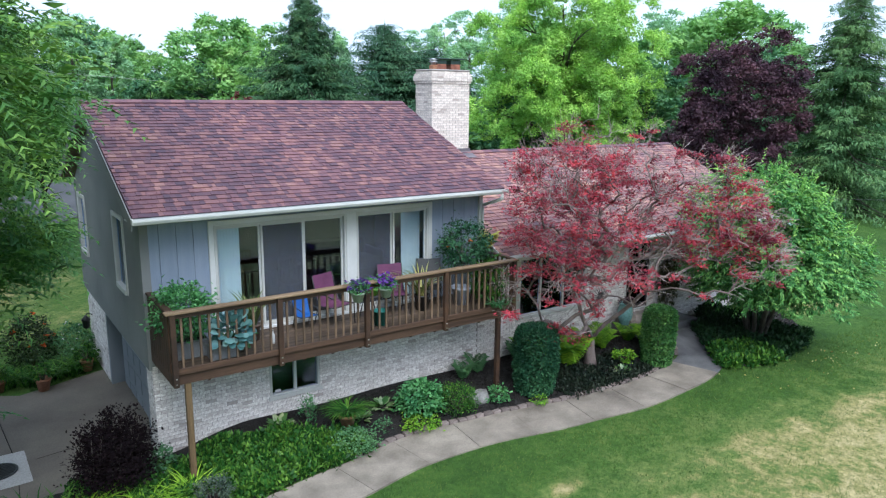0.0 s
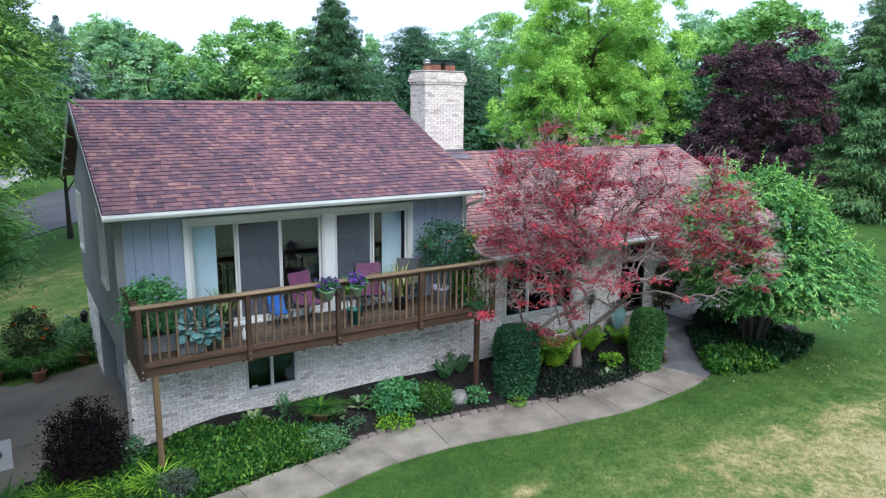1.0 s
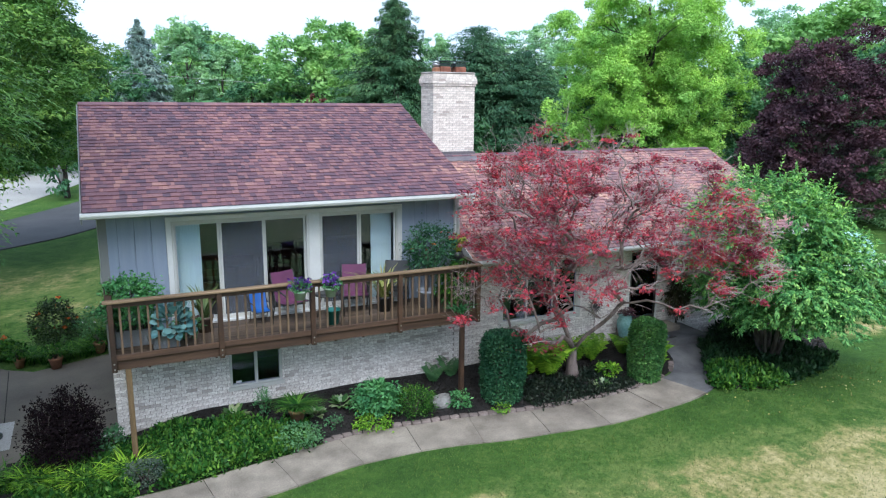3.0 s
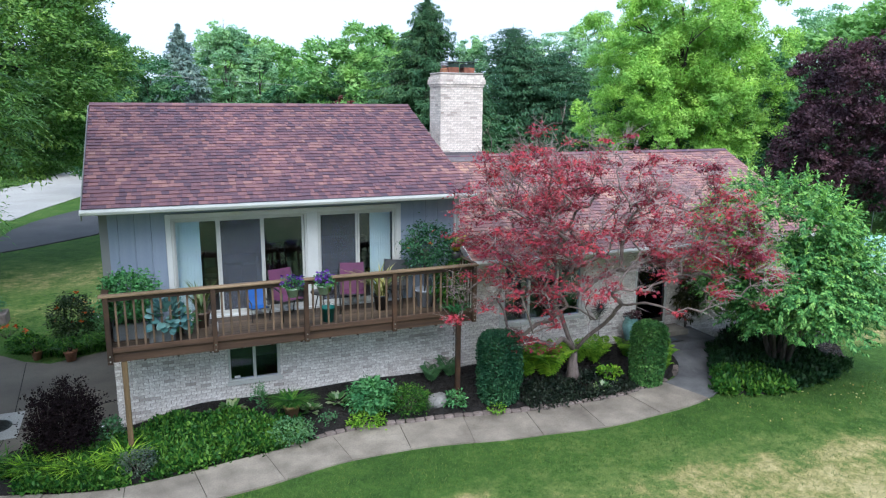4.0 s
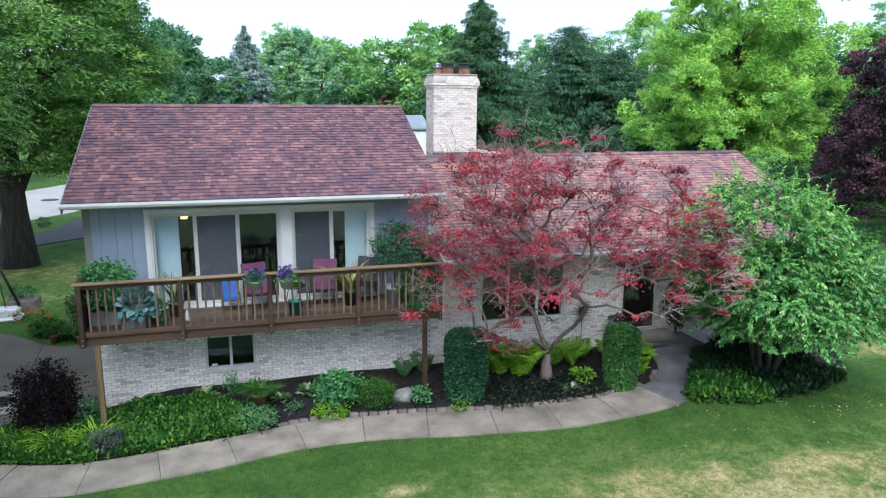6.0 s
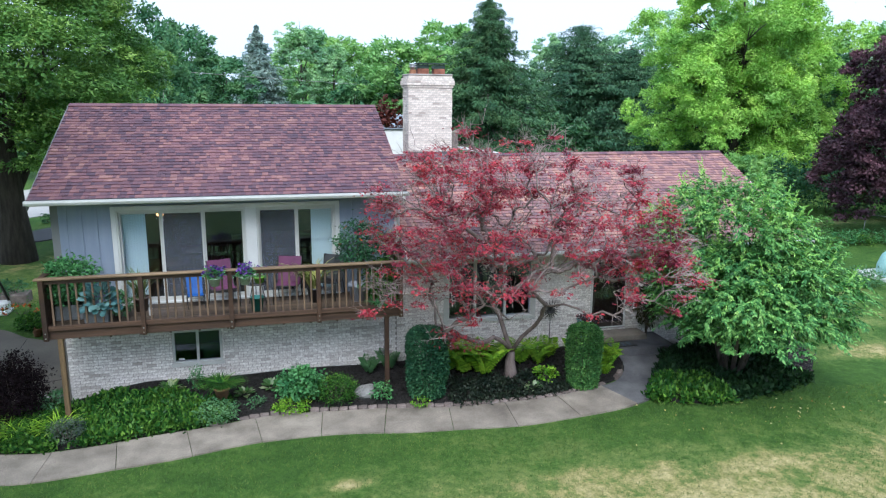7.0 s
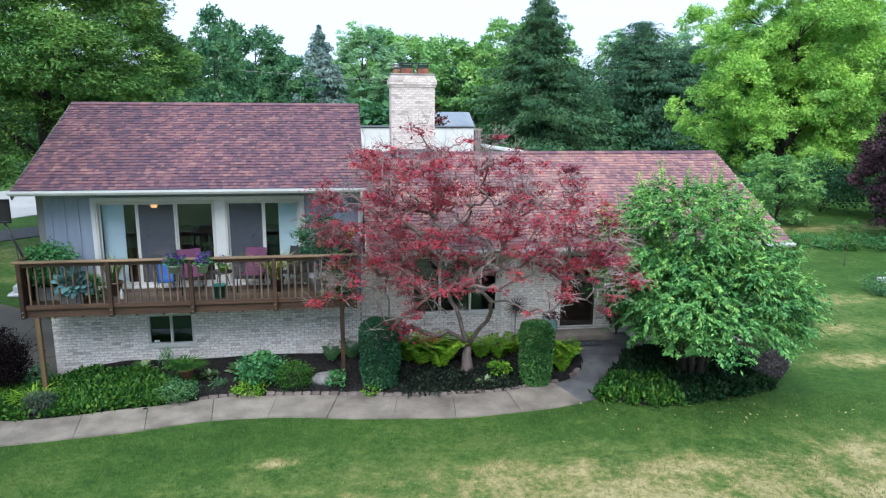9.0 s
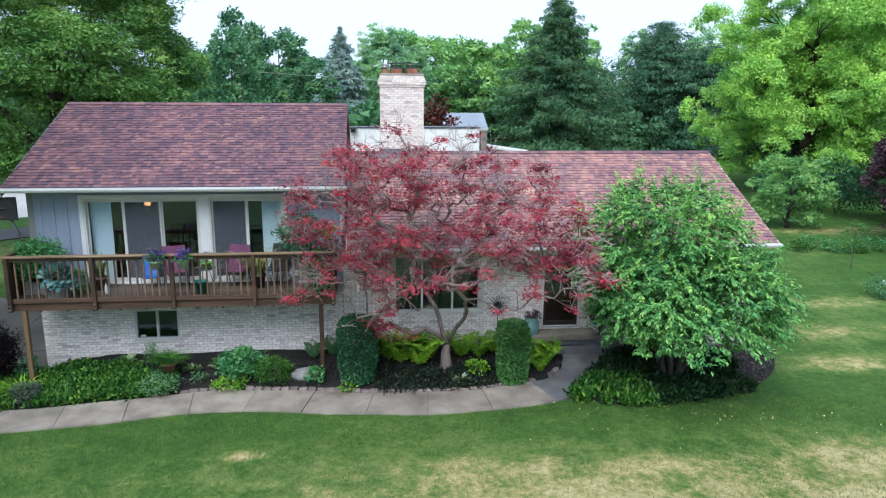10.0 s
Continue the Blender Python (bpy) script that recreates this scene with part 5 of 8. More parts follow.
def broadleaf(name, label, height, width, leaf, bark, clumps=170, per=60, leaf_l=0.34, leaf_w=0.2, clump_r=1.3, base_h=0.22, r0=0.3, seed=1, hollow=0.45, droop=0.3, lobes=34, flat=0.62, bough=(0.2, 0.36), out_to=(0.5, 0.86)):
    """A broad-leaved tree at the origin."""
    rng = np.random.default_rng(seed)
    t = thing(name, (0, 0, 0), label, "tree")
    vs, fs, tips = limbs(rng, (0, 0, 0), height, width * 0.42, r0, base_h + 0.05, 8)
    part("trunk", mesh_of("trunk", vs, fs, bark, True), None, t)
    zc, rz = height * (1 + base_h) / 2, height * (1 - base_h) / 2
    pts, out, local = crown_points(rng, (0, 0, zc), (width / 2, width / 2, rz), clumps, per, clump_r, hollow, flat, seed=seed, lobes=lobes, bough=bough, out_to=out_to, full=True)
    part("crown", quads("crown", small_leaves(rng, pts, leaf_l, leaf_w, droop, out, local), leaf, 3), None, t)
    return t


def conifer(name, label, height, width, leaf, seed=1, levels=26, per=13, droop=0.25, needle=0.5, dense=10, taper=0.8):
    """A spruce at the origin: whorls of drooping boughs set with needle sprays."""
    rng = np.random.default_rng(seed)
    t = thing(name, (0, 0, 0), label, "tree")
    vs, fs = [], []
    tube_into(vs, fs, [(0, 0, -0.2), (0, 0, height * 0.5), (0, 0, height)], [height * 0.018, height * 0.011, 0.01], 8)
    P, D = [], []
    for L in range(levels):
        f = (L + rng.random() * 0.9) / levels
        z = height * (0.06 + 0.92 * f)
        reach = width / 2 * (1 - f) ** taper + 0.12
        for b in range(per):
            a = 2 * math.pi * (b + rng.random() * 0.9) / per + L
            r = reach * rng.uniform(0.4, 1.2) * (1 + 0.12 * math.sin(3 * a + L))
            z0 = z + rng.uniform(-0.5, 0.5) * height * 0.03
            sag = droop * rng.uniform(0.6, 1.4)
            dirv = np.array((math.cos(a), math.sin(a), 0))
            side = np.array((-dirv[1], dirv[0], 0))
            end = dirv * r + np.array((0, 0, z0 - r * sag * 0.8))
            if b % 2 == 0:
                tube_into(vs, fs, [(0, 0, z0), tuple((dirv * r * 0.5 + np.array((0, 0, z0 - r * sag * 0.5)))), tuple(end)], [0.04 * (1 - f) + 0.015, 0.025, 0.005], 4)
            for s in range(dense):
                u = 1 - ((s + rng.random()) / dense) ** 1.25
                q = dirv * r * u + np.array((0, 0, z0 - sag * r * (1.25 * u - 0.45 * u ** 3)))
                w = (1 - 0.75 * u) * r * 0.3 + 0.10
                for sg in (-1, 1):
                    P.append(q + side * sg * rng.uniform(0, w) + np.array((0, 0, -abs(rng.normal()) * 0.03 * width * 0.5)))
                    D.append(dirv * rng.uniform(0.2, 1.0) + side * sg * rng.uniform(0.0, 0.9) + np.array((0, 0, rng.uniform(-1.1, 0.15))))
    P, D = np.array(P), np.array(D)
    k = len(P)
    f = (1 + 0.4 * rng.uniform(-1, 1, k)) * (0.35 + 0.65 * np.clip((height - P[:, 2]) / (height * 0.45), 0, 1))
    n = rng.normal(size=(k, 3)) * 0.6 + np.array((0, 0, 1))
    D /= np.linalg.norm(D, axis=1, keepdims=True)
    s = np.cross(D, n)
    s /= np.linalg.norm(s, axis=1, keepdims=True)
    f = f[:, None]
    co = np.stack([P - s * needle * 0.15 * f, P + s * needle * 0.15 * f, P + D * needle * f], 1).reshape(-1, 3)
    part("trunk", mesh_of("trunk", vs, fs, M_DARKBARK, True), None, t)
    part("crown", quads("crown", co, leaf, 3), None, t)
    return t


def stand(ob, x, y, rz=0.0, s=1.0, sz=None, copy=True):
    """Stand a tree, or a copy of it, on the ground at x, y."""
    m = Matrix.LocRotScale((x, y, ground_z(x, y)), Euler((0, 0, radians(rz))), (s, s, sz or s))
    if copy:
        return copy_thing(ob, m)
    ob.matrix_basis = m
    return ob


# big old shade tree on the side lawn, and the locust that hangs over the drive
big_locust = broadleaf("shade_tree", "large dark-trunked shade tree on the side lawn", 15.0, 13.6, L_LOCUST, M_DARKBARK, 2700, 110, 0.14, 0.07, 1.15, 0.08, 0.56, 3, lobes=80, flat=0.34, bough=(0.17, 0.30), out_to=(0.35, 0.92))
stand(big_locust, -2.6, 31.2, 30, 1.08, copy=False)

def near_locust(x, y, height, width):
    """The locust by the drive: feathery hanging fronds on the side towards the house, plain leaves behind."""
    rng = np.random.default_rng(4)
    t = thing("locust_tree", (0, 0, 0), "airy light green locust tree hanging over the driveway", "tree")
    vs, fs, tips = limbs(rng, (0, 0, 0), height, width * 0.44, 0.22, 0.2, 9)
    part("trunk", mesh_of("trunk", vs, fs, M_BARK, True), None, t)
    c, R = (0, 0, height * 0.55), (width / 2, width / 2, height * 0.5)
    base, out = crown_points(rng, c, R, 4600, 10, 0.8, 0.4, 0.3, seed=4, lobes=110, bough=(0.14, 0.24), out_to=(0.45, 0.92))
    edge = 4.4 + 0.7 * np.sin(base[:, 1] * 1.7 + base[:, 0])
    ok = (base[:, 0] > 1.9) & (base[:, 0] < 5.6 + 0.38 * (base[:, 2] - 5.2)) & ((base[:, 2] > edge) | ((base[:, 2] > edge - 1.9) & (base[:, 0] < 4.6) & (base[:, 1] > -1.0) & (rng.random(len(base)) < 0.4)))
    ok &= (base[:, 1] > -2.0) | (base[:, 2] > edge + 1.2)
    base, out = base[ok], out[ok]
    n = len(base)
    d = out * np.array((1, 1, 0.2)) + rng.normal(size=(n, 3)) * 0.45
    d /= np.linalg.norm(d, axis=1, keepdims=True)
    side = np.cross(d, np.array((0, 0, 1.0)))
    side /= np.linalg.norm(side, axis=1, keepdims=True) + 1e-6
    L = rng.uniform(0.32, 0.6, n)[:, None]
    rows = []
    for j in range(7):
        u = (j + 0.6) / 7
        q = base + d * L * u - np.array((0, 0, 0.5)) * L * u * u
        for sg in (-1, 1):
            ld = side * sg + d * 0.5 + rng.normal(size=(n, 3)) * 0.18 - np.array((0, 0, 0.35))
            ll = L * 0.27 * (1 - 0.45 * u)
            rows.append(np.stack([q - d * ll * 0.2, q + d * ll * 0.24, q + ld * ll], 1))
    part("spray", quads("spray", np.concatenate(rows).reshape(-1, 3), L_SPRAY, 3), None, t)
    rest, o2, loc = crown_points(rng, c, R, 700, 60, 1.1, 0.4, 0.4, seed=5, lobes=40, full=True)
    ok = (rest[:, 0] <= 2.2) | ((rest[:, 0] < 4.4) & (rest[:, 2] > 4.9) & (rest[:, 1] > -3.0))
    part("crown", quads("crown", small_leaves(rng, rest[ok], 0.2, 0.1, 0.5, o2[ok], loc[ok]), L_LOCUST, 3), None, t)
    return stand(t, x, y, 0, copy=False)


near_locust(-4.0, 12.75, 12.5, 12.4)
bright = broadleaf("maple_tree", "big bright green maple beyond the back yard", 14.0, 15.0, L_BRIGHT, M_DARKBARK, 2800, 105, 0.13, 0.095, 0.75, -0.08, 0.4, 5, 0.5, 0.35, 180, 0.8, (0.11, 0.21), (0.22, 0.97))
stand(bright, 42.4, 44.9, 40, 1.08, 1.22, copy=False)
purple = broadleaf("purple_maple", "dark purple-leaved maple with a round crown", 10.0, 9.8, L_PURPLE, M_DARKBARK, 1000, 80, 0.15, 0.12, 0.8, -0.04, 0.3, 6, 0.5, lobes=60, flat=0.5, bough=(0.16, 0.3), out_to=(0.4, 0.92))
stand(purple, 39.0, 26.6, 10, 0.87, 1.04, copy=False)
spruce = conifer("spruce_tree", "tall dark green spruce with drooping boughs", 17.2, 20.5, L_SPRUCE, 7, 31, 14, 0.34, 0.36, 140, 0.82)
stand(spruce, 30.2, 67.6, 0, copy=False)
blue = conifer("blue_spruce", "slim blue spruce beyond the lawn", 15.2, 10.0, L_BLUE, 8, 40, 15, 0.30, 0.55, 34, 0.72)
stand(blue, 8.1, 92.0, 0, copy=False)
pine = conifer("pine_tree", "broad dark green pine beyond the back yard", 15.6, 18.5, L_PINE, 9, 30, 18, 0.0, 0.46, 56, 0.45)
stand(pine, 45.6, 79.0, 60, copy=False)
fir = conifer("fir_tree", "tall soft green spruce at the edge of the back yard", 14.0, 12.0, L_FIR, 19, 30, 12, 0.34, 0.23, 150, 0.7)
stand(fir, 45.0, 23.5, 120, copy=False)
poplar = broadleaf("poplar_tree", "tall pale green poplar by the street", 21.0, 10.5, L_PALE, M_BARK, 420, 38, 0.37, 0.22, 1.15, 0.0, 0.35, 10, 0.35, lobes=46, flat=0.5, bough=(0.14, 0.26), out_to=(0.35, 0.95))
stand(poplar, 69.0, 100.0, 0, copy=False)
green = broadleaf("ash_tree", "mid-green tree beyond the lawn with a full crown", 13.0, 9.0, L_DEEP, M_DARKBARK, 380, 35, 0.40, 0.25, 1.1, -0.06, 0.3, 11, lobes=44, flat=0.5, bough=(0.17, 0.3), out_to=(0.4, 0.92))
stand(green, 4.6, 80.0, 0, 0.8, copy=False)
linden = broadleaf("linden_tree", "yellow-green tree beyond the lawn with a rounded crown", 12.5, 11.0, L_FAR, M_DARKBARK, 420, 38, 0.39, 0.25, 1.2, -0.06, 0.3, 12, lobes=44, flat=0.5, bough=(0.17, 0.3), out_to=(0.4, 0.92))
stand(linden, 33.1, 150.0, 0, 1.38, copy=False)
slim = broadleaf("cottonwood_tree", "slender upright green tree by the street", 17.5, 6.5, L_PALE, M_BARK, 400, 55, 0.30, 0.19, 0.85, -0.04, 0.3, 13, lobes=40, flat=0.55, bough=(0.16, 0.28), out_to=(0.4, 0.95))
stand(slim, 13.6, 95.0, 0, copy=False)
for ob, x, y, rz, s in ((slim, 18.0, 97, 60, 0.86), (slim, 56.8, 115, 20, 1.1), (linden, 25.6, 78, 40, 0.82), (linden, 22.0, 140, 10, 1.2), (linden, 46.0, 130, 70, 1.25), (linden, 12.0, 130, 0, 0.8),
                        (poplar, 78, 95, 90, 1.05), (poplar, 84, 62, 10, 0.95), (poplar, 84, 52, 200, 0.88), (poplar, 73.7, 60, 130, 0.85), (poplar, 62, 104, 20, 0.85), (poplar, 92, 74, 77, 1.0), (poplar, 55, 88, 30, 0.78), (poplar, 58.5, 79, 250, 0.84), (poplar, 65.5, 74, 310, 0.86), (poplar, 78.5, 55, 45, 0.86),
                        (green, 18.4, 80, 40, 0.84), (green, 24.8, 85, 80, 1.02), (green, 31.7, 90, 200, 1.08), (green, -4.4, 70, 90, 1.05), (green, 0.6, 90, 10, 0.85), (green, -14, 62, 50, 1.1), (green, 10.5, 104, 300, 0.72), (green, 38, 100, 20, 1.05), (green, -9, 84, 20, 1.1), (green, -1.6, 108, 70, 1.55), (green, 1.8, 112, 150, 1.3), (pine, 51.0, 77.0, 160, 0.82),
                        (green, 52, 44, 130, 1.0), (green, 50, 33, 15, 0.95), (green, 58, 36, 70, 1.05), (green, 60, 24, 310, 0.95), (green, 55, 13, 20, 0.95), (green, 66, 12, 33, 1.1), (green, 47, 52, 200, 0.95), (green, 42, 48, 100, 0.9),
                        (linden, 33.6, 32.0, 80, 0.25), (linden, 56, 58, 10, 0.95), (linden, 66, 48, 120, 1.0), (linden, -26, 56, 15, 1.0)):
    stand(ob, x, y, rz, s)

stand(green, 0.9, 55, 90, 0.72, 1.14)
stand(green, -0.7, 70.6, 200, 0.95, 1.42)
young = broadleaf("young_tree", "young tree with a thin dark trunk on the side lawn", 6.2, 4.6, L_LOCUST, M_DARKBARK, 170, 70, 0.2, 0.1, 0.75, 0.36, 0.13, 14, lobes=18, flat=0.4)
stand(young, 4.0, 38.4, 0, copy=False)

# far woods all round, one uneven belt of crowns
rng = np.random.default_rng(40)
allp = []
for k in range(190):
    a = 2 * math.pi * k / 190 + rng.random() * 0.03
    # the front stretch stays out of view, added for the panes to reflect
    front = math.cos(a) < -0.3
    d = rng.uniform(128, 165) if not front else rng.uniform(48, 70)
    x, y = 10 + math.sin(a) * d, 5 + math.cos(a) * d
    h = rng.uniform(7.5, 11.5)
    p, o_ = crown_points(rng, (x, y, h * 0.5 - 1), (h * 0.5, h * 0.5, h * 0.56), 50, 15, 2.0, 0.4, 0.5, seed=k)
    allp.append(p)
for k in range(70):
    x = rng.uniform(10, 95)
    y = rng.uniform(72, 100) if x < 48 else rng.uniform(98 - x, 112 - x) + 14
    h = rng.uniform(3.5, 6.0)
    p, o_ = crown_points(rng, (x, y, h * 0.4 - 1), (h * 0.8, h * 0.8, h * 0.6), 40, 16, 1.5, 0.4, 0.5, seed=k + 300)
    allp.append(p)
p = np.concatenate(allp)
woods = part("far_woods", quads("far_woods", small_leaves(rng, p, 0.95, 0.7, 0.3, np.zeros((len(p), 3)), np.zeros((len(p), 3))), L_DEEP, 3), None, None)
tagged(woods, "belt of green woods all round the plot, its unseen front added for reflections", "woods", kind="stuff")

# ---------------------------------------------------------------- red maple
def maple(x, y, z):
    """A vase of limbs that divide towards some hundreds of flat leaf pads under a wide dome."""
    rng = np.random.default_rng(77)
    t = thing("japanese_maple", (x, y, z), "spreading red-leaved ornamental maple with bare grey twigs in the bed", "tree")
    fork = np.array((x + 0.02, y, z + 0.62))
    pads = []
    while len(pads) < 900:
        u, v = rng.uniform(-1, 1, 2)
        r2 = u * u + v * v
        if r2 > 1:
            continue
        px = 12.6 + u * (3.5 if u > 0 else 3.05)
        py = 12.6 + v * 1.75 - 2.9 * max(0.0, u - 0.15) - 0.9 * max(0.0, -u - 0.3)
        dome = 1.7 + 3.3 * (1 - r2) ** 0.34 - 0.5 * u + 0.5 * noise.noise((px * 0.9, py * 0.9, 3.0))
        low = 0.45 + 0.5 * (1 - r2) + 1.25 * max(0.0, u)
        pz = low + (dome - low) * rng.random() ** 0.7
        if noise.noise((px * 1.3, py * 1.3, pz * 1.6)) < -0.12:
            continue
        over_roof = 2.15 + (py - 13.76) * 0.464
        if (py > 13.4 and px > 10.5 and pz < over_roof) or (px < 10.9 and py > 12.75 and pz < 3.9) or (pz < 1.5 and rng.random() < 0.3) or (px < 10.6 and pz < 0.9) or (px > 14.6 and py > 12.2 and pz < 1.5):
            continue
        pads.append((px, py, pz))
    for k in range(14):
        pads.append((11.55 + rng.normal() * 0.3, 12.7 + rng.normal() * 0.2, 0.25 + rng.normal() * 0.25))
    pads = sorted((np.array(p) for p in pads), key=lambda p: np.linalg.norm(p - fork))
    nodes, up = [fork], [-1]
    for a, el, L in ((178, 48, 1.3), (140, 66, 1.2), (60, 66, 1.2), (5, 42, 1.4), (-60, 50, 1.1), (-130, 52, 1.1), (210, 40, 1.2)):
        d = np.array((math.cos(radians(a)) * math.cos(radians(el)), math.sin(radians(a)) * math.cos(radians(el)), math.sin(radians(el))))
        last = 0
        for k in range(1, 5):
            nodes.append(fork + d * L * k / 4 + np.array((0, 0, 0.05 * math.sin(k))) + rng.normal(size=3) * 0.03)
            up.append(last)
            last = len(nodes) - 1
    ends = []
    for p in pads:
        arr = np.array(nodes)
        dist = np.linalg.norm(arr - p, axis=1)
        back = np.linalg.norm(arr - fork, axis=1)
        cost = dist + 0.22 * back + 0.5 * np.maximum(0, arr[:, 2] - p[2])
        cost[0] += 3.0
        q = int(np.argmin(cost))
        n = max(2, int(dist[q] / 0.3))
        last = q
        for k in range(1, n + 1):
            f = k / n
            w = nodes[q] * (1 - f) + p * f + np.array((0, 0, 0.16 * dist[q] * math.sin(math.pi * f))) * 0.6 + (rng.normal(size=3) * 0.035 if k < n else 0)
            nodes.append(w)
            up.append(last)
            last = len(nodes) - 1
        ends.append(last)
    load = [0] * len(nodes)
    for e in ends:
        k = e
        while k >= 0:
            load[k] += 1
            k = up[k]
    rad = [0.0050 * max(c, 1) ** 0.5 for c in load]
    kids = [[] for _ in nodes]
    for k, u in enumerate(up):
        if u >= 0:
            kids[u].append(k)
    vs, fs = [], []
    base = Vector((x, y, z))
    tube_into(vs, fs, [base - Vector((0, 0, 0.15)), base + Vector((0, 0, 0.12)), base + Vector((-0.02, 0.0, 0.4)), Vector(fork)], [0.22, 0.15, 0.115, 0.075], 10)
    for u in range(len(nodes)):
        for c in kids[u]:
            if load[c] == 0:
                continue
            heavy = max(kids[u], key=lambda w: load[w])
            if u != 0 and c == heavy and up[u] >= 0:
                continue
            line = [u, c]
            while kids[line[-1]]:
                line.append(max(kids[line[-1]], key=lambda w: load[w]))
            rr = [min(rad[c], 0.07 if u == 0 else 0.05) if k == 0 else min(rad[q], 0.055) for k, q in enumerate(line)]
            tube_into(vs, fs, [tuple(nodes[q]) for q in line], rr, 6 if rr[0] > 0.02 else 4)
    part("trunk", mesh_of("trunk", vs, fs, M_MAPLEBARK, True), None, t, "pale grey trunk and twigs")
    tv, tf = [], []
    for e in ends:
        for k in range(3):
            d = Vector(nodes[e] - fork)
            d.z *= 0.4
            d = (d.normalized() + Vector(rng.normal(size=3)) * 0.6).normalized() * rng.uniform(0.18, 0.5)
            a0 = Vector(nodes[e])
            tube_into(tv, tf, [a0, a0 + d * 0.5 + Vector((0, 0, 0.02)), a0 + d], [0.0055, 0.004, 0.002], 3)
            b0 = a0 + d * 0.5
            tube_into(tv, tf, [b0, b0 + (d.normalized() + Vector(rng.normal(size=3)) * 0.7).normalized() * rng.uniform(0.1, 0.26)], [0.0035, 0.0015], 3)
    part("twig", mesh_of("twig", tv, tf, M_TWIG), None, t, "bare pale twigs")["kind"] = "stuff"
    # flat pads of lobed leaves on two thirds of the branch ends
    P = np.array([nodes[e] for e in ends if noise.noise(Vector(nodes[e]) * 1.25 + Vector((7, 0, 0))) > -0.10 and rng.random() < 0.84])
    per = 42
    k = len(P)
    size = rng.uniform(0.55, 1.3, (k, 1, 1))
    pts = (P[:, None, :] + rng.normal(size=(k, per, 3)) * np.array((0.135, 0.135, 0.05)) * size).reshape(-1, 3)
    out = np.repeat((P - fork) * np.array((1, 1, 0)), per, axis=0)
    out /= np.linalg.norm(out, axis=1, keepdims=True) + 1e-6
    n = len(pts)
    d = rng.normal(size=(n, 3)) * np.array((1, 1, 0.4)) + out * 0.6 - np.array((0, 0, 0.3))
    d /= np.linalg.norm(d, axis=1, keepdims=True)
    up_ = rng.normal(size=(n, 3)) * 0.45 + np.array((0, 0, 1.0))
    side = np.cross(d, up_)
    side /= np.linalg.norm(side, axis=1, keepdims=True) + 1e-6
    ll = 0.073 * rng.uniform(0.65, 1.25, n)
    lobes = [leaf_quads(pts, d * math.cos(a) + side * math.sin(a), up_, ll * f, ll * 0.34, 0.1) for a, f in ((0.0, 1.0), (0.85, 0.85), (-0.85, 0.85))]
    part("crown", quads("crown", np.concatenate(lobes), L_MAPLE), None, t, "dark to bright red leaves")
    return t


maple(13.15, 13.15, bed_z(13.15, 13.15))


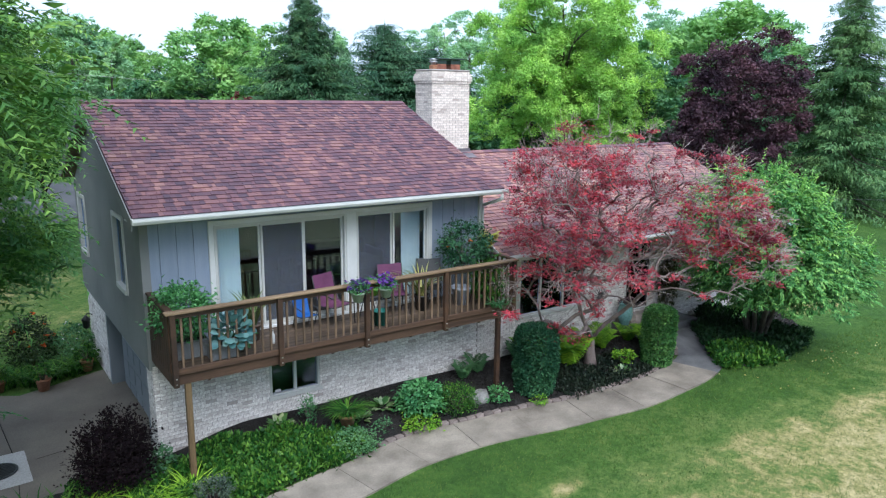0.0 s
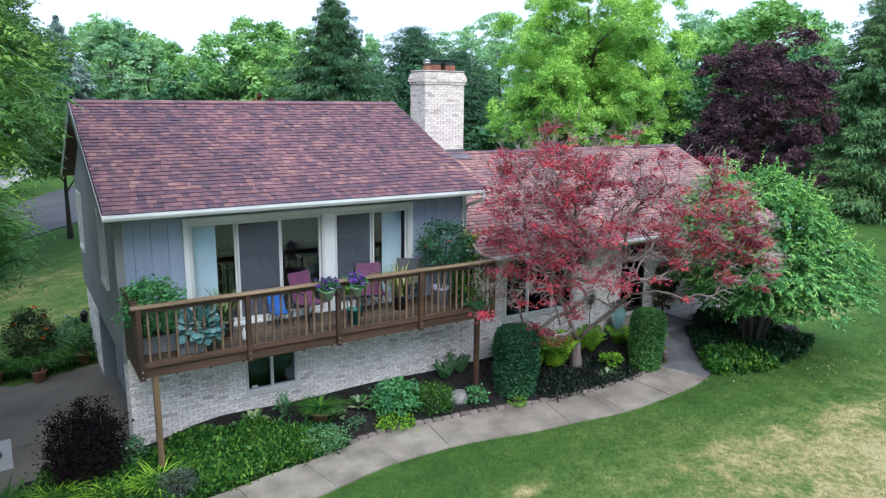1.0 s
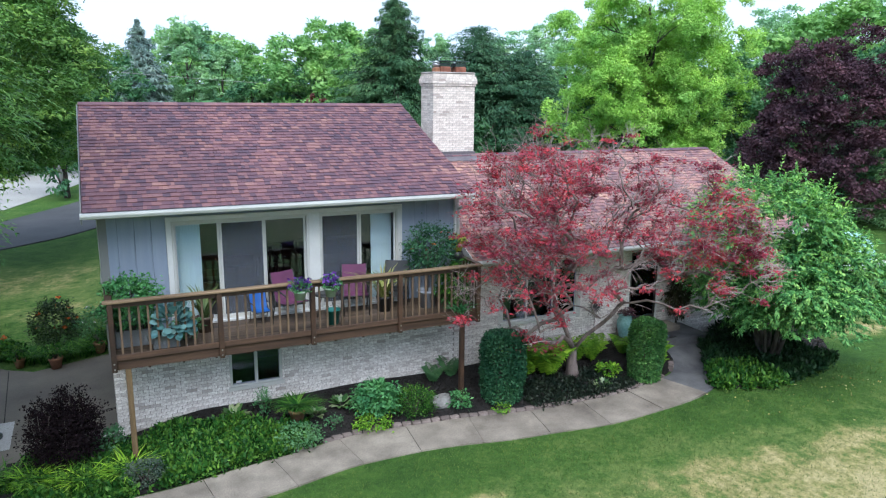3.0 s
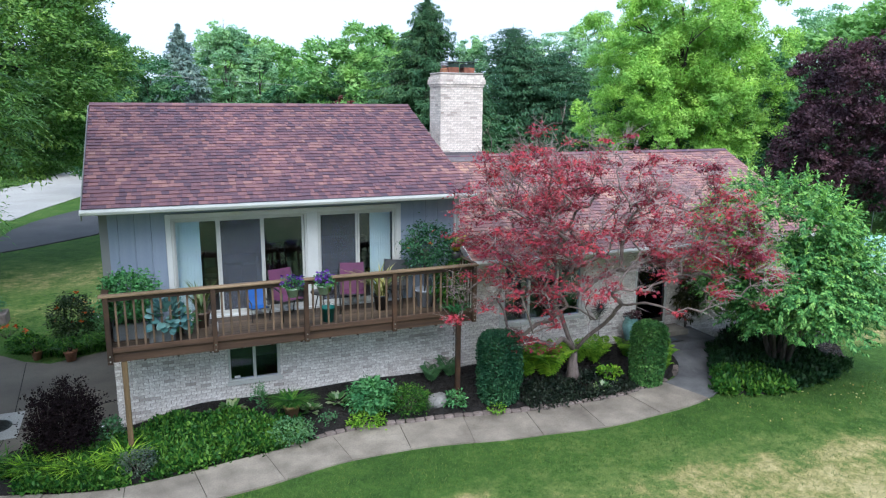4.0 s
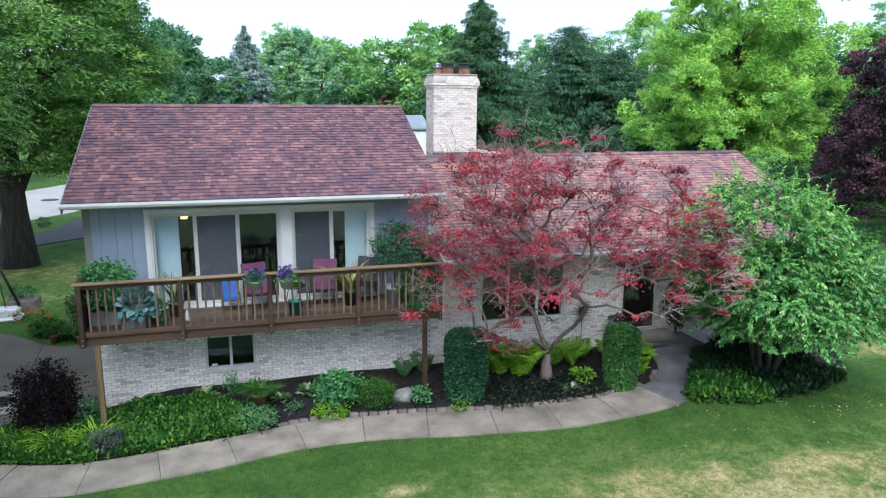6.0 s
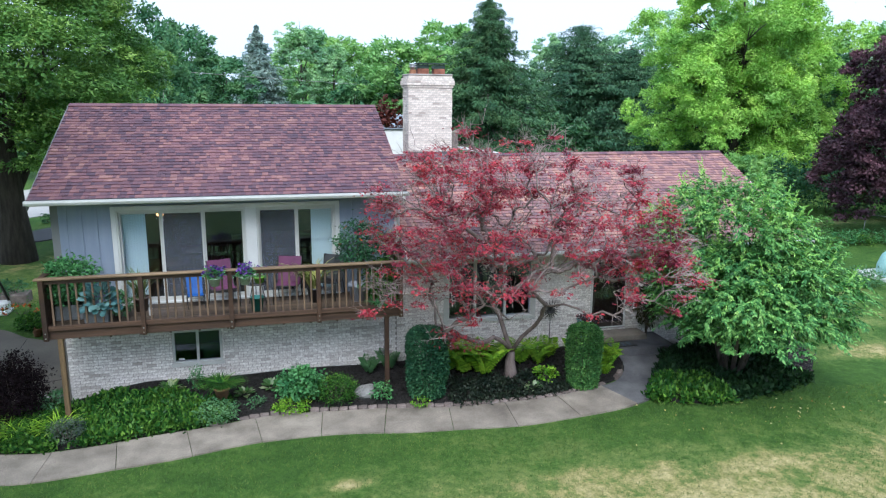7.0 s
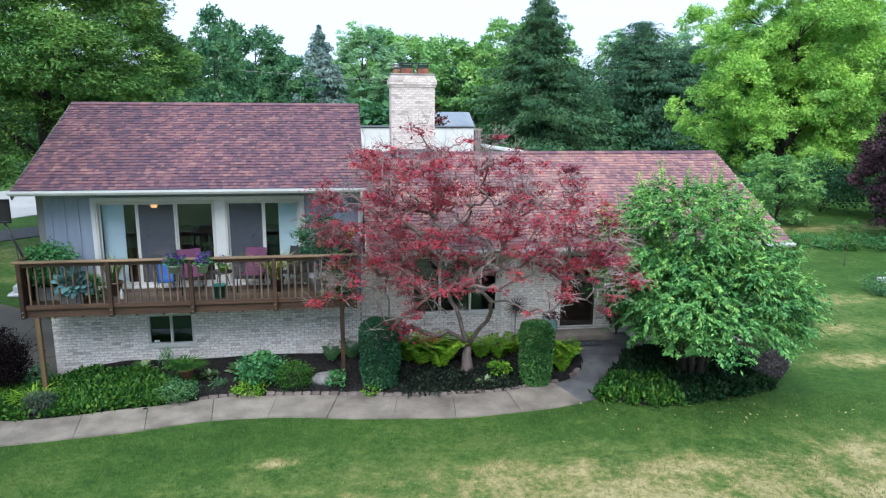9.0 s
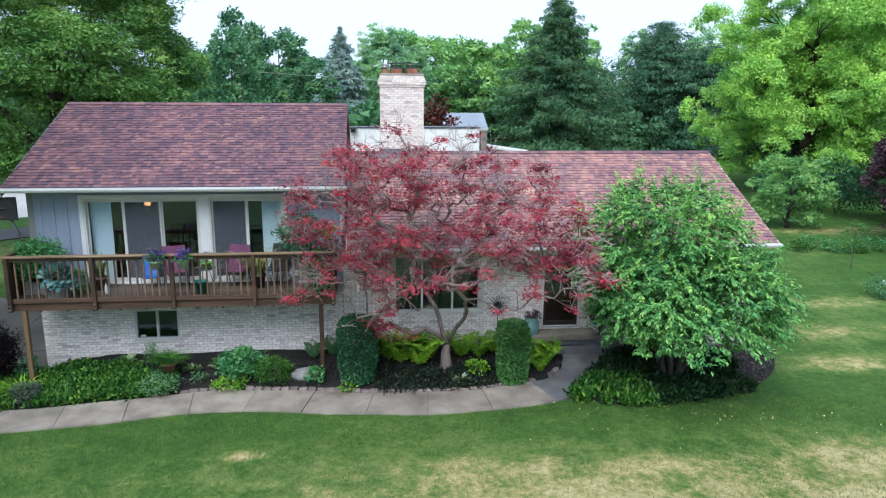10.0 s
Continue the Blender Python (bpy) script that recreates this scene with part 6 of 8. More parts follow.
def dogwood(x, y):
    """A broad, dense shrub with layered drooping leaves down to the ground."""
    rng = np.random.default_rng(78)
    z = ground_z(x, y)
    t = thing("dogwood_shrub", (x, y, z), "large dense bright green shrub with drooping layered leaves", "shrub")
    vs, fs = [], []
    for k in range(9):
        a = k * 0.7
        e = Vector((x + math.cos(a) * 1.3, y + math.sin(a) * 1.1, z + 2.6 + 0.2 * (k % 3)))
        tube_into(vs, fs, [(x + 0.12 * math.cos(a), y + 0.12 * math.sin(a), z - 0.1), (x + 0.5 * math.cos(a), y + 0.5 * math.sin(a), z + 1.2), tuple(e)], [0.07, 0.05, 0.015], 6)
    part("stem", mesh_of("stem", vs, fs, M_BARK, True), None, t)
    # arching sprays of paired, hanging leaves on the boughs; fresh growth at the tips on top, with painted-in light
    pa, oa = crown_points(rng, (x + 0.0, y - 0.55, z + 2.0), (2.0, 1.9, 1.45), 2500, 1, 0.3, 0.62, 0.5, 2.4, 5, 34, (0.26, 0.42), (0.5, 0.84))
    pb, ob_ = crown_points(rng, (x - 0.25, y + 0.05, z + 3.1), (1.75, 1.6, 1.6), 2000, 1, 0.3, 0.6, 0.5, 2.8, 9, 26, (0.24, 0.40), (0.5, 0.84))
    p0, out = np.concatenate([pa, pb]), np.concatenate([oa, ob_])
    k = len(p0)
    d = out * np.array((1, 1, 0.35)) + rng.normal(size=(k, 3)) * 0.35
    d /= np.linalg.norm(d, axis=1, keepdims=True)
    shoot = (out[:, 2] > 0.25) & (rng.random(k) < 0.10) & (p0[:, 2] > z + 2.0)
    d[shoot] = d[shoot] * 0.45 + np.array((0, 0, 0.85))
    L = rng.uniform(0.26, 0.5, k)
    L[shoot] *= 1.35
    side = np.cross(d, np.array((0, 0, 1.0)))
    side /= np.linalg.norm(side, axis=1, keepdims=True) + 1e-6
    old, fresh = [], []
    # high, upward sprays get pale tips: light from above put into the colour
    young = (rng.random(k) < (0.75 * np.clip(out[:, 2] - 0.15, 0, 1) + 0.16 * (p0[:, 2] > z + 3.2)) * np.clip((p0[:, 2] - z - 1.7) / 1.1, 0, 1)) | shoot
    for j in range(9):
        u = (j + 0.5) / 9
        q = p0 + d * (L * u)[:, None] - np.array((0, 0, 1.0)) * np.where(shoot, 0.02, 0.3 * L * u * u)[:, None]
        for sg in (-1, 1):
            ld = d * 0.8 + side * sg * 0.6 + rng.normal(size=(k, 3)) * 0.22
            ld[:, 2] -= np.where(shoot, 0.15, 0.55)
            nn = rng.normal(size=(k, 3)) * 0.4 + np.array((0, 0, 1.0)) + out * 0.2
            ll = 0.125 * (1 - 0.3 * u) * rng.uniform(0.7, 1.25, k)
            quad4 = leaf_quads(q, ld, nn, ll, ll * 0.4).reshape(-1, 4, 3)
            ok = q[:, 2] > z + 1.2 + 0.3 * np.clip(11.7 - q[:, 1], 0, 1) + 0.22 * np.sin(q[:, 0] * 4.1) * np.cos(q[:, 1] * 3.3)
            tip = young & (u > 0.45)
            old.append(quad4[ok & ~tip])
            fresh.append(quad4[ok & tip])
    ins, oi = crown_points(rng, (x - 0.05, y - 0.3, z + 2.2), (1.6, 1.45, 1.3), 150, 36, 0.5, 0.5, 0.5, 2.0, 3)
    ins = ins[ins[:, 2] > z + 1.0]
    inner = scatter_leaves(rng, ins, np.full(len(ins), 0.12), np.full(len(ins), 0.045), 0.6)
    part("crown", quads("crown", np.concatenate([np.concatenate(old).reshape(-1, 3), inner]), L_DOGWOOD), None, t)
    part("new_growth", quads("new_growth", np.concatenate(fresh).reshape(-1, 3), L_TIP), None, t, "pale yellow-green shoot tips with light from above in their colour")
    return t


dogwood(18.45, 12.0)


def clipped_shrub(x, y, w, h, leaf, seed, label):
    """A clipped upright shrub with a domed top."""
    rng = np.random.default_rng(seed)
    z = bed_z(x, y)
    t = thing("clipped_shrub", (x, y, z), label, "shrub")
    vs, fs = [], []
    for k in range(5):
        a = k * 1.26
        tube_into(vs, fs, [(x + 0.08 * math.cos(a), y + 0.08 * math.sin(a), z - 0.1), (x + 0.25 * w * math.cos(a), y + 0.25 * w * math.sin(a), z + h * 0.8)], [0.03, 0.008], 5)
    part("stem", mesh_of("stem", vs, fs, M_BARK, True), None, t)
    n = 18000
    th = rng.uniform(0, 2 * math.pi, n)
    side = rng.random(n) < 0.7
    plan = (np.abs(np.cos(th)) ** 2.8 + np.abs(np.sin(th)) ** 2.8) ** (-1 / 2.8)
    rr = np.where(side, 1.0, np.sqrt(rng.random(n)))
    zz = np.where(side, rng.random(n) * 0.93, 0.93 + 0.07 * (1 - rr ** 3))
    shoulder = np.clip((zz - 0.82) / 0.11, 0, 1)
    rr = rr * np.where(side, 1 - 0.10 * shoulder ** 2, 0.92) * (1 - 0.16 * np.clip(0.35 - zz, 0, 1) / 0.35)
    bump = np.array([1 + 0.10 * noise.noise((math.cos(a) * 2.0 + seed, math.sin(a) * 2.0, c * 3.0)) + 0.07 * noise.noise((math.cos(a) * 5 + seed, math.sin(a) * 5, c * 8.0)) for a, c in zip(th, zz)])
    rr = rr * plan * bump * (1 - 0.16 * rng.random(n) ** 1.5)
    p = np.stack([x + np.cos(th) * rr * w / 2, y + np.sin(th) * rr * w / 2, z + 0.03 + zz * h * (1 - 0.05 * rng.random(n)) * (0.9 + 0.1 * bump)], 1)
    p = p[p[:, 2] > z + 0.02]
    co = scatter_leaves(rng, p, np.full(len(p), 0.056), np.full(len(p), 0.034), 0.1, (p - np.array((x, y, z + h / 2))) * 0.8)
    part("foliage", quads("foliage", co, leaf), None, t)


clipped_shrub(10.98, 12.78, 0.89, 1.56, L_HEDGE, 1, "dark green clipped shrub with a flat domed top")
clipped_shrub(14.64, 12.3, 0.74, 1.46, L_HEDGE2, 2, "lighter green clipped shrub with fresh top growth")

# ---------------------------------------------------------------- plants of the beds
def strips(name, rng, base, length, width, bend, mat, rise=1.0, spread=1.0):
    """Arching strap leaves: four cross-sections each, from the points base."""
    n = len(base)
    a = rng.uniform(0, 2 * math.pi, n)
    out = np.stack([np.cos(a), np.sin(a), np.zeros(n)], 1) * spread
    side = np.stack([-np.sin(a), np.cos(a), np.zeros(n)], 1)
    L = length * rng.uniform(0.65, 1.15, n)[:, None]
    co = np.empty((n, 8, 3))
    for k, (t, w) in enumerate(((0, 0.7), (0.4, 1.0), (0.75, 0.75), (1.0, 0.08))):
        p = base + out * L * (0.25 * t + bend * t * t) + np.array((0, 0, 1.0)) * L * rise * (t - 0.62 * bend * t ** 2.4)
        co[:, 2 * k] = p - side * width * w / 2
        co[:, 2 * k + 1] = p + side * width * w / 2
    idx = np.arange(n)[:, None] * 8 + np.array([0, 1, 3, 2, 2, 3, 5, 4, 4, 5, 7, 6])[None]
    me = bpy.data.meshes.new(name)
    me.vertices.add(n * 8)
    me.vertices.foreach_set("co", co.astype(np.float32).ravel())
    me.loops.add(n * 12)
    me.loops.foreach_set("vertex_index", idx.astype(np.int32).ravel())
    me.polygons.add(n * 3)
    me.polygons.foreach_set("loop_start", np.arange(0, n * 12, 4, dtype=np.int32))
    me.materials.append(mat)
    me.update(calc_edges=True)
    return me


def bush(name, label, x, y, z, w, h, leaf, count, ll, lw, seed, droop=0.1, category="plant", flowers=None, parent=None, hollow=0.5, stem=M_BARK, clump=0.16):
    """A leafy low plant on a few stems."""
    rng = np.random.default_rng(seed)
    t = parent or thing(name, (x, y, z), label, category)
    vs, fs = [], []
    for k in range(6):
        a = k * 1.05 + seed
        tube_into(vs, fs, [(x, y, z - 0.04), (x + w * 0.16 * math.cos(a), y + w * 0.16 * math.sin(a), z + h * 0.45), (x + w * 0.36 * math.cos(a), y + w * 0.36 * math.sin(a), z + h * 0.85)], [0.012, 0.008, 0.003], 4)
    part("stem", mesh_of("stem", vs, fs, stem, True), None, t)
    per = 12
    pts, out = crown_points(rng, (x, y, z + h * 0.52), (w / 2, w / 2, h * 0.5), max(count // per, 4), per, clump * max(w, 0.5), hollow, 0.7, 3.0, seed)
    ok = pts[:, 2] > z + 0.01
    pts, out = pts[ok], out[ok]
    n = len(pts)
    part("foliage", quads("foliage", scatter_leaves(rng, pts, np.full(n, ll), np.full(n, lw), droop, out * 0.6), leaf), None, t)
    if flowers:
        mat, cnt, size = flowers
        sel = pts[rng.choice(n, cnt, replace=False)] + np.array((0, 0, 0.03))
        top = sel[:, 2] > z + h * 0.35
        sel = sel[top] if top.sum() > 3 else sel
        p = np.repeat(sel, 5, axis=0)
        part("blossom", quads("blossom", scatter_leaves(rng, p, np.full(len(p), size), np.full(len(p), size * 0.8), -0.3), mat), None, t)
    return t


def strap_plant(name, label, x, y, z, n, length, width, bend, mat, seed, radius=0.12, category="plant", parent=None, rise=1.0):
    rng = np.random.default_rng(seed)
    t = parent or thing(name, (x, y, z), label, category)
    r = radius * np.sqrt(rng.random(n))
    a = rng.uniform(0, 6.283, n)
    base = np.stack([x + r * np.cos(a), y + r * np.sin(a), np.full(n, z - 0.02)], 1)
    part("leaf_tuft", strips("leaf_tuft", rng, base, length, width, bend, mat, rise), None, t)
    return t


def fern(x, y, z, size, mat, seed, label="lime green fern in the mulch bed", name="fern", parent=None):
    """Arching fronds, each with rows of leaflets."""
    rng = np.random.default_rng(seed)
    t = parent or thing(name, (x, y, z), label, "fern")
    P, D, N, S = [], [], [], []
    vs, fs = [], []
    for k in range(13):
        a = k * 2.4 + rng.random()
        L = size * rng.uniform(0.75, 1.1)
        o = np.array((math.cos(a), math.sin(a), 0))
        s = np.array((-math.sin(a), math.cos(a), 0))
        lean = rng.uniform(0.2, 0.6)
        pts = []
        for i in range(15):
            u = i / 14
            p = np.array((x, y, z)) + o * L * (lean * 0.75 * u + 0.22 * u * u) + np.array((0, 0, L * (1.3 * u - 0.6 * u ** 2.2)))
            pts.append(tuple(p))
            if i < 2:
                continue
            w = L * 0.27 * math.sin(math.pi * min(1, u * 0.86 + 0.12)) + 0.01
            for sg in (-1, 1):
                P.append(p), D.append(s * sg + o * 0.35 + np.array((0, 0, -0.15))), N.append((0, 0, 1)), S.append(w)
        tube_into(vs, fs, pts[::3], [0.006, 0.005, 0.004, 0.003, 0.002], 3)
    P, D, N, S = map(np.array, (P, D, N, S))
    part("stem", mesh_of("stem", vs, fs, mat), None, t)
    part("frond", quads("frond", leaf_quads(P, D.astype(float), N.astype(float), S, np.full(len(S), size * 0.11), 0.1), mat), None, t)
    return t


def hosta(x, y, z, size, mat, seed, label):
    rng = np.random.default_rng(seed)
    t = thing("hosta", (x, y, z), label, "plant")
    n = 26
    a = np.arange(n) * 2.4
    el = rng.uniform(0.15, 1.1, n)
    d = np.stack([np.cos(a) * np.cos(el), np.sin(a) * np.cos(el), np.sin(el) * 0.6], 1)
    p = np.array((x, y, z + 0.03)) + d * size * 0.25
    nn = np.stack([-np.cos(a) * 0.4, -np.sin(a) * 0.4, np.ones(n)], 1)
    part("leaf_rosette", quads("leaf_rosette", leaf_quads(p, d, nn, np.full(n, size * 0.62), np.full(n, size * 0.34), 0.15), mat), None, t)
    return t


def ground_cover(name, label, spots, mat, per, ll, lw, seed, height=0.12):
    """Low leafy carpet: little rosettes at the spots, one joined mass."""
    rng = np.random.default_rng(seed)
    p = np.array(spots)
    n = len(p)
    q = np.repeat(p, per, axis=0) + rng.normal(size=(n * per, 3)) * np.array((0.05, 0.05, 0.03)) + np.array((0, 0, 0.0))
    q[:, 2] += rng.random(n * per) * height
    d = rng.normal(size=(n * per, 3)) * 0.7 + np.array((0, 0, 0.75))
    nn = rng.normal(size=(n * per, 3)) * 0.8 + np.array((0, -0.4, 0.6))
    f = 1 + 0.4 * rng.uniform(-1, 1, n * per)
    ob = part(name, quads(name, leaf_quads(q, d, nn, ll * f, lw * f), mat), None, None)
    return tagged(ob, label, "ground cover", kind="stuff")


VARIEGATED = foliage("variegated_leaf", (0.05, 0.13, 0.04), (0.12, 0.22, 0.08), (0.42, 0.46, 0.32), 0.3, 2.0)
GREYGREEN = foliage("grey_green_leaf", (0.05, 0.075, 0.06), (0.09, 0.125, 0.10), (0.15, 0.19, 0.16), 0.2, 2.0)
rs = random.Random(5)

# left end of the bed: barberry, daylilies, catmint
bush("barberry_shrub", "dark purple barberry shrub at the corner of the bed", 2.3, 13.6, bed_z(2.3, 13.3), 1.15, 1.3, foliage("barberry_leaf", (0.006, 0.003, 0.005), (0.012, 0.006, 0.009), (0.020, 0.011, 0.014), 0.08, gloss=0.9), 9000, 0.05, 0.03, 31, -0.2, "shrub", hollow=0.3, clump=0.2)
bush("rose_bush", "small leafy rose with white flowers beside the brick corner", 3.0, 13.8, bed_z(3.0, 13.7), 0.6, 0.55, L_DEEP, 700, 0.06, 0.04, 32, flowers=(M_WHITE, 10, 0.035))
t = bpy.data.objects["barberry_shrub"]
for k, (dx, dy, w, h) in enumerate(((0.28, 0.1, 0.5, 1.5), (-0.35, -0.1, 0.55, 1.45), (0.05, 0.25, 0.45, 1.6))):
    bush("barberry_shrub", "", 2.3 + dx, 13.6 + dy, bed_z(2.3, 13.3), w, h, bpy.data.materials["barberry_leaf"], 1100, 0.05, 0.03, 34 + k, -0.4, parent=t, hollow=0.2)
for k, (x, y) in enumerate(((2.55, 12.75), (2.95, 12.62), (2.2, 12.85), (1.75, 13.05), (1.35, 13.2), (1.0, 13.45), (3.3, 12.75))):
    strap_plant("daylily", "clump of arching lime green daylily leaves", x, y, bed_z(x, y), 70, 0.62, 0.028, 0.75, L_GROUND if k % 3 else L_LIME, 40 + k, 0.13)
bush("catmint", "soft grey-green catmint mound beside the walk", 3.55, 12.45, bed_z(3.55, 12.4), 0.65, 0.45, GREYGREEN, 1400, 0.045, 0.02, 48)
spots = []
while len(spots) < 2900:
    x, y = rs.uniform(1.6, 6.6), rs.uniform(12.0, 14.1)
    i = min(range(len(bedA)), key=lambda k: abs(bedA[k][0] - x))
    y1 = 14.0 - 0.25 * max(0, x - 4.2) + 0.12 * math.sin(x * 5) - 0.15 * max(0.0, x - 5.5)
    if bedA[i][1] - 0.07 < y < y1 and math.hypot(x - 3.55, y - 12.45) > 0.3:
        spots.append((x, y, bed_z(x, y)))
ground_cover("ground_cover", "thick carpet of mid-green leafy ground cover in the bed", spots, L_GROUND, 16, 0.095, 0.046, 50, 0.17)
bush("sweet_woodruff", "low dark green mound spilling to the walk", 6.35, 12.78, bed_z(6.35, 12.8), 0.9, 0.32, L_DEEP, 1500, 0.05, 0.03, 52)
hosta(5.35, 13.95, bed_z(5.35, 13.95), 0.4, VARIEGATED, 53, "variegated hosta with white-edged leaves by the brick wall")
hosta(7.55, 13.75, bed_z(7.55, 13.75), 0.36, VARIEGATED, 54, "variegated hosta with white-edged leaves in dark mulch")
hosta(6.95, 13.55, bed_z(6.95, 13.55), 0.32, VARIEGATED, 55, "small pale variegated hosta in dark mulch")
bush("perennial", "upright feathery green perennial in the bed", 5.9, 13.85, bed_z(5.9, 13.85), 0.3, 0.6, L_FRESH, 420, 0.06, 0.018, 56)
pot = thing("potted_fern", (6.48, 13.28, bed_z(6.48, 13.28)), "terracotta pot with a drooping green fern", "potted plant")
zp = bed_z(6.48, 13.28) + 0.12
part("pot", lathe([(0.11, -0.03), (0.16, 0.26), (0.18, 0.26), (0.18, 0.31), (0.15, 0.31), (0.14, 0.25), (0.0, 0.25)], 18, 6.48, 13.28, zp), M_TERRA, pot, "terracotta pot")
strap_plant("potted_fern", "", 6.48, 13.28, zp + 0.27, 280, 0.46, 0.02, 0.95, L_GROUND, 57, 0.11, parent=pot)
bush("leafy_shrub", "leafy fresh green shrub in the bed", 8.2, 13.25, bed_z(8.2, 13.2), 0.9, 0.68, L_FRESH, 1900, 0.10, 0.055, 58, 0.3, "shrub")
bush("mounded_shrub", "rounded deep green mounded shrub in the bed", 8.95, 13.0, bed_z(8.95, 13.0), 0.85, 0.55, L_GROUND, 3200, 0.04, 0.022, 59, 0.0, "shrub", hollow=0.75)
bush("golden_creeper", "yellow-green creeping plant beside the walk", 7.95, 12.85, bed_z(7.95, 12.8), 0.75, 0.22, L_LIME, 900, 0.05, 0.03, 60)
bush("seedling", "small bright green plant by the walk", 9.95, 12.82, bed_z(9.95, 12.8), 0.42, 0.4, L_FRESH, 360, 0.07, 0.04, 61)
bush("seedling", "tiny bright green weed by the walk", 10.75, 12.38, bed_z(10.7, 12.4), 0.4, 0.14, L_LIME, 220, 0.05, 0.03, 62)
bush("seedling", "small pale leafy plant in dark mulch", 7.2, 13.1, bed_z(7.2, 13.1), 0.3, 0.2, L_DEEP, 160, 0.05, 0.03, 63)
for k, (x, y, s) in enumerate(((9.85, 14.0, 0.55), (10.35, 14.1, 0.6), (11.55, 14.0, 0.7))):
    fern(x, y, bed_z(x, y), s, L_DEEP, 64 + k, "deep green fern against the brick wall")
for k, (x, y, s) in enumerate(((12.05, 13.45, 1.05), (12.5, 13.25, 1.1), (12.75, 13.65, 0.9), (11.75, 13.65, 0.95), (12.3, 13.75, 0.95), (13.6, 13.7, 0.85), (14.05, 13.6, 0.75), (14.45, 13.9, 0.7), (15.3, 13.25, 0.7), (15.05, 13.6, 0.65), (15.6, 12.95, 0.65), (15.75, 13.2, 0.7), (15.4, 12.65, 0.5), (15.1, 12.9, 0.6))):
    fern(x, y, bed_z(x, y), s, L_LIME, 70 + k)
bush("lime_perennial", "small lime green leafy plant in dark mulch", 13.85, 12.7, bed_z(13.85, 12.7), 0.5, 0.35, L_LIME, 320, 0.08, 0.05, 80)
hosta(13.45, 12.35, bed_z(13.45, 12.3), 0.3, VARIEGATED, 81, "small white-edged hosta at the bed's rim")
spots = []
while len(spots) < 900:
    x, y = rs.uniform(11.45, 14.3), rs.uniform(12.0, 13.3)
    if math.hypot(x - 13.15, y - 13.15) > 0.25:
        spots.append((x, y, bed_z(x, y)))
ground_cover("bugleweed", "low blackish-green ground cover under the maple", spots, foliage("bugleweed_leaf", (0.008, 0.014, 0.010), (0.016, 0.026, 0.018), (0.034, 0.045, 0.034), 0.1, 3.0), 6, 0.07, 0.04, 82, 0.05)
# mulch chips
rng = np.random.default_rng(90)
cp = []
while len(cp) < 9000:
    x, y = rng.uniform(4.2, 15.4), rng.uniform(11.9, 14.4)
    i = min(range(len(bedA)), key=lambda k: abs(bedA[k][0] - x))
    if y > bedA[i][1] + 0.05:
        cp.append((x, y, bed_z(x, y) + 0.015))
cp = np.array(cp)
chips = part("mulch_chips", quads("mulch_chips", scatter_leaves(rng, cp, np.full(len(cp), 0.06), np.full(len(cp), 0.025), 0.0), M_CHIP), None, None)
tagged(chips, "loose dark bark chips", "mulch", kind="stuff")

# rock
bm = bmesh.new()
bmesh.ops.create_icosphere(bm, subdivisions=3, radius=1.0)
for v in bm.verts:
    c = v.co.copy()
    f = 1 + 0.22 * noise.noise(c * 1.6) + 0.07 * noise.noise(c * 5)
    v.co = Vector((9.62 + c.x * 0.27 * f, 13.1 + c.y * 0.2 * f, bed_z(9.62, 13.1) + 0.07 + max(-0.6, min(0.62, c.z)) * 0.2 * f + c.x * 0.05))
tagged(part("rock", bm, M_ROCK, None), "pale grey boulder in the mulch bed", "rock")

# edging bricks between bed and walk
edging = structure("bed_edging", boxes((6.0, 6.06, 12.64, 12.66, -1.35, -1.30)), M_EDGING, "row of worn edging bricks beside the walk", "edging")
run = [Vector((x, y, 0)) for x, y in FAR if 6.3 < x < 16.0 and y < 13.3]
me_e = bpy.data.meshes.new("edging_brick")
b = boxes((-0.1, 0.1, -0.05, 0.05, -0.06, 0.06), bevel=0.012)
b.to_mesh(me_e), b.free()
me_e.materials.append(M_EDGING)
acc, target = 0.0, 0.0
for a, c in zip(run, run[1:]):
    seg = (c - a).length
    while target <= acc + seg:
        p = a.lerp(c, (target - acc) / seg)
        d = (c - a).normalized()
        if rs.random() > 0.08:
            ob = new("edging_brick", me_e)
            ob.parent = edging
            ob.matrix_basis = Matrix.LocRotScale((p.x - d.y * 0.07, p.y + d.x * 0.07, walk_z(p.x, p.y) - 0.015 + rs.uniform(-0.02, 0.015)), Euler((rs.uniform(-0.12, 0.12), rs.uniform(-0.1, 0.1), math.atan2(d.y, d.x) + rs.uniform(-0.12, 0.12))), (rs.uniform(0.92, 1.05), 1.25, 1))
        target += 0.212
    acc += seg

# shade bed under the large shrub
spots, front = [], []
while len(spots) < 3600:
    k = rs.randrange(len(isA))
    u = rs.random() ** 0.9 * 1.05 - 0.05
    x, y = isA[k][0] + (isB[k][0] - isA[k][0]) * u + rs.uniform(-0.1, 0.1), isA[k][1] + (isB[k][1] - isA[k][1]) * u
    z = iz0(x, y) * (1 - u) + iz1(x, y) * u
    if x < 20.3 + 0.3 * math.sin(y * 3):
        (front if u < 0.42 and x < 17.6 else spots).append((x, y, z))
ground_cover("pachysandra", "leafy ground cover, the large shrub's shade put into its colour", spots, L_SHADEGC, 8, 0.13, 0.055, 91, 0.16)
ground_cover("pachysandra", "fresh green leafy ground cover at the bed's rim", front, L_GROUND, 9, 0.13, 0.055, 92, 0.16)

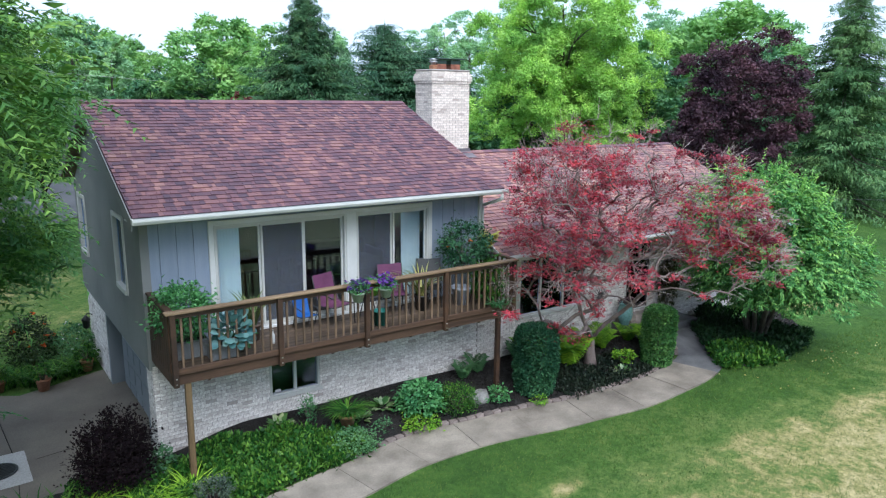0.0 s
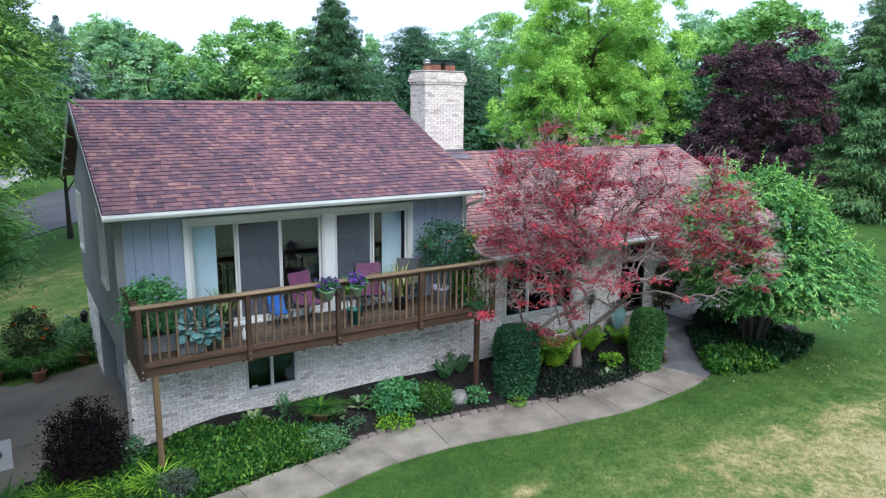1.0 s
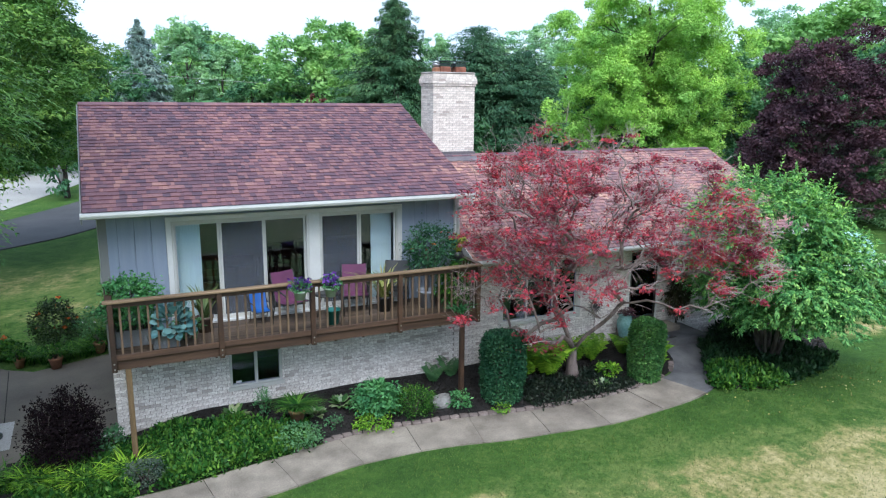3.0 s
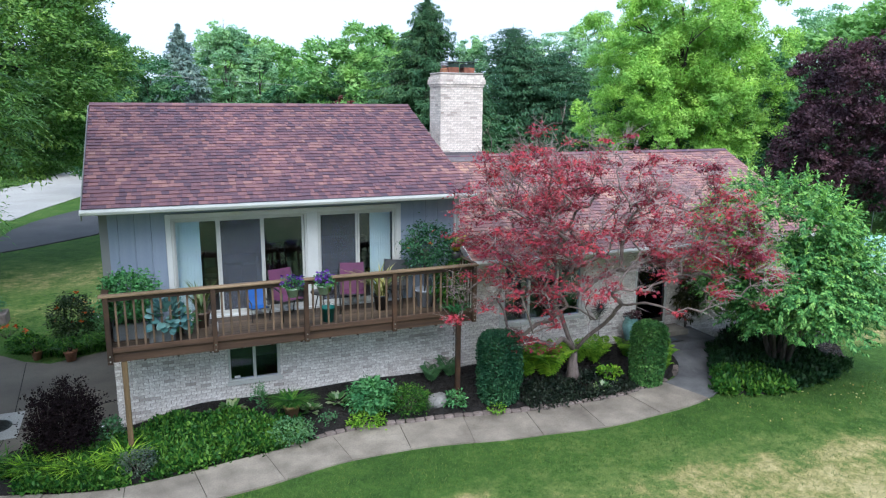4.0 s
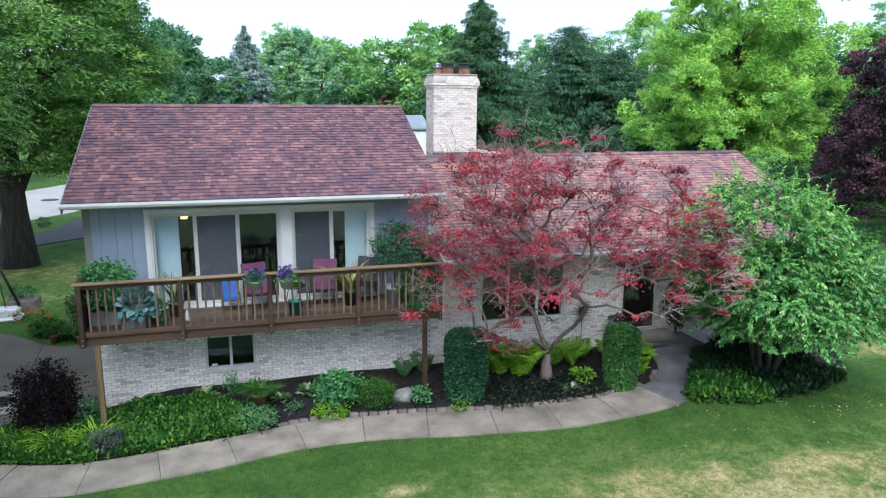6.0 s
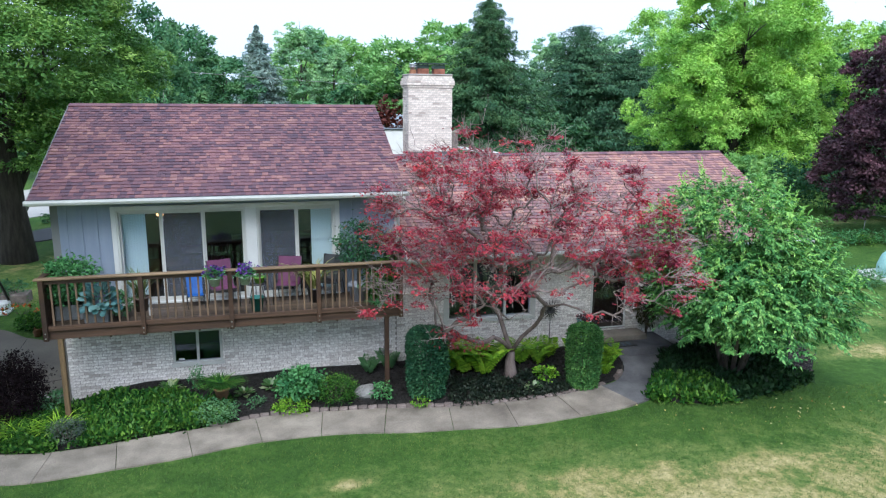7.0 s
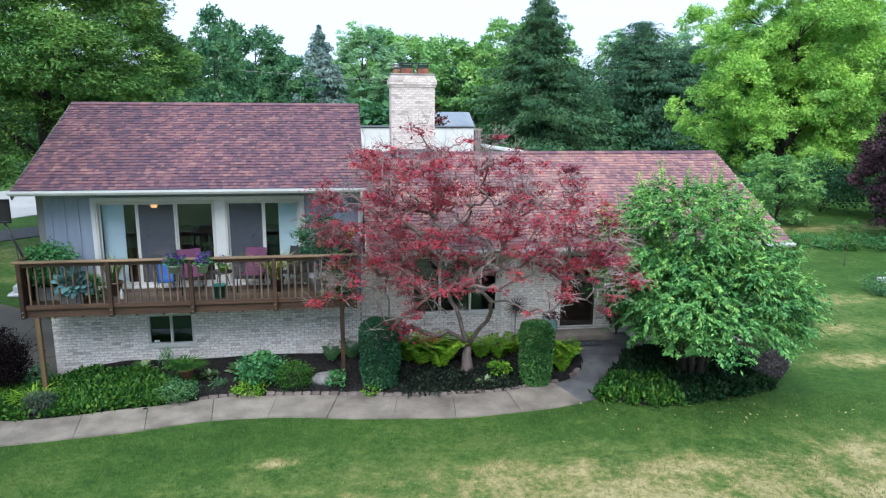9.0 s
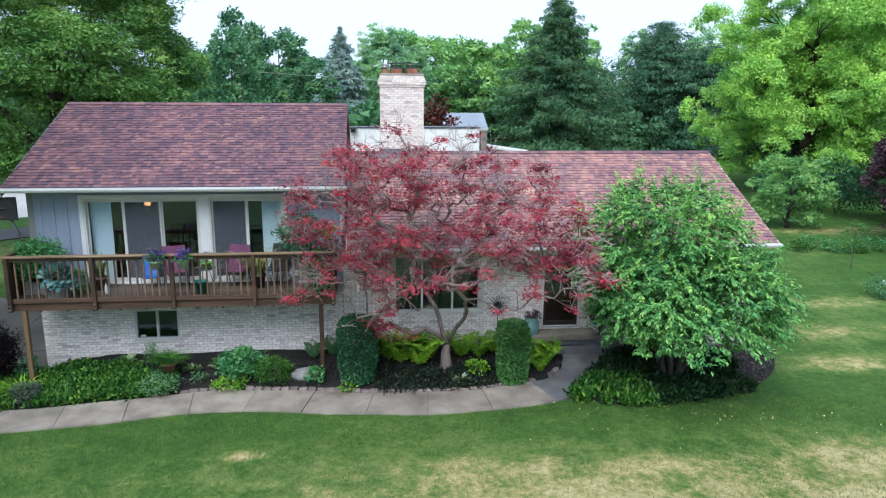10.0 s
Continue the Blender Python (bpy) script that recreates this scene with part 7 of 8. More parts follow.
rng = np.random.default_rng(95)
p = []
while len(p) < 3000:
    k = rs.randrange(len(isA))
    u = rs.random()
    x, y = isA[k][0] + (isB[k][0] - isA[k][0]) * u + rs.uniform(-0.12, 0.12), isA[k][1] + (isB[k][1] - isA[k][1]) * u + rs.uniform(-0.08, 0.08)
    if x > 19.4:
        p.append((x, y, iz0(x, y) * (1 - u) + iz1(x, y) * u + 0.012))
p = np.array(p)
shade_chips = part("mulch_chips", quads("mulch_chips", scatter_leaves(rng, p, np.full(len(p), 0.07), np.full(len(p), 0.032), 0.0), M_GREYCHIP), None, None)
tagged(shade_chips, "weathered grey-brown bark chips at the bare end of the bed", "mulch", kind="stuff")
p = []
while len(p) < 80:
    x, y = rng.normal(18.6, 2.0), rng.normal(10.1, 0.55)
    if y < np.interp(x, [q[0] for q in isA], [q[1] for q in isA]) - 0.05:
        p.append((x, y, ground_z(x, y) + 0.05))
p = np.array(p)
litter = part("fallen_leaves", quads("fallen_leaves", scatter_leaves(rng, p, np.full(len(p), 0.048), np.full(len(p), 0.03), 0.0), L_LITTER), None, None)
tagged(litter, "scattered yellow and tan fallen leaves on the grass", "leaf litter", kind="stuff")

# porch things
mat_ = thing("doormat", (16.35, 13.75, -0.70), "dark doormat with a faded pale pattern on the porch", "doormat")
part("mat", boxes((15.95, 16.75, 13.5, 13.86, -0.698, -0.682), bevel=0.004), M_BLACK, mat_)
for k in range(4):
    part("pattern", boxes((16.02 + k * 0.17, 16.12 + k * 0.17, 13.55 + 0.03 * (k % 2), 13.78, -0.682, -0.680)), surface("faded_blue", (0.10, 0.13, 0.18), (0.2, 0.23, 0.28), 9, 0.9, 60, 0.1) if "faded_blue" not in bpy.data.materials else bpy.data.materials["faded_blue"], mat_)
M_TEAL = surface("teal_glaze", (0.16, 0.32, 0.32), (0.27, 0.46, 0.45), 3, 0.25, 20, 0.1)
urn = thing("urn", (15.5, 14.12, -0.70), "tall teal glazed urn with dark plants by the door", "planter")
part("body", lathe([(0.13, 0.0), (0.15, 0.03), (0.21, 0.3), (0.21, 0.42), (0.16, 0.56), (0.19, 0.6), (0.17, 0.6), (0.15, 0.56), (0.0, 0.54)], 22, 15.5, 14.12, -0.698), M_TEAL, urn)
bush("urn", "", 15.5, 14.12, -0.15, 0.4, 0.22, L_PURPLE, 260, 0.06, 0.04, 93, parent=urn, flowers=(M_WHITE, 8, 0.03))
stake = thing("garden_ornament", (14.63, 14.3, bed_z(14.6, 14.3)), "black metal starburst ornament on a stake by the wall", "ornament")
part("stake", tube([(14.63, 14.3, bed_z(14.6, 14.3) - 0.05), (14.63, 14.3, 0.18)], 0.01, 6), M_BLACK, stake)
for k in range(18):
    a = 2 * math.pi * k / 18
    part("spike", tube([(14.63, 14.28, 0.18), (14.63 + 0.14 * math.cos(a), 14.27, 0.18 + 0.14 * math.sin(a)), (14.63 + 0.29 * math.cos(a), 14.30, 0.18 + 0.29 * math.sin(a))], [0.02, 0.014, 0.002], 5), M_BLACK, stake)
bush("climbing_vine", "dark brownish vine hanging against the brick wall beside the door", 17.42, 14.25, -0.72, 0.62, 1.75, foliage("dull_vine_leaf", (0.02, 0.026, 0.012), (0.04, 0.045, 0.02), (0.075, 0.07, 0.035), 0.2, 2.0), 1500, 0.12, 0.035, 94, 1.2, "vine", hollow=0.2)

# ---------------------------------------------------------------- things on the deck
def planter_box(x, y, w, d, h, mat, label):
    t = thing("planter", (x, y, FLOOR), label, "planter")
    part("trough", boxes((x - w / 2, x + w / 2, y - d / 2, y + d / 2, FLOOR, FLOOR + h), bevel=0.02), mat, t)
    part("soil", boxes((x - w / 2 + 0.03, x + w / 2 - 0.03, y - d / 2 + 0.03, y + d / 2 - 0.03, FLOOR + h - 0.02, FLOOR + h + 0.006)), M_MULCH, t)
    return t


M_GREYPOT = surface("grey_plastic", (0.16, 0.17, 0.18), (0.24, 0.25, 0.26), 4, 0.5, 40, 0.05)
M_SAGE = surface("sage_plastic", (0.30, 0.36, 0.30), (0.40, 0.46, 0.39), 4, 0.5, 40, 0.05)
M_BROWNPOT = surface("brown_glaze", (0.09, 0.06, 0.045), (0.15, 0.10, 0.075), 4, 0.5, 40, 0.1)
t = planter_box(3.62, 13.75, 0.7, 0.4, 0.32, M_GREYPOT, "grey trough planter with tall fresh green herbs")
bush("planter", "", 3.6, 13.75, FLOOR + 0.3, 0.98, 0.98, L_FRESH, 2600, 0.085, 0.045, 101, 0.2, parent=t)
t = planter_box(4.12, 13.36, 0.46, 0.3, 0.26, M_GREYPOT, "grey planter with broad blue-green kale leaves")
rng = np.random.default_rng(102)
n = 96
a = np.arange(n) * 2.4
el = rng.uniform(-0.7, 1.3, n)
d = np.stack([np.cos(a) * np.cos(el), np.sin(a) * np.cos(el), np.sin(el)], 1)
p = np.array((4.24, 13.12, FLOOR + 0.5)) + d * np.array((0.20, 0.12, 0.24)) * rng.uniform(0.7, 1.5, (n, 1))
nn = np.stack([-np.cos(a) * 0.3, -np.sin(a) * 0.3 - 0.5, np.full(n, 0.8)], 1)
vs, fs = [], []
for k in range(n):
    dd, nv = Vector(d[k]), Vector(nn[k])
    s = dd.cross(nv).normalized()
    q = s.cross(dd).normalized()
    L, i0 = rng.uniform(0.11, 0.2), len(vs)
    vs.append(tuple(Vector(p[k])))
    ring = []
    for j in range(9):
        b = math.pi * (j / 8 - 0.5) * 1.7
        ring.append(len(vs))
        vs.append(tuple(Vector(p[k]) + dd * L * (0.5 + 0.5 * math.cos(b)) + s * L * 0.42 * math.sin(b) + q * L * (0.10 * math.sin(b) ** 2 + 0.02 * (j % 2))))
    for j in range(8):
        fs.append((i0, ring[j], ring[j + 1]))
part("kale_leaf_head", mesh_of("kale_leaf_head", vs, fs, L_KALE, True), None, t, "waxy blue-green leaves")
part("stalk", tube([(4.2, 13.32, FLOOR + 0.2), (4.24, 13.14, FLOOR + 0.5)], 0.025, 6), L_KALE, t)
bush("deck_plant", "leafy green plant in a low pot beside the kale", 4.5, 13.6, FLOOR, 0.4, 0.55, L_DEEP, 420, 0.09, 0.05, 103)


def pot_on_deck(name, label, x, y, r, h, mat, z=FLOOR):
    t = thing(name, (x, y, z), label, "potted plant")
    part("pot", lathe([(r * 0.72, 0.0), (r * 0.95, h * 0.85), (r * 1.05, h * 0.87), (r * 1.05, h), (r * 0.9, h), (r * 0.86, h * 0.88), (0.0, h * 0.88)], 18, x, y, z), mat, t)
    return t


t = pot_on_deck("yucca_pot", "brown pot with spiky upright yucca leaves", 4.88, 13.95, 0.17, 0.32, M_BROWNPOT)
strap_plant("yucca_pot", "", 4.88, 13.95, FLOOR + 0.3, 46, 0.72, 0.035, 0.35, foliage("yucca_leaf", (0.07, 0.11, 0.04), (0.13, 0.17, 0.07), (0.24, 0.25, 0.12), 0.2, 2.0), 104, 0.08, parent=t)
bottle = thing("spray_bottle", (5.12, 13.55, FLOOR), "small white bottle on the deck boards", "bottle")
part("body", lathe([(0.035, 0.0), (0.04, 0.02), (0.04, 0.16), (0.018, 0.2), (0.018, 0.24)], 12, 5.12, 13.55, FLOOR), M_WHITE, bottle)
part("cap", lathe([(0.02, 0.24), (0.02, 0.27)], 10, 5.12, 13.55, FLOOR), M_GREYPOT, bottle)


def sling_chair(name, label, fabric, frame_mat, s=1.0):
    """A stacking patio chair with a sling seat, at the origin, facing -y."""
    t = thing(name, (0, 0, 0), label, "chair")
    w = 0.27 * s
    bm = bmesh.new()
    pts = [(-0.26, 0.43), (-0.1, 0.405), (0.1, 0.39), (0.2, 0.42), (0.27, 0.6), (0.33, 0.8), (0.38, 0.98)]
    rows = []
    for yy, zz in pts:
        rows.append([bm.verts.new((-w + 0.01, yy * s, zz * s)), bm.verts.new((0, yy * s + 0.012, zz * s - 0.012)), bm.verts.new((w - 0.01, yy * s, zz * s))])
    for r0, r1 in zip(rows, rows[1:]):
        for k in range(2):
            bm.faces.new((r0[k], r0[k + 1], r1[k + 1], r1[k]))
    ext = bmesh.ops.extrude_face_region(bm, geom=list(bm.faces))
    for v in [g for g in ext["geom"] if isinstance(g, bmesh.types.BMVert)]:
        v.co += Vector((0, 0.008, -0.008))
    bmesh.ops.recalc_face_normals(bm, faces=bm.faces)
    part("sling", bm, fabric, t)
    for sx in (-w, w):
        part("side_frame", tube([(sx, yy * s, zz * s) for yy, zz in pts], 0.013 * s, 6), frame_mat, t)
        part("leg", tube([(sx, -0.24 * s, 0.6 * s), (sx, -0.27 * s, 0.0)], 0.013 * s, 6), frame_mat, t)
        part("leg", tube([(sx, 0.2 * s, 0.42 * s), (sx, 0.33 * s, 0.0)], 0.013 * s, 6), frame_mat, t)
        part("armrest", tube([(sx, -0.24 * s, 0.6 * s), (sx, 0.0, 0.645 * s), (sx, 0.28 * s, 0.63 * s)], 0.018 * s, 6), frame_mat, t)
    part("cross_bar", tube([(-w, -0.25 * s, 0.42 * s), (w, -0.25 * s, 0.42 * s)], 0.012 * s, 6), frame_mat, t)
    return t


M_PLUM = surface("plum_sling_fabric", (0.09, 0.022, 0.066), (0.14, 0.036, 0.10), 3, 0.75, 160, 0.2, fine=0.15)
M_BLUE = surface("bright_blue_fabric", (0.008, 0.065, 0.28), (0.014, 0.11, 0.38), 3, 0.6, 120, 0.1, fine=0.12)
ch = sling_chair("patio_chair", "plum sling patio chair with a dark metal frame", M_PLUM, M_BLACK)
place(ch, 6.62, 13.98, FLOOR, 18)
tagged(ch, group="patio chairs")
copy_thing(ch, pose(8.0, 14.0, FLOOR, 0, 0, -14))
bc = sling_chair("folding_chair", "small bright blue fabric chair with dark legs", M_BLUE, M_BLACK, 0.66)
place(bc, 6.0, 14.02, FLOOR, 8)
black = sling_chair("metal_chair", "black metal garden chair beside the wall", M_BLACK, M_BLACK, 0.98)
place(black, 8.95, 14.1, FLOOR, -30)

tb = thing("side_table", (7.32, 13.85, FLOOR), "small round dark side table between the chairs", "table")
part("tabletop", lathe([(0.25, 0.5), (0.26, 0.51), (0.26, 0.525), (0.0, 0.527)], 24, 7.32, 13.85, FLOOR), M_BLACK, tb)
for k in range(3):
    a = k * 2.094 + 0.4
    part("leg", tube([(7.32 + 0.1 * math.cos(a), 13.85 + 0.1 * math.sin(a), FLOOR + 0.5), (7.32 + 0.22 * math.cos(a), 13.85 + 0.22 * math.sin(a), FLOOR)], 0.011, 6), M_BLACK, tb)
t = pot_on_deck("herb_pot", "bright green pot with small leaves on the side table", 7.38, 13.8, 0.13, 0.14, surface("lime_plastic", (0.16, 0.40, 0.03), (0.24, 0.50, 0.06), 4, 0.4, 40, 0.03), FLOOR + 0.528)
bush("herb_pot", "", 7.38, 13.8, FLOOR + 0.64, 0.34, 0.2, L_FRESH, 240, 0.05, 0.03, 105, parent=t, flowers=(L_PETAL, 10, 0.04))
bk = thing("bucket", (7.32, 13.42, FLOOR), "dark teal plastic bucket on the deck", "bucket")
part("pail", lathe([(0.11, 0.0), (0.145, 0.29), (0.155, 0.29), (0.155, 0.31), (0.14, 0.31), (0.105, 0.02), (0.0, 0.02)], 20, 7.32, 13.42, FLOOR), surface("teal_plastic", (0.01, 0.14, 0.12), (0.02, 0.20, 0.17), 4, 0.4, 40, 0.03), bk)
part("handle", tube([(7.32 + 0.15 * math.cos(k * math.pi / 8), 13.42, FLOOR + 0.28 + 0.12 * math.sin(k * math.pi / 8)) for k in range(9)], 0.005, 5), M_GREYPOT, bk)


def rail_planter(x, seed):
    t = thing("rail_planter", (x, 12.82, 1.70), "sage green rail planter with violet pansies", "planter", "rail planters")
    part("pot", lathe([(0.085, 0.0), (0.125, 0.15), (0.135, 0.15), (0.135, 0.18), (0.11, 0.18), (0.10, 0.14), (0.0, 0.14)], 16, x, 12.79, 1.70), M_SAGE, t)
    part("hook", tube([(x, 12.925, 1.86), (x, 12.925, 2.0), (x, 13.06, 2.0), (x, 13.06, 1.9)], 0.006, 5), M_BLACK, t)
    bush("rail_planter", "", x, 12.79, 1.84, 0.36, 0.24, L_FRESH, 420, 0.045, 0.03, seed, parent=t, flowers=(L_PETAL, 46, 0.055))


rail_planter(6.5, 106)
rail_planter(7.1, 107)
t = pot_on_deck("strap_leaf_pot", "dark pot with long arching yellow-green leaves", 8.6, 13.85, 0.17, 0.34, M_BLACK)
strap_plant("strap_leaf_pot", "", 8.6, 13.85, FLOOR + 0.32, 60, 0.85, 0.035, 0.6, foliage("straw_strap_leaf", (0.09, 0.12, 0.03), (0.18, 0.2, 0.06), (0.36, 0.34, 0.15), 0.25, 2.0), 108, 0.1, parent=t)
t = pot_on_deck("hibiscus_pot", "large hibiscus with red flowers in a grey bucket", 9.58, 13.75, 0.22, 0.40, surface("blue_grey_pail", (0.34, 0.36, 0.43), (0.46, 0.48, 0.55), 4, 0.45, 40, 0.05))
bush("hibiscus_pot", "", 9.65, 13.75, FLOOR + 0.72, 1.1, 1.12, L_HEDGE, 2600, 0.08, 0.034, 109, 0.5, parent=t, flowers=(L_REDPETAL, 3, 0.07))
part("stem", tube([(9.58, 13.75, FLOOR + 0.3), (9.6, 13.78, FLOOR + 1.3)], 0.018, 6), M_BARK, t)
t = pot_on_deck("trailing_pot", "pot of trailing green leaves at the deck's end", 10.08, 13.42, 0.16, 0.26, M_BROWNPOT)
bush("trailing_pot", "", 10.05, 13.38, FLOOR + 0.05, 0.75, 1.05, L_GROUND, 1000, 0.14, 0.035, 110, 0.9, parent=t)
t = pot_on_deck("golden_fern_pot", "tall stand with a bright yellow-green fern", 10.3, 13.75, 0.12, 1.2, M_BLACK)
fern(10.3, 13.75, FLOOR + 1.15, 0.55, L_YELLOW, 111, parent=t)
fl = thing("flower_box", (9.98, 12.98, 1.0), "bright green trailing plant spilling over the deck rim", "plant")
strap_plant("flower_box", "", 10.0, 12.95, 1.0, 40, 0.32, 0.03, 0.9, L_FRESH, 112, 0.16, parent=fl)
# ---------------------------------------------------------------- side yard
zs = lambda x, y: ground_z(x, y)
bush("flowering_shrub", "dark leafy shrub with orange-red flowers behind the drive", 1.75, 21.5, zs(1.75, 21.5), 1.2, 1.3, foliage("bronze_leaf", (0.012, 0.028, 0.014), (0.030, 0.052, 0.024), (0.065, 0.095, 0.042), 0.2, 2.0), 3000, 0.08, 0.045, 120, category="shrub", flowers=(L_REDPETAL, 12, 0.09))
bush("flowering_shrub", "low dark shrub with small white flowers beside the brick pier", 2.75, 21.3, zs(2.7, 21.3), 0.95, 0.95, L_DEEP, 1400, 0.07, 0.04, 121, category="shrub", flowers=(M_WHITE, 14, 0.04))
bush("low_shrub", "rounded green shrub at the drive's edge", 0.55, 21.3, zs(0.55, 21.3), 0.8, 0.4, L_GROUND, 2200, 0.08, 0.045, 122, category="shrub")
for k, (x, y) in enumerate(((1.15, 20.55), (1.6, 20.35), (2.05, 20.3), (2.5, 20.35), (0.75, 20.95), (2.8, 20.6))):
    strap_plant("daylily", "clump of arching green daylily leaves behind the drive", x, y, zs(x, y), 90, 0.6, 0.03, 0.7, L_GROUND, 123 + k, 0.2)
bush("poppy_patch", "sparse orange flowers in the grass", -0.1, 22.6, zs(-0.1, 22.6), 1.2, 0.4, L_GROUND, 300, 0.08, 0.03, 131, flowers=(L_REDPETAL, 8, 0.1))
for k, (x, y, r) in enumerate(((1.82, 19.72, 0.16), (2.85, 20.32, 0.15), (0.95, 20.3, 0.13))):
    t = thing("terracotta_pot", (x, y, drive_z(x, y)), "terracotta pot with green leaves at the drive's edge", "potted plant", "terracotta pots")
    part("pot", lathe([(r * 0.7, 0.0), (r, r * 1.6), (r * 1.1, r * 1.62), (r * 1.1, r * 1.95), (r * 0.92, r * 1.95), (r * 0.88, r * 1.7), (0, r * 1.7)], 16, x, y, drive_z(x, y) - 0.01), M_TERRA, t)
    bush("terracotta_pot", "", x, y, drive_z(x, y) + r * 1.6, 0.5, 0.4, L_GROUND, 360, 0.08, 0.04, 133 + k, 0.4, parent=t)
lan = thing("wall_lantern", (X0 + 0.02, 21.05, -0.25), "black lantern with a glass globe on the brick pier", "lantern")
part("bracket", tube([(X0 + 0.03, 21.05, -0.15), (X0 - 0.1, 21.05, -0.1), (X0 - 0.14, 21.05, -0.16)], 0.014, 6), M_BLACK, lan)
part("cage", lathe([(0.03, -0.36), (0.075, -0.33), (0.095, -0.14), (0.12, -0.12), (0.02, 0.0)], 10, X0 - 0.14, 21.05, -0.14), M_BLACK, lan)
hoop = thing("basketball_hoop", (-1.1, 23.1, zs(-1.1, 23.1)), "portable basketball hoop with a white base on the lawn", "basketball hoop")
zb = zs(-1.1, 23.1)
part("base", boxes((-1.45, -0.55, 22.75, 23.45, zb, zb + 0.14), (-1.3, -0.6, 22.9, 23.35, zb + 0.12, zb + 0.4), bevel=0.05), M_WHITE, hoop, "white moulded plastic base")
part("pole", tube([(-0.62, 23.2, zb + 0.4), (-0.95, 23.2, zb + 1.4), (-1.6, 23.32, zb + 2.9)], 0.045, 8), M_BLACK, hoop, "black pole")
part("brace", tube([(-1.0, 23.15, zb + 0.35), (-1.15, 23.22, zb + 1.75)], 0.02, 6), M_BLACK, hoop)
bb = part("backboard", boxes((-2.38, -1.22, 23.24, 23.28, zb + 2.62, zb + 3.38), bevel=0.01), M_SOFTBLACK, hoop, "dark backboard")
for x0, x1, z0, z1 in ((-2.40, -1.20, 3.36, 3.42), (-2.40, -1.20, 2.58, 2.64), (-2.42, -2.36, 2.58, 3.42), (-1.24, -1.18, 2.58, 3.42), (-2.05, -1.55, 2.98, 3.01)):
    part("backboard_frame", boxes((x0, x1, 23.20, 23.235, zb + z0, zb + z1), bevel=0.008), M_BLACK, bb)
part("rim", tube([(-1.8 + 0.22 * math.cos(k * math.pi / 8), 22.96 + 0.22 * math.sin(k * math.pi / 8), zb + 2.72) for k in range(17)], 0.01, 5), M_TERRA, hoop, "orange rim")

pl = thing("brick_planter", (-0.8, 24.4, zs(-0.8, 24.4)), "low dark brick planter with ragged leaves on the lawn", "planter")
part("surround", boxes((-1.25, -0.35, 24.05, 24.75, zs(-0.8, 24.4) - 0.05, zs(-0.8, 24.4) + 0.35), bevel=0.03), M_EDGING, pl)
bush("brick_planter", "", -0.8, 24.4, zs(-0.8, 24.4) + 0.3, 0.9, 0.5, L_DEEP, 420, 0.12, 0.04, 140, parent=pl)
bush("low_shrub", "small dark round shrub on the verge", -3.9, 41.0, zs(-3.9, 41.0), 0.7, 0.5, L_DEEP, 500, 0.07, 0.045, 141, category="shrub")
part_cover = thing("manhole_cover", (-6.0, 52.0, fz(-6.0, 52.0)), "dark iron manhole cover in the pale street", "manhole cover")
part("cover", lathe([(0.55, 0.01), (0.55, 0.03), (0.0, 0.03)], 20, -6.0, 52.0, fz(-6.0, 52.0)), M_ASPHALT, part_cover)

# ---------------------------------------------------------------- back yard
dome = thing("dome_tent", (31.9, 19.4, zs(31.9, 19.4)), "pale aqua plastic dome cover on a white-edged platform", "dome cover")
part("platform", boxes((30.6, 33.2, 18.2, 20.8, zs(31.9, 19.4) - 0.05, zs(31.9, 19.4) + 0.12), bevel=0.02), M_WHITE, dome)
part("cover", lathe([(1.12, 0.12), (1.1, 0.5), (0.98, 0.85), (0.7, 1.15), (0.35, 1.3), (0.0, 1.35)], 18, 31.95, 19.5, zs(31.9, 19.4)), surface("aqua_plastic", (0.34, 0.62, 0.60), (0.48, 0.74, 0.72), 2, 0.35, 20, 0.05), dome)
sap = broadleaf("sapling", "young staked sapling on the mown grass", 1.9, 0.8, L_LOCUST, M_BARK, 30, 26, 0.08, 0.045, 0.3, 0.35, 0.02, 150)
stand(sap, 30.9, 23.0, 0, copy=False)
bush("low_shrub", "low dark green shrub on the mown grass", 29.4, 19.0, zs(29.4, 19.0), 1.3, 0.6, L_DEEP, 900, 0.09, 0.05, 151, category="shrub")
for k in range(9):
    x, y = 31.0 + k * 0.75, 26.6 - 0.15 * k + 0.4 * math.sin(k * 2)
    bush("perennial", "tall yellow-green perennial along the edge of the grass", x, y, zs(x, y), 1.2, 0.42 + 0.14 * (k % 3), L_FRESH if k % 3 else L_GROUND, 500, 0.12, 0.045, 152 + k)
# shade beneath the trees is put into these shrubs' dark leaf colour
for k in range(10):
    x, y = 37.0 + 2.0 * k, 37.5 - 1.8 * k + math.sin(k * 3)
    bush("understory_shrub", "wild shrub along the wood's edge, tree shade put into its dark green", x, y, zs(x, y), 3.6, 2.6 + 0.5 * (k % 3), L_HEDGE, 2200, 0.18, 0.11, 170 + k, category="shrub")
fence = thing("chain_fence", (38.5, 26.0, zs(38.5, 26.0)), "grey chain-link fence along the back yard", "fence")
fp = [Vector((33.0 + 2.0 * k, 30.2 - 1.7 * k, 0)) for k in range(2, 8)]
for p in fp:
    part("post", tube([(p.x, p.y, zs(p.x, p.y) - 0.1), (p.x, p.y, zs(p.x, p.y) + 1.2)], 0.02, 6), M_GREYPOT, fence)
for a, c in zip(fp, fp[1:]):
    part("top_rail", tube([(a.x, a.y, zs(a.x, a.y) + 1.18), (c.x, c.y, zs(c.x, c.y) + 1.18)], 0.012, 6), M_GREYPOT, fence)
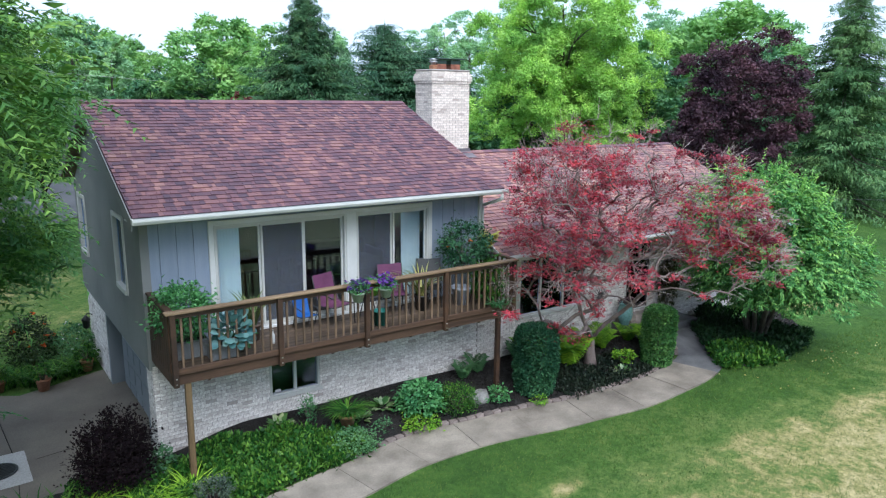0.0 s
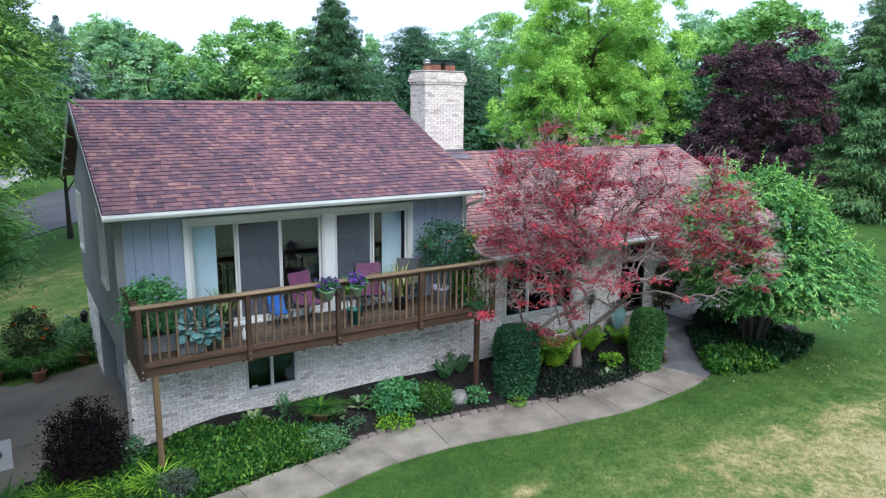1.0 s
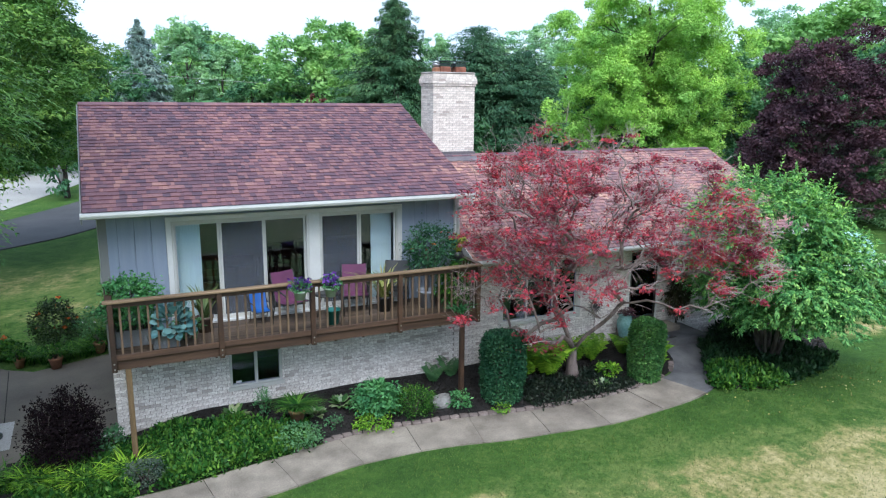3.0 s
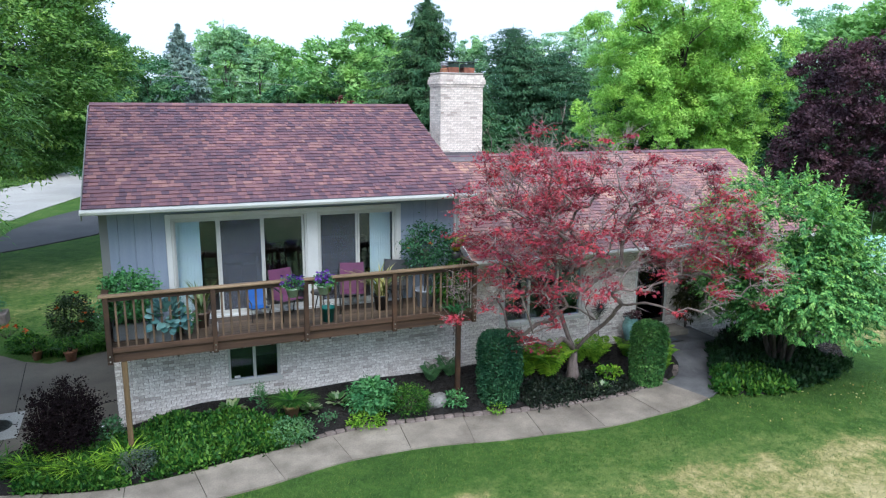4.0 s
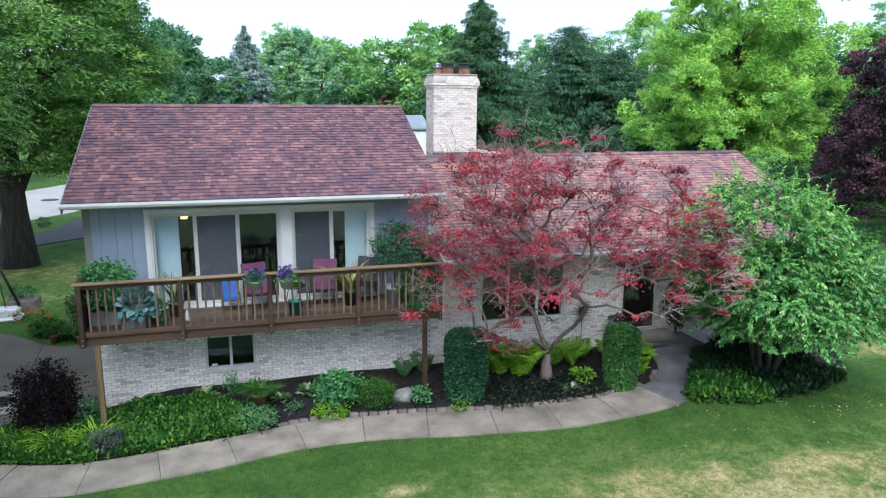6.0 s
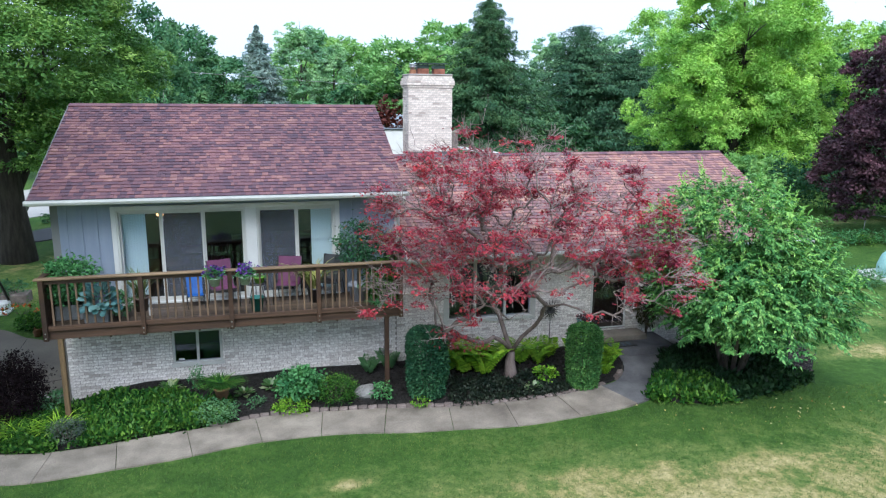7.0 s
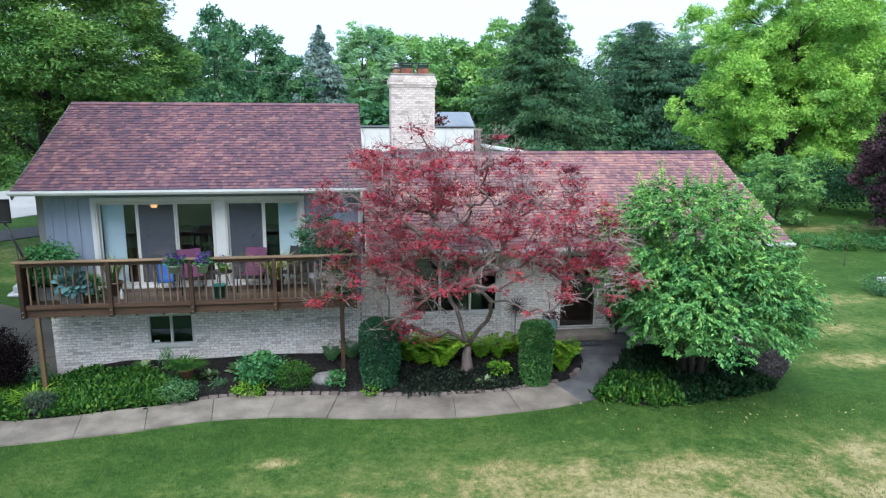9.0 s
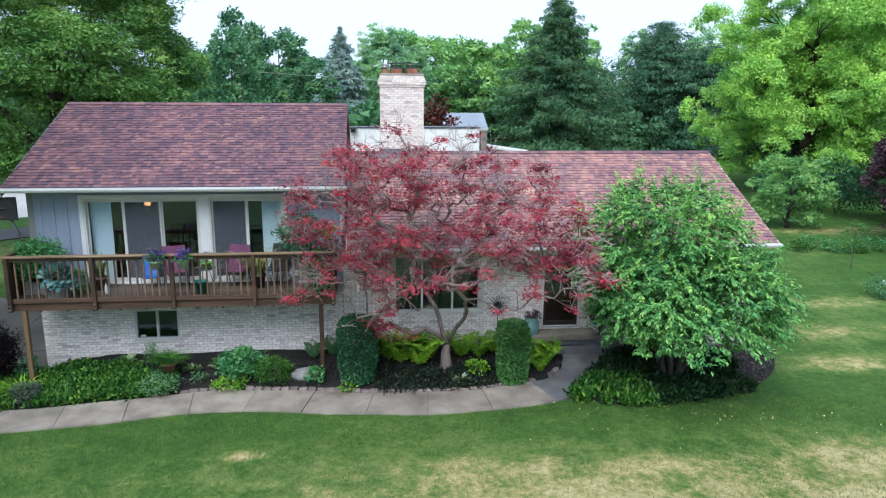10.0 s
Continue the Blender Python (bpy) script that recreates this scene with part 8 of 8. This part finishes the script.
pole = thing("utility_pole", (0.25, 62.0, zs(0.25, 62)), "weathered grey utility pole by the street", "utility pole")
part("pole", tube([(0.25, 62.0, zs(0.25, 62) - 0.3), (0.3, 62.0, 8.8)], [0.17, 0.12], 10), M_ROAD, pole)
part("crossarm", bar((-0.5, 62.0, 8.3), (1.1, 62.0, 8.3), 0.09, 0.11), M_ROAD, pole)
wire = thing("overhead_wire", (0.3, 62.0, 7.4), "pale overhead wire strung from the utility pole", "wire")
part("cable", tube([(0.3 + 48.0 * k / 12, 62.0 + 40.0 * k / 12, 7.4 - 0.09 * k - 0.35 * math.sin(math.pi * k / 12)) for k in range(13)], 0.018, 5), M_ROAD, wire)
ann = thing("outbuilding", (13.5, 33.5, zs(13.5, 33.5)), "low white outbuilding with a dark coping and a brick pier", "outbuilding")
part("wall", boxes((8.0, 17.05, 33.3, 34.6, -1.5, 3.86)), M_BACKWALL, ann, "white stucco wall")
part("coping", boxes((7.95, 17.1, 33.24, 34.66, 3.862, 3.91), bevel=0.01), M_BLACK, ann, "thin dark coping")
pc = part("pier", boxes((17.12, 17.42, 33.2, 33.6, -1.5, 3.7)), M_EDGING, ann, "brown brick pier")
part("pier_cap", boxes((17.07, 17.47, 33.15, 33.65, 3.702, 3.8), bevel=0.01), M_CONCRETE, pc)
bm = bmesh.new()
obox(bm, (17.5, 33.4, 2.95), (19.8, 33.4, 2.62), 2.4, 0.08)
part("patio_roof", bm, M_CREAM, ann, "beige patio roof panel")
for x in (17.7, 19.6):
    part("roof_post", boxes((x - 0.05, x + 0.05, 33.0, 33.1, -1.5, 2.62)), M_CREAM, ann)
part("lantern", lathe([(0.03, -0.12), (0.12, -0.1), (0.14, 0.06), (0.22, 0.08), (0.03, 0.2)], 10, 10.6, 33.1, 3.75), M_BLACK, ann, "black lantern")
shed = thing("garden_house", (18.5, 52.0, zs(18.5, 52)), "low house with a grey-blue roof", "outbuilding")
part("wall", boxes((17.0, 20.1, 50.4, 55.0, -1.5, 3.0)), M_STUCCO, shed)
M_GBR = surface("grey_blue_roofing", (0.20, 0.235, 0.28), (0.27, 0.30, 0.34), 1.0, 0.7, 40, 0.1)
part("roof", bar((16.6, 51.3, 3.5), (20.35, 51.3, 3.5), 3.0, 0.1, (0, -0.42, 1)), M_GBR, shed)
part("roof", bar((16.6, 54.05, 3.5), (20.35, 54.05, 3.5), 3.0, 0.1, (0, 0.42, 1)), M_GBR, shed)
bush("copper_shrub", "dark copper-red shrub behind the rear wing", 16.2, 47.0, zs(16.2, 47), 2.6, 6.2, foliage("copper_leaf", (0.07, 0.018, 0.018), (0.12, 0.03, 0.028), (0.18, 0.055, 0.045), 0.2), 2200, 0.3, 0.2, 190, category="shrub")

# ---------------------------------------------------------------- rooms: what shows through the glass
def dining_chair(x, y, rz):
    t = thing("dining_chair", (0, 0, 0), "dark wooden chair with a slatted back inside the room", "chair", "dining chairs")
    part("seat", boxes((-0.22, 0.22, -0.22, 0.22, 0.43, 0.47), bevel=0.01), M_DARKWOOD, t)
    for sx in (-0.2, 0.2):
        part("leg", boxes((sx - 0.02, sx + 0.02, -0.21, -0.17, 0, 0.43)), M_DARKWOOD, t)
        part("leg", boxes((sx - 0.02, sx + 0.02, 0.18, 0.22, 0, 1.0)), M_DARKWOOD, t)
    for k in range(4):
        part("slat", boxes((-0.13 + k * 0.075, -0.1 + k * 0.075, 0.19, 0.21, 0.47, 0.95)), M_DARKWOOD, t)
    part("top_slat", boxes((-0.18, 0.18, 0.185, 0.215, 0.93, 1.01), bevel=0.005), M_DARKWOOD, t)
    return place(t, x, y, FLOOR, rz)


M_DARKWOOD = surface("dark_wood", (0.025, 0.016, 0.011), (0.05, 0.032, 0.022), 3, 0.4, 20, 0.1)
dining_chair(6.5, 15.9, 10), dining_chair(5.3, 16.3, 80), dining_chair(6.9, 17.3, 190), dining_chair(5.9, 17.5, 170)
tbl = thing("dining_table", (6.2, 16.7, FLOOR), "dark wooden dining table inside the room", "table")
part("tabletop", boxes((5.55, 6.95, 16.2, 17.2, FLOOR + 0.71, FLOOR + 0.75), bevel=0.01), M_DARKWOOD, tbl)
for x in (5.62, 6.88):
    for y in (16.27, 17.13):
        part("leg", boxes((x - 0.03, x + 0.03, y - 0.03, y + 0.03, FLOOR, FLOOR + 0.71)), M_DARKWOOD, tbl)
sofa = thing("sofa", (8.6, 17.6, FLOOR), "dark upholstered sofa inside the room", "sofa")
M_SOFA = surface("charcoal_upholstery", (0.045, 0.045, 0.05), (0.075, 0.075, 0.08), 3, 0.9, 80, 0.2)
part("seat", boxes((7.7, 9.5, 17.2, 18.0, FLOOR + 0.1, FLOOR + 0.42), bevel=0.05), M_SOFA, sofa)
part("backrest", boxes((7.7, 9.5, 18.0, 18.25, FLOOR + 0.1, FLOOR + 0.85), bevel=0.05), M_SOFA, sofa)
for x in (7.58, 9.5):
    part("arm", boxes((x, x + 0.12, 17.2, 18.2, FLOOR + 0.1, FLOOR + 0.6), bevel=0.03), M_SOFA, sofa)
for x in (7.75, 9.4):
    part("foot", boxes((x, x + 0.06, 17.3, 17.36, FLOOR, FLOOR + 0.1)), M_DARKWOOD, sofa)
    part("foot", boxes((x, x + 0.06, 18.1, 18.16, FLOOR, FLOOR + 0.1)), M_DARKWOOD, sofa)

# ---------------------------------------------------------------- grass
rng = np.random.default_rng(200)
n = 150000
gp = np.stack([rng.uniform(-1.0, 24.0, n), 3.0 + 12.5 * rng.random(n) ** 1.1, np.zeros(n)], 1)
wl_ = np.array([(p.x, p.y) for p in WALK])
near = np.interp(gp[:, 0], wl_[:-8, 0], wl_[:-8, 1]) - 0.6
isl = np.interp(gp[:, 0], [p[0] for p in isA], [p[1] for p in isA], left=99, right=99)
ok = (gp[:, 1] < near) & (gp[:, 1] < isl - 0.03) | (gp[:, 0] > 23.4)
gp = gp[ok]
dry = np.zeros(len(gp))
for cx, cy, rx, ry, w in LAWN_DRY:
    dry = np.maximum(dry, w * np.exp(-((gp[:, 0] - cx) / rx) ** 2 - ((gp[:, 1] - cy) / ry) ** 2))
gp = gp[rng.random(len(gp)) > dry * 0.8]
gp[:, 2] = [ground_z(x, y) - 0.005 for x, y, _ in gp]
k = len(gp)
a = rng.uniform(0, 2 * math.pi, k)
w = np.stack([np.cos(a), np.sin(a), np.zeros(k)], 1) * 0.006
tip = gp + np.stack([rng.normal(size=k) * 0.03, rng.normal(size=k) * 0.03, rng.uniform(0.03, 0.075, k)], 1)
grass = part("grass", quads("grass", np.stack([gp - w, gp + w, tip], 1).reshape(-1, 3), L_BLADE, 3), None, None)
tagged(grass, "short mown grass blades", "grass", kind="stuff")
